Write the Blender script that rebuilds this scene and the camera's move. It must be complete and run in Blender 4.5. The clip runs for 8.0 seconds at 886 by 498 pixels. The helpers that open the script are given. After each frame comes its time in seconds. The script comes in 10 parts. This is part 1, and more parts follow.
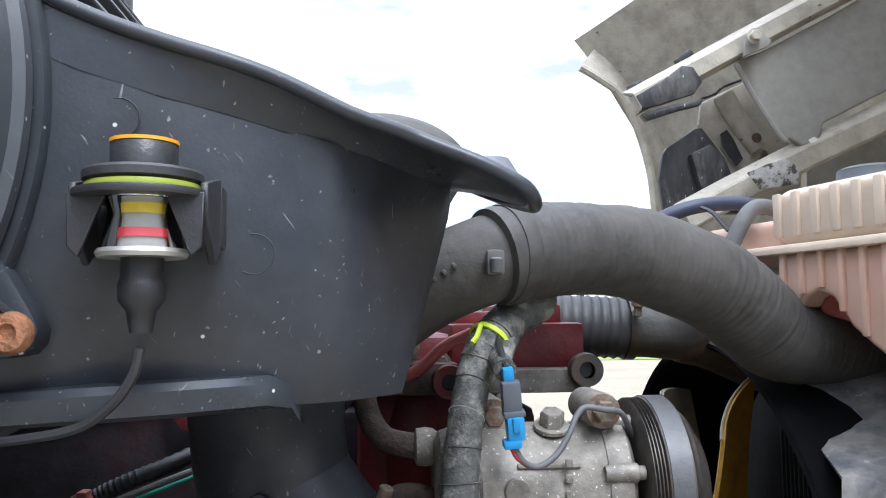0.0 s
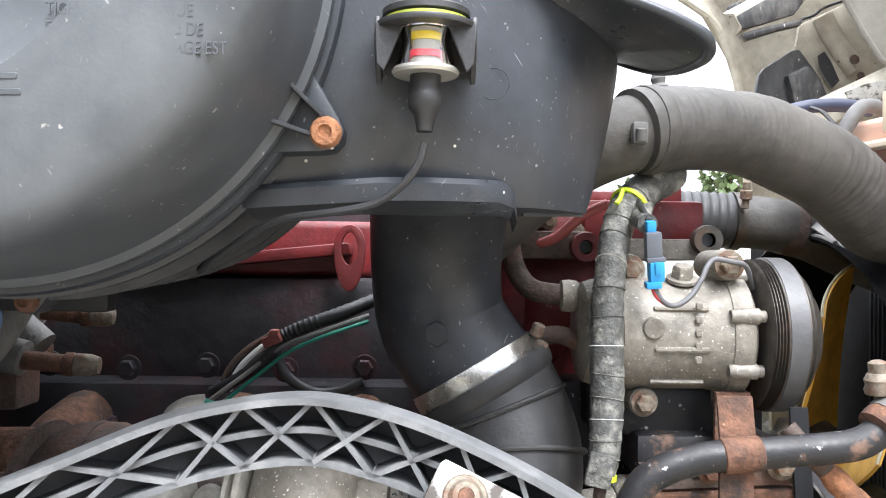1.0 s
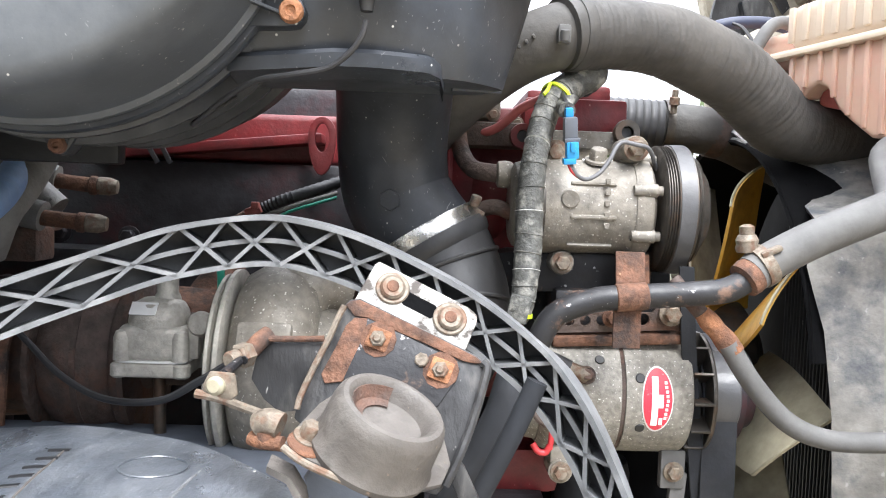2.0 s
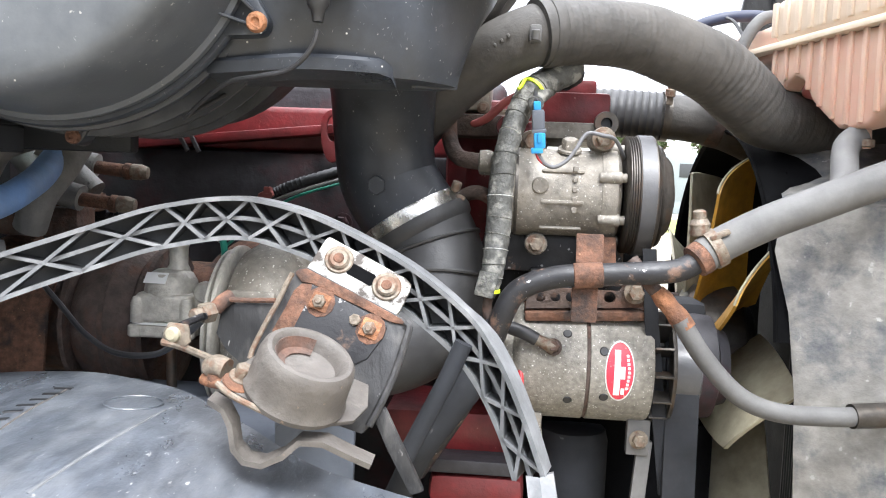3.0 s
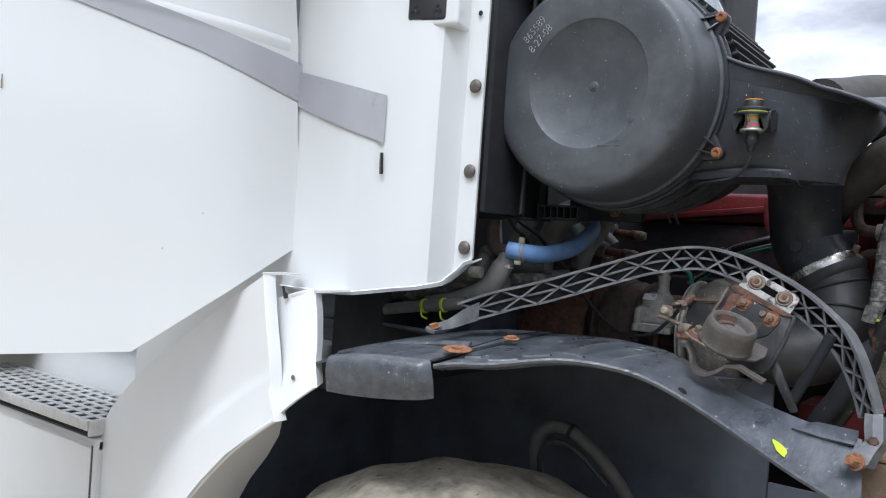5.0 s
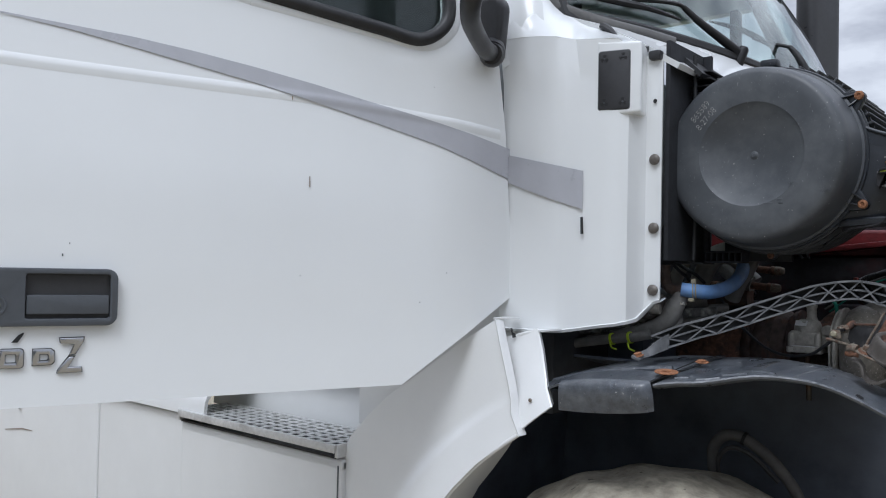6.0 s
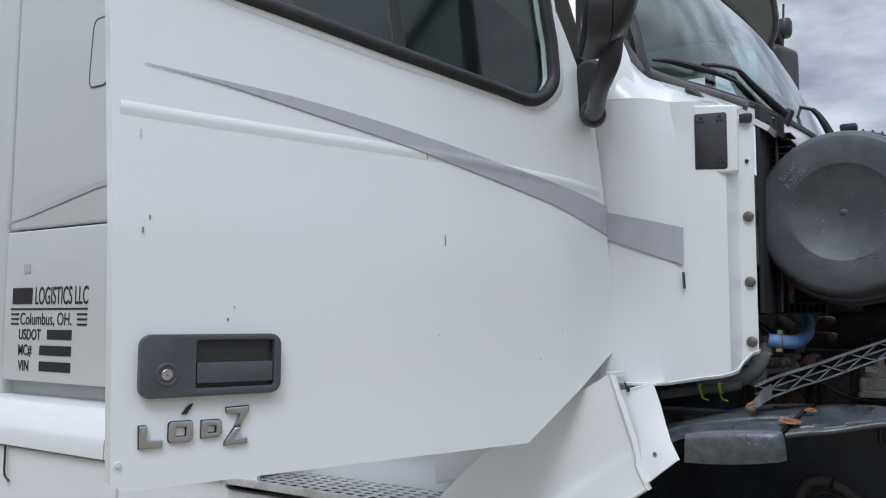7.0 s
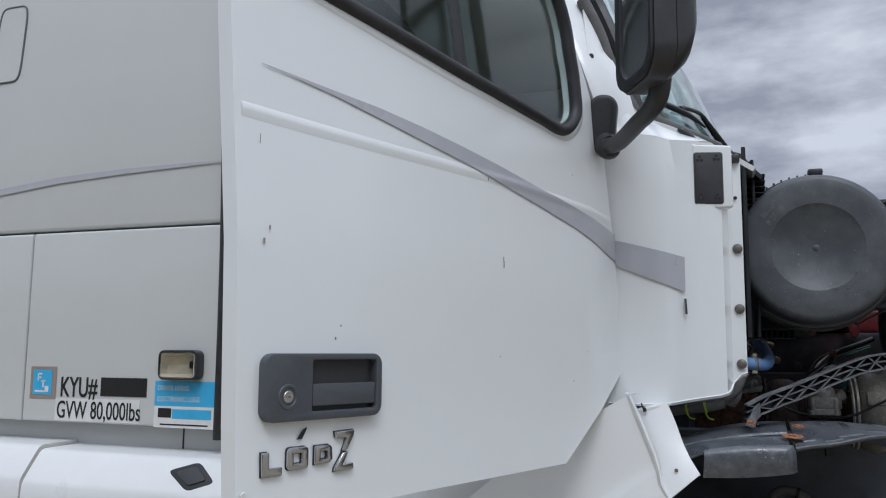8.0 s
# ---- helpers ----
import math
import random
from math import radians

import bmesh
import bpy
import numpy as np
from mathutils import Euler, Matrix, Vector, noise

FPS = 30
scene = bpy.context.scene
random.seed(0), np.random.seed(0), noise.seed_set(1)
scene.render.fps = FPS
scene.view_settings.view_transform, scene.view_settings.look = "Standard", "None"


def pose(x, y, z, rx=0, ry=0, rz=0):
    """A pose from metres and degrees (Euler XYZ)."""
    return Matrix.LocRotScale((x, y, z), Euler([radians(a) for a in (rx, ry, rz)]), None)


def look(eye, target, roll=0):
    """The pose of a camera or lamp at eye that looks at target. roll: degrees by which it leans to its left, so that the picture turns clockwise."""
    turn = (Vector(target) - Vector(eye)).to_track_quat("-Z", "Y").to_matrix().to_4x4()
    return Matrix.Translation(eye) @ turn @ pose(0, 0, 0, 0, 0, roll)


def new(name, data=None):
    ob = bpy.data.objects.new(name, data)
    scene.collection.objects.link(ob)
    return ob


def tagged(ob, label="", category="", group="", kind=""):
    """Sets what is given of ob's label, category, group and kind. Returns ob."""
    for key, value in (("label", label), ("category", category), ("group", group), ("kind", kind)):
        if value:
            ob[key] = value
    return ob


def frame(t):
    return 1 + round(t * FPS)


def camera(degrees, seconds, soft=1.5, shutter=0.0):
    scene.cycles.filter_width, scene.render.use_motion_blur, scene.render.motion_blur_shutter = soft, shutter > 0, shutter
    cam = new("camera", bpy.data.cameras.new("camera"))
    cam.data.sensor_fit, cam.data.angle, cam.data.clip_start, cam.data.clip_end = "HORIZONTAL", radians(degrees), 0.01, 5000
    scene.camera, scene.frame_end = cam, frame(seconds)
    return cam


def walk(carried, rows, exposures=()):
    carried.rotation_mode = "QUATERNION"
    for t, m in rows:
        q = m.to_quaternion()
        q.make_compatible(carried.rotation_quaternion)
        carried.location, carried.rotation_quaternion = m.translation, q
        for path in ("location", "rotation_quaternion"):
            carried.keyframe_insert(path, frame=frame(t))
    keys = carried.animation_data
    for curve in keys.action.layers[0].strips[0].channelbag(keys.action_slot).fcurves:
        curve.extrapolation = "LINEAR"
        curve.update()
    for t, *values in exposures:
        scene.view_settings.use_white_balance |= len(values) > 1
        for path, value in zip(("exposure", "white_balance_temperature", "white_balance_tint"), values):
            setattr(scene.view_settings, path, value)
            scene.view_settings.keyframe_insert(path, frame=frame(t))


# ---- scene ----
cam = camera(56.9, 8.0, 1.1)
PATH = [
    (0, (0.002, -0.002, 1.604), (0.158, 1.984, 1.777), -0.6),
    (0.5, (-0.049, -0.028, 1.574), (-0.024, 1.966, 1.725), 0.2),
    (1, (-0.085, -0.103, 1.528), (-0.079, 1.897, 1.566), 0.8),
    (1.5, (-0.092, -0.212, 1.476), (-0.037, 1.786, 1.41), 1.4),
    (2, (-0.046, -0.251, 1.469), (-0.007, 1.745, 1.347), 2.0),
    (2.2, (-0.015, -0.26, 1.469), (0.005, 1.733, 1.309), 2.2),
    (3.3, (0.078, -0.379, 1.47), (-0.166, 1.6, 1.323), 2.1),
    (3.5, (0.073, -0.412, 1.47), (-0.238, 1.559, 1.337), 1.9),
    (4, (0.098, -0.594, 1.468), (-0.463, 1.323, 1.364), 1.9),
    (4.5, (0.176, -0.79, 1.481), (-0.666, 1.023, 1.404), 2.7),
    (5, (0.281, -0.93, 1.439), (-0.911, 0.676, 1.409), 4.0),
    (5.2, (0.295, -0.993, 1.43), (-0.983, 0.545, 1.416), 4.6),
    (6.3, (0.193, -1.499, 1.465), (-1.07, 0.049, 1.54), 0.1),
    (6.5, (0.097, -1.547, 1.458), (-1.124, 0.034, 1.555), -0.0),
    (7, (-0.098, -1.653, 1.471), (-1.189, 0.014, 1.64), 0.2),
    (7.5, (-0.307, -1.805, 1.476), (-1.21, -0.033, 1.683), 0.3),
    (8, (-0.517, -1.858, 1.454), (-1.189, 0.01, 1.696), 0.4),
]
EXPO = [(0.0, 1.70, 5600, 10), (0.5, 1.95, 5620, 10), (0.9, 2.58, 6050, 10), (2.0, 2.62, 6080, 10), (3.6, 2.62, 6080, 10), (4.1, 2.36, 6150, 10), (4.5, 1.80, 6200, 10), (5.0, 0.90, 5760, 10), (6.3, 0.35, 5680, 10), (8.0, 0.12, 5680, 10)]
walk(cam, [(t, look(eye, target, roll)) for t, eye, target, roll in PATH], EXPO)

# ---- world and light ----
world = bpy.data.worlds.new("overcast_sky")
scene.world = world
world.use_nodes = True
wn, wl = world.node_tree.nodes, world.node_tree.links
wn.clear()
w_out = wn.new("ShaderNodeOutputWorld")
w_bg = wn.new("ShaderNodeBackground")
w_sky = wn.new("ShaderNodeTexSky")
w_sky.sky_type, w_sky.sun_disc = "NISHITA", False
w_sky.sun_elevation, w_sky.sun_rotation = radians(55), radians(156)
w_co = wn.new("ShaderNodeTexCoord")
w_map = wn.new("ShaderNodeMapping")
w_map.inputs["Scale"].default_value = (1.0, 1.0, 2.6)
w_n1 = wn.new("ShaderNodeTexNoise")
w_n1.inputs["Scale"].default_value, w_n1.inputs["Detail"].default_value, w_n1.inputs["Roughness"].default_value = 5.5, 8, 0.55
w_n1.inputs["Distortion"].default_value = 0.0
w_ramp = wn.new("ShaderNodeValToRGB")
w_ramp.color_ramp.elements[0].position, w_ramp.color_ramp.elements[0].color = 0.36, (3.6, 3.55, 3.8, 1)
w_ramp.color_ramp.elements[1].position, w_ramp.color_ramp.elements[1].color = 0.62, (7.9, 7.75, 7.65, 1)
w_mix = wn.new("ShaderNodeMix")
w_mix.data_type = "RGBA"
w_mix.inputs["Factor"].default_value = 0.93
wl.new(w_co.outputs["Generated"], w_map.inputs["Vector"])
wl.new(w_map.outputs["Vector"], w_n1.inputs["Vector"])
wl.new(w_n1.outputs["Fac"], w_ramp.inputs["Fac"])
wl.new(w_sky.outputs["Color"], w_mix.inputs["A"])
w_sep = wn.new("ShaderNodeSeparateXYZ")
w_rise = wn.new("ShaderNodeMapRange")
w_rise.inputs["From Min"].default_value = 0.38
w_rise.inputs["To Min"].default_value, w_rise.inputs["To Max"].default_value = 0.80, 2.50
w_mul = wn.new("ShaderNodeVectorMath")
w_mul.operation = "SCALE"
wl.new(w_co.outputs["Generated"], w_sep.inputs["Vector"])
wl.new(w_sep.outputs["Z"], w_rise.inputs["Value"])
wl.new(w_ramp.outputs["Color"], w_mul.inputs[0])
wl.new(w_rise.outputs["Result"], w_mul.inputs["Scale"])
wl.new(w_mul.outputs["Vector"], w_mix.inputs["B"])
wl.new(w_mix.outputs["Result"], w_bg.inputs["Color"])
w_bg.inputs["Strength"].default_value = 0.101
wl.new(w_bg.outputs["Background"], w_out.inputs["Surface"])

sun_lamp = bpy.data.lights.new("sun", "SUN")
sun_lamp.energy, sun_lamp.angle, sun_lamp.color = 1.1, radians(25), (1.0, 0.97, 0.92)
sun = new("sun", sun_lamp)
sun.matrix_world = look((2.2, -5, 9.5), (0, 0.5, 1.2))


# ---- materials ----
def mat(name, base, rough=0.6, metal=0.0, var=0.25, scale=30.0, tint=None, amount=0.5, spread=0.12, tscale=9.0,
        speck=None, speck_amount=0.0, speck_scale=160.0, bump=0.15, bump_scale=120.0, rough_var=0.15, coat=0.0, stretch=(1, 1, 1), fleck=0.0, scratch=0.0):
    """Layered surface: base colour with grain, broad stains of tint, fine specks, and relief. Scales are per metre."""
    m = bpy.data.materials.new(name)
    m.use_nodes = True
    n, l = m.node_tree.nodes, m.node_tree.links
    b = n["Principled BSDF"]
    co = n.new("ShaderNodeTexCoord")
    info = n.new("ShaderNodeObjectInfo")
    off = n.new("ShaderNodeVectorMath")
    off.operation = "MULTIPLY_ADD"
    off.inputs[1].default_value = stretch
    shift = n.new("ShaderNodeVectorMath")
    shift.operation = "SCALE"
    shift.inputs[0].default_value = (3.1, 1.7, 2.3)
    l.new(info.outputs["Random"], shift.inputs["Scale"])
    l.new(co.outputs["Object"], off.inputs[0])
    l.new(shift.outputs["Vector"], off.inputs[2])
    vec = off.outputs["Vector"]

    def tex(s, d=6, r=0.6):
        t = n.new("ShaderNodeTexNoise")
        t.inputs["Scale"].default_value, t.inputs["Detail"].default_value, t.inputs["Roughness"].default_value = s, d, r
        l.new(vec, t.inputs["Vector"])
        return t.outputs["Fac"]

    def mix(fac, a, c, kind="MIX"):
        x = n.new("ShaderNodeMix")
        x.data_type, x.blend_type = "RGBA", kind
        for sock, val in (("Factor", fac), ("A", a), ("B", c)):
            if hasattr(val, "is_linked"):
                l.new(val, x.inputs[sock])
            else:
                x.inputs[sock].default_value = val if sock == "Factor" else (*val, 1)
        return x.outputs["Result"]

    def remap(v, lo, hi, a=0.0, c=1.0):
        x = n.new("ShaderNodeMapRange")
        x.inputs["From Min"].default_value, x.inputs["From Max"].default_value = lo, hi
        x.inputs["To Min"].default_value, x.inputs["To Max"].default_value = a, c
        l.new(v, x.inputs["Value"])
        return x.outputs["Result"]

    grain = tex(scale)
    dark = tuple(v * (1 - var) for v in base)
    light = tuple(min(1, v * (1 + var)) for v in base)
    col = mix(remap(grain, 0.3, 0.7), dark, light)
    stain = tex(tscale, 8, 0.65)
    if tint:
        lo = 0.62 - 0.3 * amount
        col = mix(remap(stain, lo, lo + spread), col, tint)
    if speck:
        lo = 0.72 - 0.25 * speck_amount
        col = mix(remap(tex(speck_scale, 3, 0.5), lo, lo + 0.05), col, speck)
    if fleck:
        v = n.new("ShaderNodeTexVoronoi")
        v.inputs["Scale"].default_value = 140
        l.new(vec, v.inputs["Vector"])
        hit = n.new("ShaderNodeMath")
        hit.operation = "MULTIPLY"
        l.new(remap(v.outputs["Distance"], 0.10, 0.16, 1, 0), hit.inputs[0])
        l.new(remap(v.outputs["Color"], 1 - fleck, 1 - fleck + 0.02), hit.inputs[1])
        col = mix(hit.outputs["Value"], col, (0.55, 0.54, 0.5))
    if scratch:
        for turn in ((0.2, 0.9, 0.5), (0.1, -0.6, 1.1), (0.4, 1.7, -0.3)):
            mp = n.new("ShaderNodeMapping")
            mp.vector_type = "TEXTURE"
            mp.inputs["Rotation"].default_value, mp.inputs["Scale"].default_value = turn, (0.030, 0.0028, 0.0028)
            sn = n.new("ShaderNodeTexNoise")
            sn.inputs["Scale"].default_value, sn.inputs["Detail"].default_value = 1.0, 2
            l.new(vec, mp.inputs["Vector"])
            l.new(mp.outputs["Vector"], sn.inputs["Vector"])
            col = mix(remap(sn.outputs["Fac"], 0.74 - 0.1 * scratch, 0.80 - 0.1 * scratch, 0.0, 0.45), col, (0.40, 0.40, 0.39))
    l.new(col, b.inputs["Base Color"])
    l.new(remap(stain, 0.3, 0.7, max(0.03, rough - rough_var), min(1, rough + rough_var)), b.inputs["Roughness"])
    b.inputs["Metallic"].default_value = metal
    b.inputs["Coat Weight"].default_value = coat
    if coat:
        b.inputs["Coat Roughness"].default_value = 0.06
    if bump:
        bp = n.new("ShaderNodeBump")
        bp.inputs["Strength"].default_value, bp.inputs["Distance"].default_value = bump, 0.004
        l.new(tex(bump_scale, 4, 0.6), bp.inputs["Height"])
        l.new(bp.outputs["Normal"], b.inputs["Normal"])
    return m


def plain(name, base, rough=0.5, metal=0.0):
    return mat(name, base, rough, metal, var=0.08, bump=0.03, rough_var=0.06)


def glass(name, tint=(0.75, 0.85, 0.83), rough=0.0):
    m = bpy.data.materials.new(name)
    m.use_nodes = True
    b = m.node_tree.nodes["Principled BSDF"]
    b.inputs["Base Color"].default_value = (*tint, 1)
    b.inputs["Transmission Weight"].default_value, b.inputs["Roughness"].default_value, b.inputs["IOR"].default_value = 1.0, rough, 1.45
    return m


M_COVER = mat("black_moulded_cover", (0.064, 0.070, 0.078), 0.46, var=0.18, scale=14, tint=(0.138, 0.144, 0.150), amount=0.42, spread=0.5, tscale=7, speck=(0.30, 0.29, 0.27), speck_amount=0.0, speck_scale=130, fleck=0.18, scratch=0.15, bump=0.04, bump_scale=400, rough_var=0.06)
M_COVER.node_tree.nodes["Principled BSDF"].inputs["Specular IOR Level"].default_value = 0.5
M_DUCT = mat("dusty_black_plastic", (0.030, 0.034, 0.041), 0.40, var=0.3, scale=26, tint=(0.072, 0.077, 0.084), amount=0.40, spread=0.5, tscale=9, speck=(0.22, 0.21, 0.20), speck_amount=0.0, speck_scale=150, fleck=0.16, scratch=0.22, bump=0.05, bump_scale=420)
M_BLACK = mat("black_plastic", (0.012, 0.013, 0.0145), 0.6, var=0.2, tint=(0.036, 0.036, 0.037), amount=0.30, spread=0.3, tscale=12)
M_BODY = mat("dust_greyed_plastic", (0.055, 0.058, 0.063), 0.55, var=0.25, tint=(0.13, 0.133, 0.136), amount=0.42, spread=0.35, tscale=18, bump=0.1)
M_BOOT = mat("ribbed_black_rubber", (0.03, 0.03, 0.031), 0.55, var=0.2, tint=(0.075, 0.073, 0.07), amount=0.4, spread=0.35, tscale=14)
M_LINER = mat("weathered_liner_plastic", (0.064, 0.072, 0.085), 0.36, var=0.4, scale=60, tint=(0.150, 0.157, 0.166), amount=0.44, spread=0.35, tscale=20, speck=(0.36, 0.36, 0.35), speck_amount=0.08, speck_scale=120, fleck=0.06, scratch=0.25, bump=0.3, bump_scale=110, stretch=(1.0, 0.45, 1.0))
M_LINER.node_tree.nodes["Principled BSDF"].inputs["Specular IOR Level"].default_value = 0.9
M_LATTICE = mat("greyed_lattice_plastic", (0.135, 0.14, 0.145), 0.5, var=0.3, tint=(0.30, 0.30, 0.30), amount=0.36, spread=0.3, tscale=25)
# darker copy of the lattice plastic: shade between the braces put into the colour
M_LATTICE_SHADE = mat("shaded_arch_plastic", (0.045, 0.047, 0.05), 0.55, var=0.3, tint=(0.11, 0.11, 0.11), amount=0.36, spread=0.35, tscale=22)
M_HOSE = mat("dusty_rubber_hose", (0.052, 0.049, 0.045), 0.7, var=0.25, scale=60, tint=(0.125, 0.115, 0.102), amount=0.46, spread=0.45, tscale=7, bump=0.3, bump_scale=90)
M_HOSE2 = mat("grey_rubber_hose", (0.10, 0.098, 0.095), 0.7, var=0.2, tint=(0.19, 0.185, 0.175), amount=0.45, spread=0.4)
M_ALU = mat("cast_aluminium", (0.205, 0.188, 0.160), 0.55, 0.15, var=0.3, scale=90, tint=(0.14, 0.115, 0.085), amount=0.44, spread=0.4, tscale=18, speck=(0.66, 0.63, 0.58), speck_amount=0.26, speck_scale=330, bump=0.22, bump_scale=260)
M_ALU2 = mat("oxidised_aluminium", (0.245, 0.23, 0.20), 0.6, 0.25, var=0.35, scale=160, tint=(0.17, 0.15, 0.12), amount=0.45, spread=0.4, tscale=16, speck=(0.68, 0.66, 0.62), speck_amount=0.28, speck_scale=380, bump=0.25, bump_scale=360)
M_RED = mat("red_engine_paint", (0.135, 0.011, 0.013), 0.5, var=0.35, tint=(0.04, 0.017, 0.016), amount=0.50, spread=0.4, tscale=12, speck=(0.30, 0.16, 0.14), speck_amount=-0.02, speck_scale=120, bump=0.25, bump_scale=110)
M_GRIME = mat("oily_dark_iron", (0.022, 0.021, 0.025), 0.6, 0.1, var=0.4, scale=40, tint=(0.085, 0.012, 0.014), amount=0.34, spread=0.25, tscale=7, bump=0.3, bump_scale=80)
M_RUST = mat("rusted_steel", (0.135, 0.066, 0.040), 0.88, 0.05, var=0.55, scale=90, tint=(0.045, 0.034, 0.030), amount=0.50, spread=0.2, tscale=34, speck=(0.30, 0.17, 0.10), speck_amount=0.10, speck_scale=190, bump=0.55, bump_scale=200)
M_RUST2 = mat("brown_cast_iron", (0.085, 0.062, 0.052), 0.8, 0.2, var=0.4, scale=60, tint=(0.19, 0.085, 0.05), amount=0.42, spread=0.3, tscale=18, bump=0.6, bump_scale=150)
M_ORANGE = mat("orange_rust", (0.30, 0.135, 0.065), 0.85, 0.1, var=0.4, scale=140, tint=(0.13, 0.065, 0.04), amount=0.45, bump=0.6, bump_scale=300)
M_CHIP = mat("chipped_black_steel", (0.018, 0.018, 0.020), 0.5, 0.1, var=0.3, tint=(0.14, 0.085, 0.06), amount=0.18, spread=0.10, tscale=34, speck=(0.34, 0.33, 0.33), speck_amount=0.18, speck_scale=150, bump=0.15, bump_scale=180)
M_PLATE = mat("chipped_white_steel", (0.36, 0.35, 0.325), 0.6, 0.1, var=0.25, scale=60, tint=(0.060, 0.05, 0.043), amount=0.40, spread=0.07, tscale=48, speck=(0.20, 0.12, 0.08), speck_amount=0.12, speck_scale=110, bump=0.4)
M_CUP = mat("greasy_grey_rubber", (0.100, 0.090, 0.080), 0.6, var=0.3, scale=120, tint=(0.050, 0.042, 0.036), amount=0.50, spread=0.3, tscale=30, speck=(0.24, 0.17, 0.12), speck_amount=0.08, speck_scale=150, bump=0.3, bump_scale=130)
M_SCUFF = mat("scuffed_black_steel", (0.030, 0.030, 0.031), 0.5, 0.1, var=0.4, scale=60, tint=(0.125, 0.118, 0.108), amount=0.38, spread=0.25, tscale=30, speck=(0.42, 0.41, 0.39), speck_amount=0.12, speck_scale=150, bump=0.3, bump_scale=150, stretch=(1.0, 1.0, 0.35))
M_WING = mat("mottled_shroud_plastic", (0.22, 0.212, 0.195), 0.6, var=0.3, scale=40, tint=(0.085, 0.092, 0.102), amount=0.52, spread=0.16, tscale=17, speck=(0.36, 0.35, 0.33), speck_amount=0.14, speck_scale=80, bump=0.3, bump_scale=90)
M_STEEL = mat("bright_steel", (0.62, 0.61, 0.58), 0.3, 0.95, var=0.1, tint=(0.35, 0.33, 0.3), amount=0.3)
M_BOLT = mat("dull_zinc_bolt", (0.185, 0.155, 0.12), 0.6, 0.3, var=0.35, scale=200, tint=(0.15, 0.09, 0.06), amount=0.42, tscale=80, bump=0.4)
M_BELT = mat("worn_belt_rubber", (0.075, 0.075, 0.078), 0.4, 0.1, var=0.2, scale=25)
M_PULLEY = mat("dark_pulley_steel", (0.075, 0.068, 0.06), 0.45, 0.7, var=0.3, scale=80, tint=(0.14, 0.09, 0.06), amount=0.3)
M_TAPE = mat("dusty_taped_harness", (0.075, 0.076, 0.070), 0.65, var=0.4, scale=120, tint=(0.24, 0.235, 0.21), amount=0.45, tscale=45, bump=0.8, bump_scale=140)
M_WIRE = plain("black_wire", (0.03, 0.03, 0.032), 0.5)
M_GREYWIRE = plain("grey_wire", (0.11, 0.11, 0.115), 0.55)
M_GREEN = plain("green_wire", (0.02, 0.22, 0.15), 0.5)
M_REDWIRE = plain("red_wire", (0.42, 0.03, 0.035), 0.45)
M_LIME = plain("lime_plastic", (0.55, 0.72, 0.03), 0.45)
M_BLUE = plain("blue_plastic", (0.03, 0.27, 0.58), 0.4)
M_GREYPL = plain("grey_plastic", (0.10, 0.11, 0.13), 0.45)
M_BLUEHOSE = mat("blue_silicone_hose", (0.16, 0.30, 0.58), 0.55, var=0.15, tint=(0.29, 0.36, 0.48), amount=0.50, spread=0.4, tscale=9)
M_PALEHOSE = mat("pale_grey_hose", (0.34, 0.32, 0.28), 0.7, var=0.2, tint=(0.20, 0.185, 0.16), amount=0.4, spread=0.4, tscale=12, bump=0.2)
M_CAN = mat("pale_cast_aluminium", (0.44, 0.42, 0.37), 0.5, 0.3, var=0.2, scale=120, tint=(0.24, 0.22, 0.19), amount=0.36, spread=0.35, tscale=22, bump=0.3, bump_scale=260)
M_STRAP = mat("blue_webbing", (0.03, 0.22, 0.70), 0.75, var=0.12, scale=500, bump=0.4, bump_scale=900)
M_AMBER = plain("amber_ring", (0.75, 0.32, 0.02), 0.35)
M_YELLOW = plain("yellow_band", (0.80, 0.62, 0.03), 0.4)
M_REDBAND = plain("red_band", (0.70, 0.04, 0.06), 0.4)
M_CLEAR = glass("clear_plastic", (0.92, 0.92, 0.9), 0.08)
M_SILVER = plain("silver_rim", (0.55, 0.54, 0.5), 0.35, 0.6)
M_LABEL = plain("white_label", (0.72, 0.72, 0.70), 0.5)
M_REDLABEL = mat("red_foil_label", (0.62, 0.035, 0.06), 0.4, var=0.15, scale=80, tint=(0.7, 0.45, 0.4), amount=0.12, spread=0.05, tscale=60)
M_FAN = mat("yellow_fan_blade", (0.48, 0.26, 0.030), 0.55, var=0.25, tint=(0.060, 0.045, 0.025), amount=0.46, spread=0.35, tscale=9)
M_FANTIP = mat("cream_fan_blade", (0.32, 0.29, 0.205), 0.65, var=0.25, tint=(0.12, 0.105, 0.075), amount=0.48, spread=0.4, tscale=8)
M_SHROUD = mat("dusty_shroud_plastic", (0.17, 0.165, 0.155), 0.65, var=0.3, tint=(0.30, 0.295, 0.275), amount=0.45, spread=0.4, tscale=8, speck=(0.06, 0.06, 0.06), speck_amount=-0.02, speck_scale=70, fleck=0.05, bump=0.35)
M_TANK = mat("aged_translucent_tank", (0.50, 0.34, 0.26), 0.5, var=0.1, scale=8, tint=(0.55, 0.27, 0.21), amount=0.42, spread=0.4, tscale=5, bump=0.08)
M_TANK.node_tree.nodes["Principled BSDF"].inputs["Subsurface Weight"].default_value = 0.25
M_TANK.node_tree.nodes["Principled BSDF"].inputs["Subsurface Radius"].default_value = (0.03, 0.012, 0.008)
M_TANKLIP = plain("pale_tank_seam", (0.70, 0.58, 0.45), 0.5)
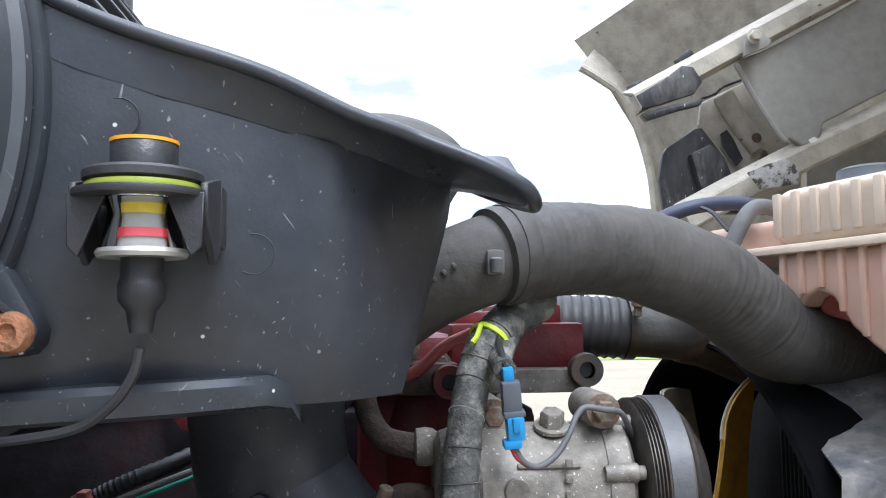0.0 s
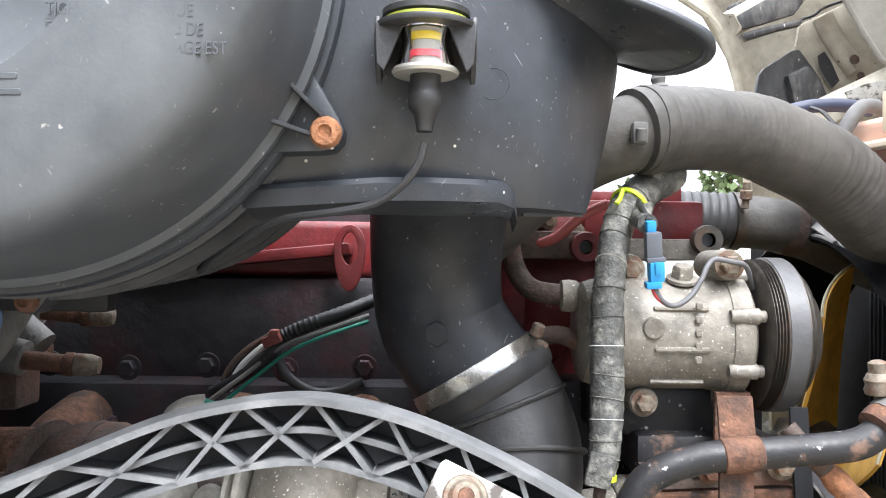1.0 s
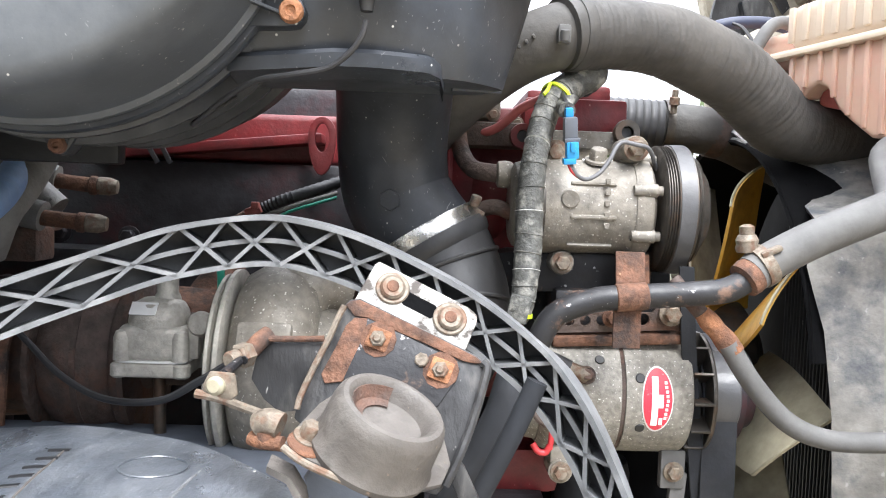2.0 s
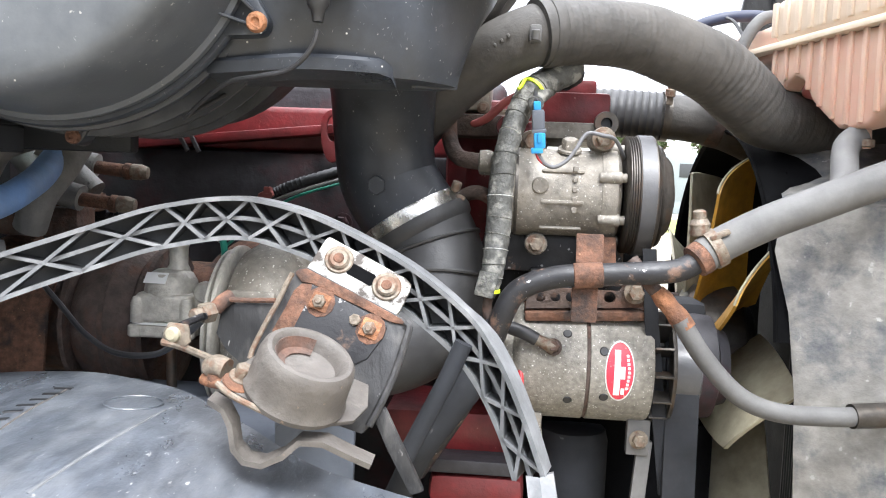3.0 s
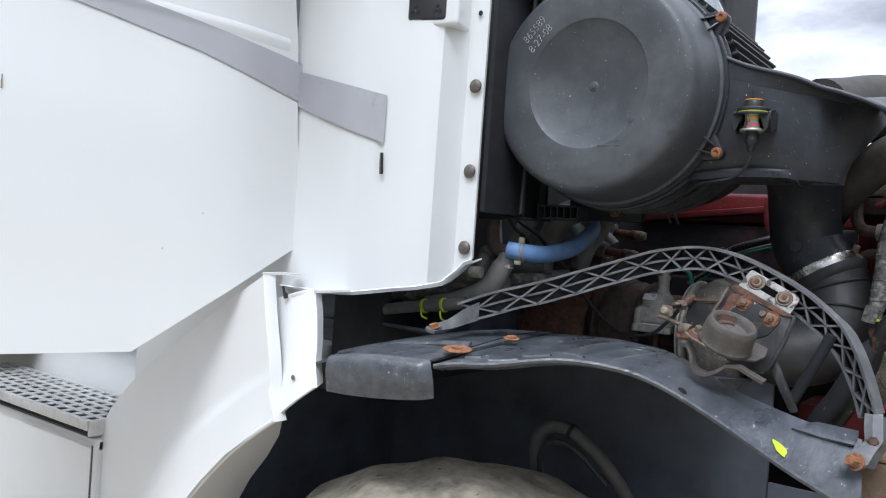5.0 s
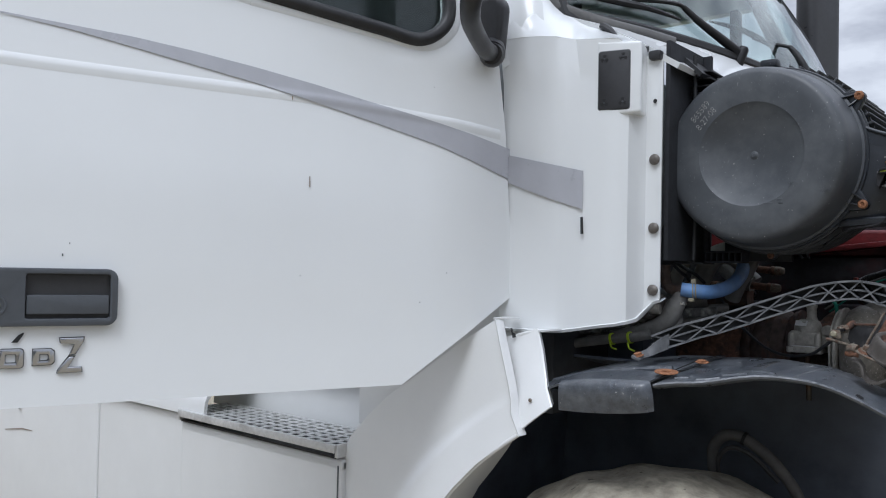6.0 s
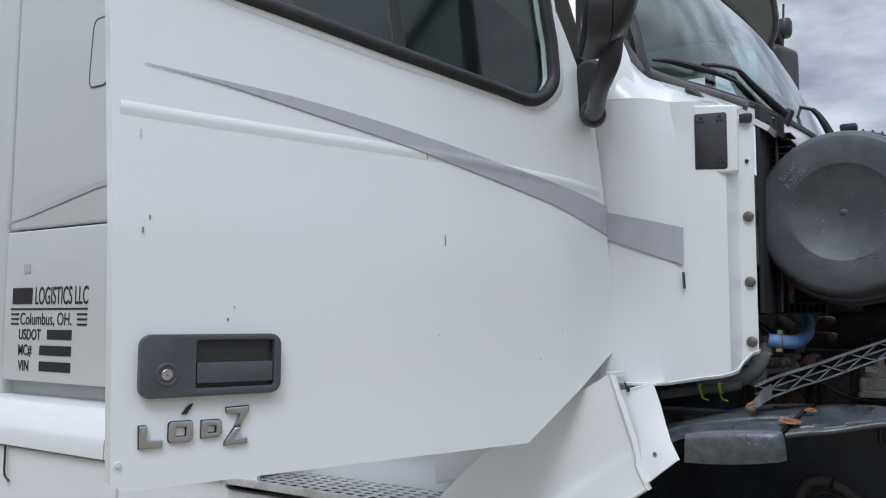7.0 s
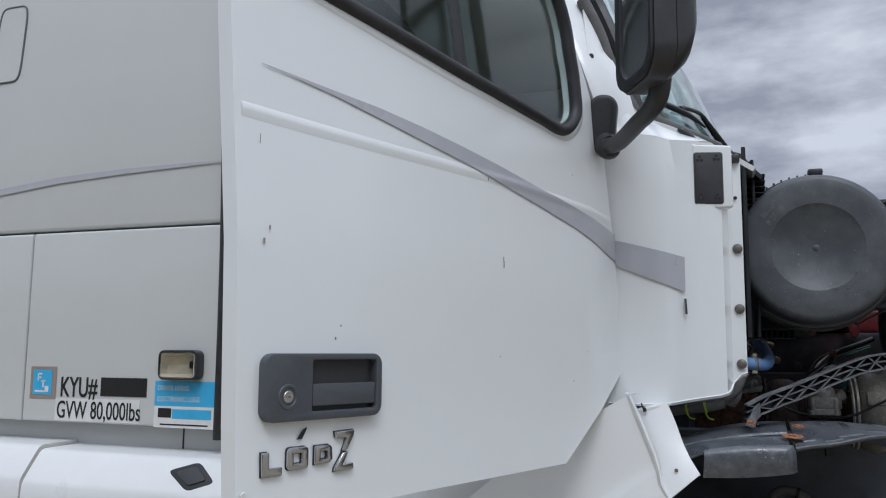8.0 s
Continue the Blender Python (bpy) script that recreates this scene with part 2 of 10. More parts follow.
M_TANKTOP = mat("yellowed_tank_plastic", (0.54, 0.44, 0.34), 0.5, var=0.1, scale=8, tint=(0.55, 0.40, 0.28), amount=0.42, spread=0.4, tscale=6, bump=0.08)
M_HOOD = mat("dirty_hood_underside", (0.38, 0.35, 0.285), 0.65, var=0.25, scale=18, tint=(0.19, 0.165, 0.13), amount=0.46, spread=0.3, tscale=8, speck=(0.10, 0.092, 0.085), speck_amount=0.08, speck_scale=40, bump=0.35)
M_PAD = mat("grey_insulation_pad", (0.27, 0.26, 0.235), 0.8, var=0.12, scale=50, tint=(0.34, 0.325, 0.29), amount=0.4, spread=0.4, tscale=6, bump=0.2, bump_scale=300)
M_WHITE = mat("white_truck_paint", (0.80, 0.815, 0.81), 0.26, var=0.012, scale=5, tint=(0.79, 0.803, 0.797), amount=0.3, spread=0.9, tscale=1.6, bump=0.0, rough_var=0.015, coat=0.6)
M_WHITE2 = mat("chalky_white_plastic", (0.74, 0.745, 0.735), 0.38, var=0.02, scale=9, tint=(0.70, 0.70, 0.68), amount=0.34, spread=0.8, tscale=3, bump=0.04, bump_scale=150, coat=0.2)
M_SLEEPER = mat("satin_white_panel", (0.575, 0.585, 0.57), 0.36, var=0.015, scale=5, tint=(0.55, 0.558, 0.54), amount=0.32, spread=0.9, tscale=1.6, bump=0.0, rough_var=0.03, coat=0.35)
M_STRIPE = mat("grey_vinyl_stripe", (0.44, 0.445, 0.475), 0.35, var=0.04, scale=20, bump=0.0, coat=0.4)
M_RUBBER = mat("black_rubber_seal", (0.02, 0.02, 0.021), 0.5, var=0.2, tint=(0.05, 0.05, 0.05), amount=0.35, spread=0.3)
M_SATIN = mat("satin_black_plastic", (0.03, 0.03, 0.032), 0.42, var=0.12, scale=60, tint=(0.05, 0.05, 0.05), amount=0.4, spread=0.4, bump=0.1, bump_scale=400)
M_HANDLE = mat("slate_grey_plastic", (0.075, 0.082, 0.092), 0.48, var=0.08, scale=50, bump=0.15, bump_scale=600)
M_CHROME = plain("worn_chrome", (0.50, 0.505, 0.52), 0.16, 1.0)
M_GLASS = glass("green_tint_glass", (0.62, 0.76, 0.74))
M_DARKGLASS = glass("smoked_side_glass", (0.55, 0.63, 0.62))
M_MIRROR = plain("mirror_silver", (0.82, 0.84, 0.85), 0.02, 1.0)
M_MIRROR.node_tree.nodes["Principled BSDF"].inputs["Roughness"].default_value = 0.02
M_INSIDE = mat("dark_cab_trim", (0.03, 0.032, 0.035), 0.7, var=0.2)
M_TRIM = mat("grey_cab_trim", (0.12, 0.13, 0.135), 0.7, var=0.15)
M_GRATE = mat("worn_aluminium_tread", (0.62, 0.62, 0.61), 0.4, 0.3, var=0.10, scale=80, tint=(0.45, 0.445, 0.43), amount=0.3)
M_TYRE = mat("muddy_tyre_rubber", (0.32, 0.29, 0.23), 0.95, var=0.5, scale=22, tint=(0.46, 0.42, 0.33), amount=0.55, spread=0.4, tscale=12, speck=(0.07, 0.065, 0.055), speck_amount=0.12, speck_scale=40, bump=1.0, bump_scale=45)
M_DARK = mat("sooty_wheel_well", (0.012, 0.0135, 0.017), 0.85, var=0.3, tint=(0.024, 0.026, 0.031), amount=0.4, spread=0.3, speck=(0.12, 0.12, 0.12), speck_amount=-0.06, speck_scale=45)
# soot black taken far darker: shade of deep places put into the colour
M_SHADEBLACK = mat("shaded_soot_black", (0.0030, 0.0031, 0.0035), 0.95, var=0.4, scale=30, tint=(0.008, 0.008, 0.0085), amount=0.35, spread=0.4)
M_SHADEBLACK.node_tree.nodes["Principled BSDF"].inputs["Specular IOR Level"].default_value = 0.08
M_WELL = mat("black_well_plastic", (0.088, 0.102, 0.130), 0.7, var=0.3, scale=9, tint=(0.13, 0.145, 0.175), amount=0.4, spread=0.3, tscale=5, speck=(0.16, 0.16, 0.16), speck_amount=-0.06, speck_scale=45)
M_FRAME = mat("muddy_frame_rail", (0.16, 0.115, 0.075), 0.8, 0.2, var=0.3, tint=(0.10, 0.10, 0.10), amount=0.45, spread=0.2, tscale=6, bump=0.5)
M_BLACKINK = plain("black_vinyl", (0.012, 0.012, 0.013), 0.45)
M_STICKBLUE = plain("sky_blue_sticker", (0.07, 0.42, 0.72), 0.35)
M_BROWNTAPE = plain("tan_tape", (0.28, 0.23, 0.19), 0.6)
M_LENS = glass("smoky_lens", (0.86, 0.84, 0.76), 0.05)
M_REFLECTOR = plain("lamp_reflector", (0.52, 0.48, 0.40), 0.25, 0.5)
M_CHALK = plain("chalk_marks", (0.62, 0.62, 0.60), 0.9)
M_EMBOSS = M_COVER
M_GRAVEL = mat("pale_gravel", (0.27, 0.235, 0.17), 0.95, var=0.3, scale=14, tint=(0.20, 0.18, 0.135), amount=0.45, spread=0.3, tscale=0.6, bump=0.8, bump_scale=40)
M_GRASS = mat("dry_grass_bank", (0.16, 0.22, 0.045), 0.95, var=0.35, scale=8, tint=(0.27, 0.28, 0.10), amount=0.45, spread=0.3, tscale=0.5)
M_LEAF = mat("tree_leaves", (0.07, 0.10, 0.035), 0.8, var=0.35, scale=3)
M_BARK = mat("tree_bark", (0.10, 0.075, 0.05), 0.9, var=0.3)
M_FARWHITE = plain("far_white_paint", (0.65, 0.65, 0.65), 0.4)
M_FARDARK = plain("far_dark_paint", (0.035, 0.038, 0.042), 0.55)
M_FARTEAL = plain("far_grey_paint", (0.20, 0.23, 0.24), 0.5)


# ---- building blocks ----
def V(*a):
    return Vector(a)


def part(name, bm, material, parent=None, label="", sharp=38):
    """One bmesh as one mesh object, under a thing or a part where parent is given."""
    bm.normal_update()
    for e in bm.edges:
        e.smooth = len(e.link_faces) == 2 and e.calc_face_angle(0) < radians(sharp)
    for f in bm.faces:
        f.smooth = True
    me = bpy.data.meshes.new(name)
    bm.to_mesh(me)
    bm.free()
    me.materials.append(material)
    ob = new(name, me)
    if parent is not None:
        ob.parent = parent
        ob.matrix_parent_inverse = Matrix.Translation(-base_of(parent))
    if label:
        ob["label"] = label
    return ob


def base_of(ob):
    p = Vector(ob.location)
    return p


def thing(name, at, label, category, group="", kind=""):
    ob = new(name)
    ob.empty_display_size = 0.05
    ob.location = at
    return tagged(ob, label, category, group, kind)


def join(*bms):
    out = bms[0]
    for b in bms[1:]:
        me = bpy.data.meshes.new("tmp")
        b.to_mesh(me)
        b.free()
        out.from_mesh(me)
        bpy.data.meshes.remove(me)
    return out


def bevel(bm, w, seg=2, angle=30):
    bm.normal_update()
    es = [e for e in bm.edges if len(e.link_faces) == 2 and e.calc_face_angle(0) > radians(angle)]
    if es and w:
        bmesh.ops.bevel(bm, geom=es, offset=w, segments=seg, affect="EDGES", profile=0.6, clamp_overlap=True)
    return bm


def box(c, s, rot=None, w=0.002, seg=2):
    bm = bmesh.new()
    bmesh.ops.create_cube(bm, size=1, matrix=Matrix.Diagonal((*s, 1)))
    bevel(bm, w, seg)
    bm.transform(Matrix.Translation(c) @ (rot.to_4x4() if rot is not None else Matrix.Identity(4)))
    return bm


def basis(axis, up=(0, 0, 1)):
    """A turn whose z runs along axis."""
    z = Vector(axis).normalized()
    u = Vector(up)
    if abs(z.dot(u)) > 0.97:
        u = Vector((0, 1, 0)) if abs(z.y) < 0.9 else Vector((1, 0, 0))
    x = u.cross(z).normalized()
    return Matrix((x, z.cross(x), z)).transposed()


def lathe(profile, at, axis, seg=48, arc=360, start=0):
    """Turns (radius, height) pairs about axis from at."""
    m = Matrix.Translation(at) @ basis(axis).to_4x4()
    bm = bmesh.new()
    full = arc >= 360
    n = seg if full else seg + 1
    rings = []
    for r, h in profile:
        if r < 1e-6:
            rings.append([bm.verts.new(m @ V(0, 0, h))])
        else:
            rings.append([bm.verts.new(m @ V(r * math.cos(radians(start + arc * i / seg)), r * math.sin(radians(start + arc * i / seg)), h)) for i in range(n)])
    for a, b in zip(rings, rings[1:]):
        for i in range(seg):
            j = (i + 1) % n
            if len(a) == 1 and len(b) == 1:
                continue
            if len(a) == 1:
                bm.faces.new((a[0], b[j], b[i]))
            elif len(b) == 1:
                bm.faces.new((a[i], a[j], b[0]))
            else:
                bm.faces.new((a[i], a[j], b[j], b[i]))
    bmesh.ops.recalc_face_normals(bm, faces=bm.faces)
    return bm


def disc(r, h, at, axis, seg=32, w=0.001):
    return lathe([(0, 0), (r - w, 0), (r, w), (r, h - w), (r - w, h), (0, h)], at, axis, seg)


def smooth_path(pts, n=8):
    """Catmull-Rom through the points (3 to 4 numbers each)."""
    p = [np.array(q, float) for q in pts]
    p = [2 * p[0] - p[1]] + p + [2 * p[-1] - p[-2]]
    out = []
    for i in range(1, len(p) - 2):
        for k in range(n):
            t = k / n
            out.append(0.5 * (2 * p[i] + (p[i + 1] - p[i - 1]) * t + (2 * p[i - 1] - 5 * p[i] + 4 * p[i + 1] - p[i + 2]) * t * t + (3 * p[i] - p[i - 1] - 3 * p[i + 1] + p[i + 2]) * t ** 3))
    out.append(p[-2])
    return out


def tube(pts, r, seg=14, n=7, rib=0.0, every=2, caps=True):
    """A round pipe along a smooth path; r is one radius, or each point has its own as fourth number."""
    path = smooth_path(pts, n)
    bm = bmesh.new()
    rings, x = [], None
    for i, q in enumerate(path):
        c = Vector(q[:3])
        rad = q[3] if len(q) > 3 else r
        if rib and i % every == 0:
            rad += rib
        d = Vector(path[min(i + 1, len(path) - 1)][:3]) - Vector(path[max(i - 1, 0)][:3])
        d.normalize()
        x = d.orthogonal().normalized() if x is None else (x - d * x.dot(d)).normalized()
        y = d.cross(x)
        rings.append([bm.verts.new(c + (x * math.cos(2 * math.pi * k / seg) + y * math.sin(2 * math.pi * k / seg)) * rad) for k in range(seg)])
    for a, b in zip(rings, rings[1:]):
        for k in range(seg):
            bm.faces.new((a[k], a[(k + 1) % seg], b[(k + 1) % seg], b[k]))
    if caps:
        bm.faces.new(rings[0][::-1])
        bm.faces.new(rings[-1])
    return bm


def prism(outline, at, u, v, depth, w=0.0015, seg=2, holes=()):
    """A plate of the given outline (in the directions u and v from at), depth thick along u x v; holes are (a, b, radius) in the same plane."""
    u, v = Vector(u).normalized(), Vector(v).normalized()
    nrm = u.cross(v).normalized()
    bm = bmesh.new()
    if holes:
        from_edges = []
        loops = [list(outline)] + [[(a + r * math.cos(k * math.pi / 6), b + r * math.sin(k * math.pi / 6)) for k in range(12)] for a, b, r in holes]
        for lp in loops:
            vs = [bm.verts.new(Vector(at) + u * a + v * b) for a, b in lp]
            from_edges += [bm.edges.new((vs[i], vs[(i + 1) % len(vs)])) for i in range(len(vs))]
        bmesh.ops.triangle_fill(bm, use_beauty=True, use_dissolve=False, edges=from_edges, normal=nrm)
        faces = list(bm.faces)
    else:
        faces = [bm.faces.new([bm.verts.new(Vector(at) + u * a + v * b) for a, b in outline])]
    ex = bmesh.ops.extrude_face_region(bm, geom=faces)
    bmesh.ops.translate(bm, verts=[g for g in ex["geom"] if isinstance(g, bmesh.types.BMVert)], vec=nrm * depth)
    bmesh.ops.recalc_face_normals(bm, faces=bm.faces)
    return bevel(bm, w, seg, 50) if w and not holes else bm


def ring_plate(outer, inner, at, u, v, depth, w=0.001):
    """A plate between two outlines, depth thick along u x v."""
    u, v = Vector(u).normalized(), Vector(v).normalized()
    nrm = u.cross(v).normalized()
    bm = bmesh.new()
    edges = []
    for lp in (outer, inner):
        vs = [bm.verts.new(Vector(at) + u * p + v * q) for p, q in lp]
        edges += [bm.edges.new((vs[i], vs[(i + 1) % len(vs)])) for i in range(len(vs))]
    bmesh.ops.triangle_fill(bm, use_beauty=True, use_dissolve=True, edges=edges, normal=nrm)
    ex = bmesh.ops.extrude_face_region(bm, geom=bm.faces[:])
    bmesh.ops.translate(bm, verts=[g for g in ex["geom"] if isinstance(g, bmesh.types.BMVert)], vec=nrm * depth)
    bmesh.ops.recalc_face_normals(bm, faces=bm.faces)
    return bevel(bm, w, 2, 50)


def rounded(x0, x1, y0, y1, r, n=5):
    """Outline of a rectangle with round corners."""
    out = []
    for cx, cy, s in ((x1 - r, y1 - r, 0), (x0 + r, y1 - r, 90), (x0 + r, y0 + r, 180), (x1 - r, y0 + r, 270)):
        out += [(cx + r * math.cos(radians(s + 90 * k / n)), cy + r * math.sin(radians(s + 90 * k / n))) for k in range(n + 1)]
    return out


def sheet(rows, thick=0.003, flip=False):
    """A bent sheet through a grid of points, with thickness."""
    bm = bmesh.new()
    vs = [[bm.verts.new(p) for p in r] for r in rows]
    for a, b in zip(vs, vs[1:]):
        for i in range(len(a) - 1):
            q = (a[i], a[i + 1], b[i + 1], b[i])
            bm.faces.new(q[::-1] if flip else q)
    bm.normal_update()
    old = list(bm.faces)
    if thick:
        bmesh.ops.solidify(bm, geom=old, thickness=thick)
    bmesh.ops.recalc_face_normals(bm, faces=bm.faces)
    return bm


def hexbolt(at, axis, r=0.008, h=0.006, washer=1.45):
    """Washer, hexagonal head and a slight dome."""
    a = Vector(axis).normalized()
    w = disc(r * washer, h * 0.3, at, a, 20, 0.0004)
    hd = lathe([(0, 0), (r, 0), (r, h * 0.85), (r * 0.85, h), (0, h)], Vector(at) + a * h * 0.3, a, 6)
    return join(w, hd)


def lettering(text, at, u, v, size, material, depth=0.0006, parent=None, name="lettering", bold=0.0, width=1.0, label=""):
    cu = bpy.data.curves.new("text", "FONT")
    cu.body, cu.size, cu.extrude, cu.offset = text, size, depth, bold
    ob = new("text_tmp", cu)
    dg = bpy.context.evaluated_depsgraph_get()
    me = bpy.data.meshes.new_from_object(ob.evaluated_get(dg))
    bpy.data.objects.remove(ob)
    u, v = Vector(u).normalized(), Vector(v).normalized()
    turn = Matrix((u, v, u.cross(v))).transposed().to_4x4()
    bm = bmesh.new()
    bm.from_mesh(me)
    bpy.data.meshes.remove(me)
    bm.transform(Matrix.Translation(at) @ turn @ Matrix.Diagonal((width, 1, 1, 1)))
    return part(name, bm, material, parent, label, sharp=20)


X, Y, Z = V(1, 0, 0), V(0, 1, 0), V(0, 0, 1)

# ---- ground and distance ----
GROUND = 0.04


def build_ground():
    bm = bmesh.new()
    grid = [[bm.verts.new((sx * 3.0 * (1.22 ** abs(sx) if abs(sx) > 6 else 1), sy * 3.0 * (1.22 ** abs(sy) if abs(sy) > 6 else 1), GROUND)) for sx in range(-22, 23)] for sy in range(-22, 23)]
    for a, b in zip(grid, grid[1:]):
        for i in range(len(a) - 1):
            bm.faces.new((a[i], a[i + 1], b[i + 1], b[i]))
    tagged(part("ground", bm, M_GRAVEL), "pale dusty gravel yard reaching the horizon", "ground", kind="structure")
    rnd = random.Random(3)
    rows = []
    for k, (y, z) in enumerate(((30.0, 0.05), (31.5, 0.28), (34.0, 0.36), (38.0, 0.06))):
        rows.append([V(x, y + rnd.uniform(-0.4, 0.4), GROUND + z + (rnd.uniform(-0.05, 0.05) if 0 < k < 3 else -0.03)) for x in range(-90, 91, 3)])
    tagged(part("grass_bank", sheet(rows, 0), M_GRASS), "low bank of dry green grass behind the gravel", "grass", kind="structure")


def far_tree(x, y, h, seed):
    rnd = random.Random(seed)
    t = thing("tree", (x, y, GROUND), "distant leafy tree beyond the gravel yard", "tree", "trees beyond the yard")
    limbs = [tube([(x, y, GROUND, 0.22), (x + 0.1, y, GROUND + h * 0.3, 0.17), (x, y + 0.1, GROUND + h * 0.75, 0.05)], 0.2, 8, 4)]
    for k in range(6):
        a = rnd.uniform(0, 6.28)
        z0 = GROUND + h * rnd.uniform(0.28, 0.55)
        limbs.append(tube([(x, y, z0, 0.09), (x + math.cos(a) * h * 0.12, y + math.sin(a) * h * 0.12, z0 + h * 0.1, 0.06), (x + math.cos(a) * h * 0.24, y + math.sin(a) * h * 0.24, z0 + h * 0.24, 0.02)], 0.05, 6, 3))
    part("trunk", join(*limbs), M_BARK, t)
    bm = bmesh.new()
    for k in range(900):
        d = Vector((rnd.gauss(0, 1), rnd.gauss(0, 1), rnd.gauss(0, 1))).normalized()
        lump = 0.75 + 0.35 * noise.noise(d * 2.3 + V(seed, 0, 0))
        p = V(x, y, GROUND + h * 0.63) + V(d.x * h * 0.30, d.y * h * 0.30, d.z * h * 0.36) * lump * rnd.uniform(0.55, 1.0)
        s = rnd.uniform(0.16, 0.42)
        a, b = Vector((rnd.gauss(0, 1), rnd.gauss(0, 1), rnd.gauss(0, 1))).normalized() * s, Vector((rnd.gauss(0, 1), rnd.gauss(0, 1), rnd.gauss(0, 1))).normalized() * s
        bm.faces.new([bm.verts.new(p + q) for q in (a, b, -a * 0.8, -b)])
    part("crown", bm, M_LEAF, t)


def far_truck(x, y, paint, length, sides=M_FARWHITE):
    t = thing("parked_truck", (x, y, GROUND), "parked highway tractor across the gravel yard", "truck", "parked trucks")
    g = GROUND
    part("cab", box((x, y, g + 2.2), (2.4, 2.4, 2.6), w=0.15), paint, t)
    part("hood", box((x + 2.0, y, g + 1.45), (1.7, 1.9, 1.1), w=0.2), paint, t)
    part("bumper", box((x + 2.95, y, g + 0.65), (0.3, 2.4, 0.5), w=0.06), M_FARDARK, t)
    part("trailer", box((x - 2.0 - length / 2, y, g + 2.5), (length, 2.5, 2.8), w=0.04), sides, t)
    part("frame", box((x - length / 2, y, g + 0.95), (length + 4, 1.0, 0.3)), M_FARDARK, t)
    part("side_window", box((x + 0.25, y - 1.2, g + 2.65), (1.0, 0.05, 0.7)), M_FARDARK, t)
    part("side_skirt", box((x - 0.4, y - 1.12, g + 0.75), (1.8, 0.15, 0.7), w=0.04), M_FARTEAL, t)
    for dx in (1.9, -1.6, -2.9, -1.0 - length, 0.3 - length):
        for dy in (-1.0, 1.0):
            w = part("wheel", lathe([(0.2, -0.14), (0.46, -0.14), (0.51, -0.08), (0.51, 0.08), (0.46, 0.14), (0.2, 0.14)], (x + dx, y + dy, g + 0.51), Y, 24), M_TYRE, t)
            part("rim", disc(0.28, 0.2, (x + dx, y + dy - 0.1, g + 0.51), Y, 20), M_STEEL, w)
    part("marker_lamp", box((x + 1.2, y - 1.0, g + 1.55), (0.12, 0.06, 0.07), w=0.01), M_AMBER, t)


build_ground()
far_truck(9.0, 44.0, M_FARTEAL, 11.0)
far_truck(-4.5, 41.0, M_FARWHITE, 10.0)
# unseen dark truck row behind the camera, added to darken reflections
for tx in (-15.0, 2.5, 20.0):
    far_truck(tx, -12.0, M_FARDARK, 12.0, M_FARDARK)
for i, (tx, ty, th) in enumerate(((22, 62, 11), (16.5, 66, 10), (28, 60, 9.5), (11, 70, 10.5), (33, 66, 11), (5, 72, 9), (-3, 70, 10), (40, 62, 10))):
    far_tree(tx, ty, th, i + 5)


# ---- the cab: sleeper, cowl, roof ----
def panel(x0, x1, z0, z1, y, depth, w=0.008):
    return box(((x0 + x1) / 2, y + depth / 2, (z0 + z1) / 2), (x1 - x0, depth, z1 - z0), w=w, seg=3)


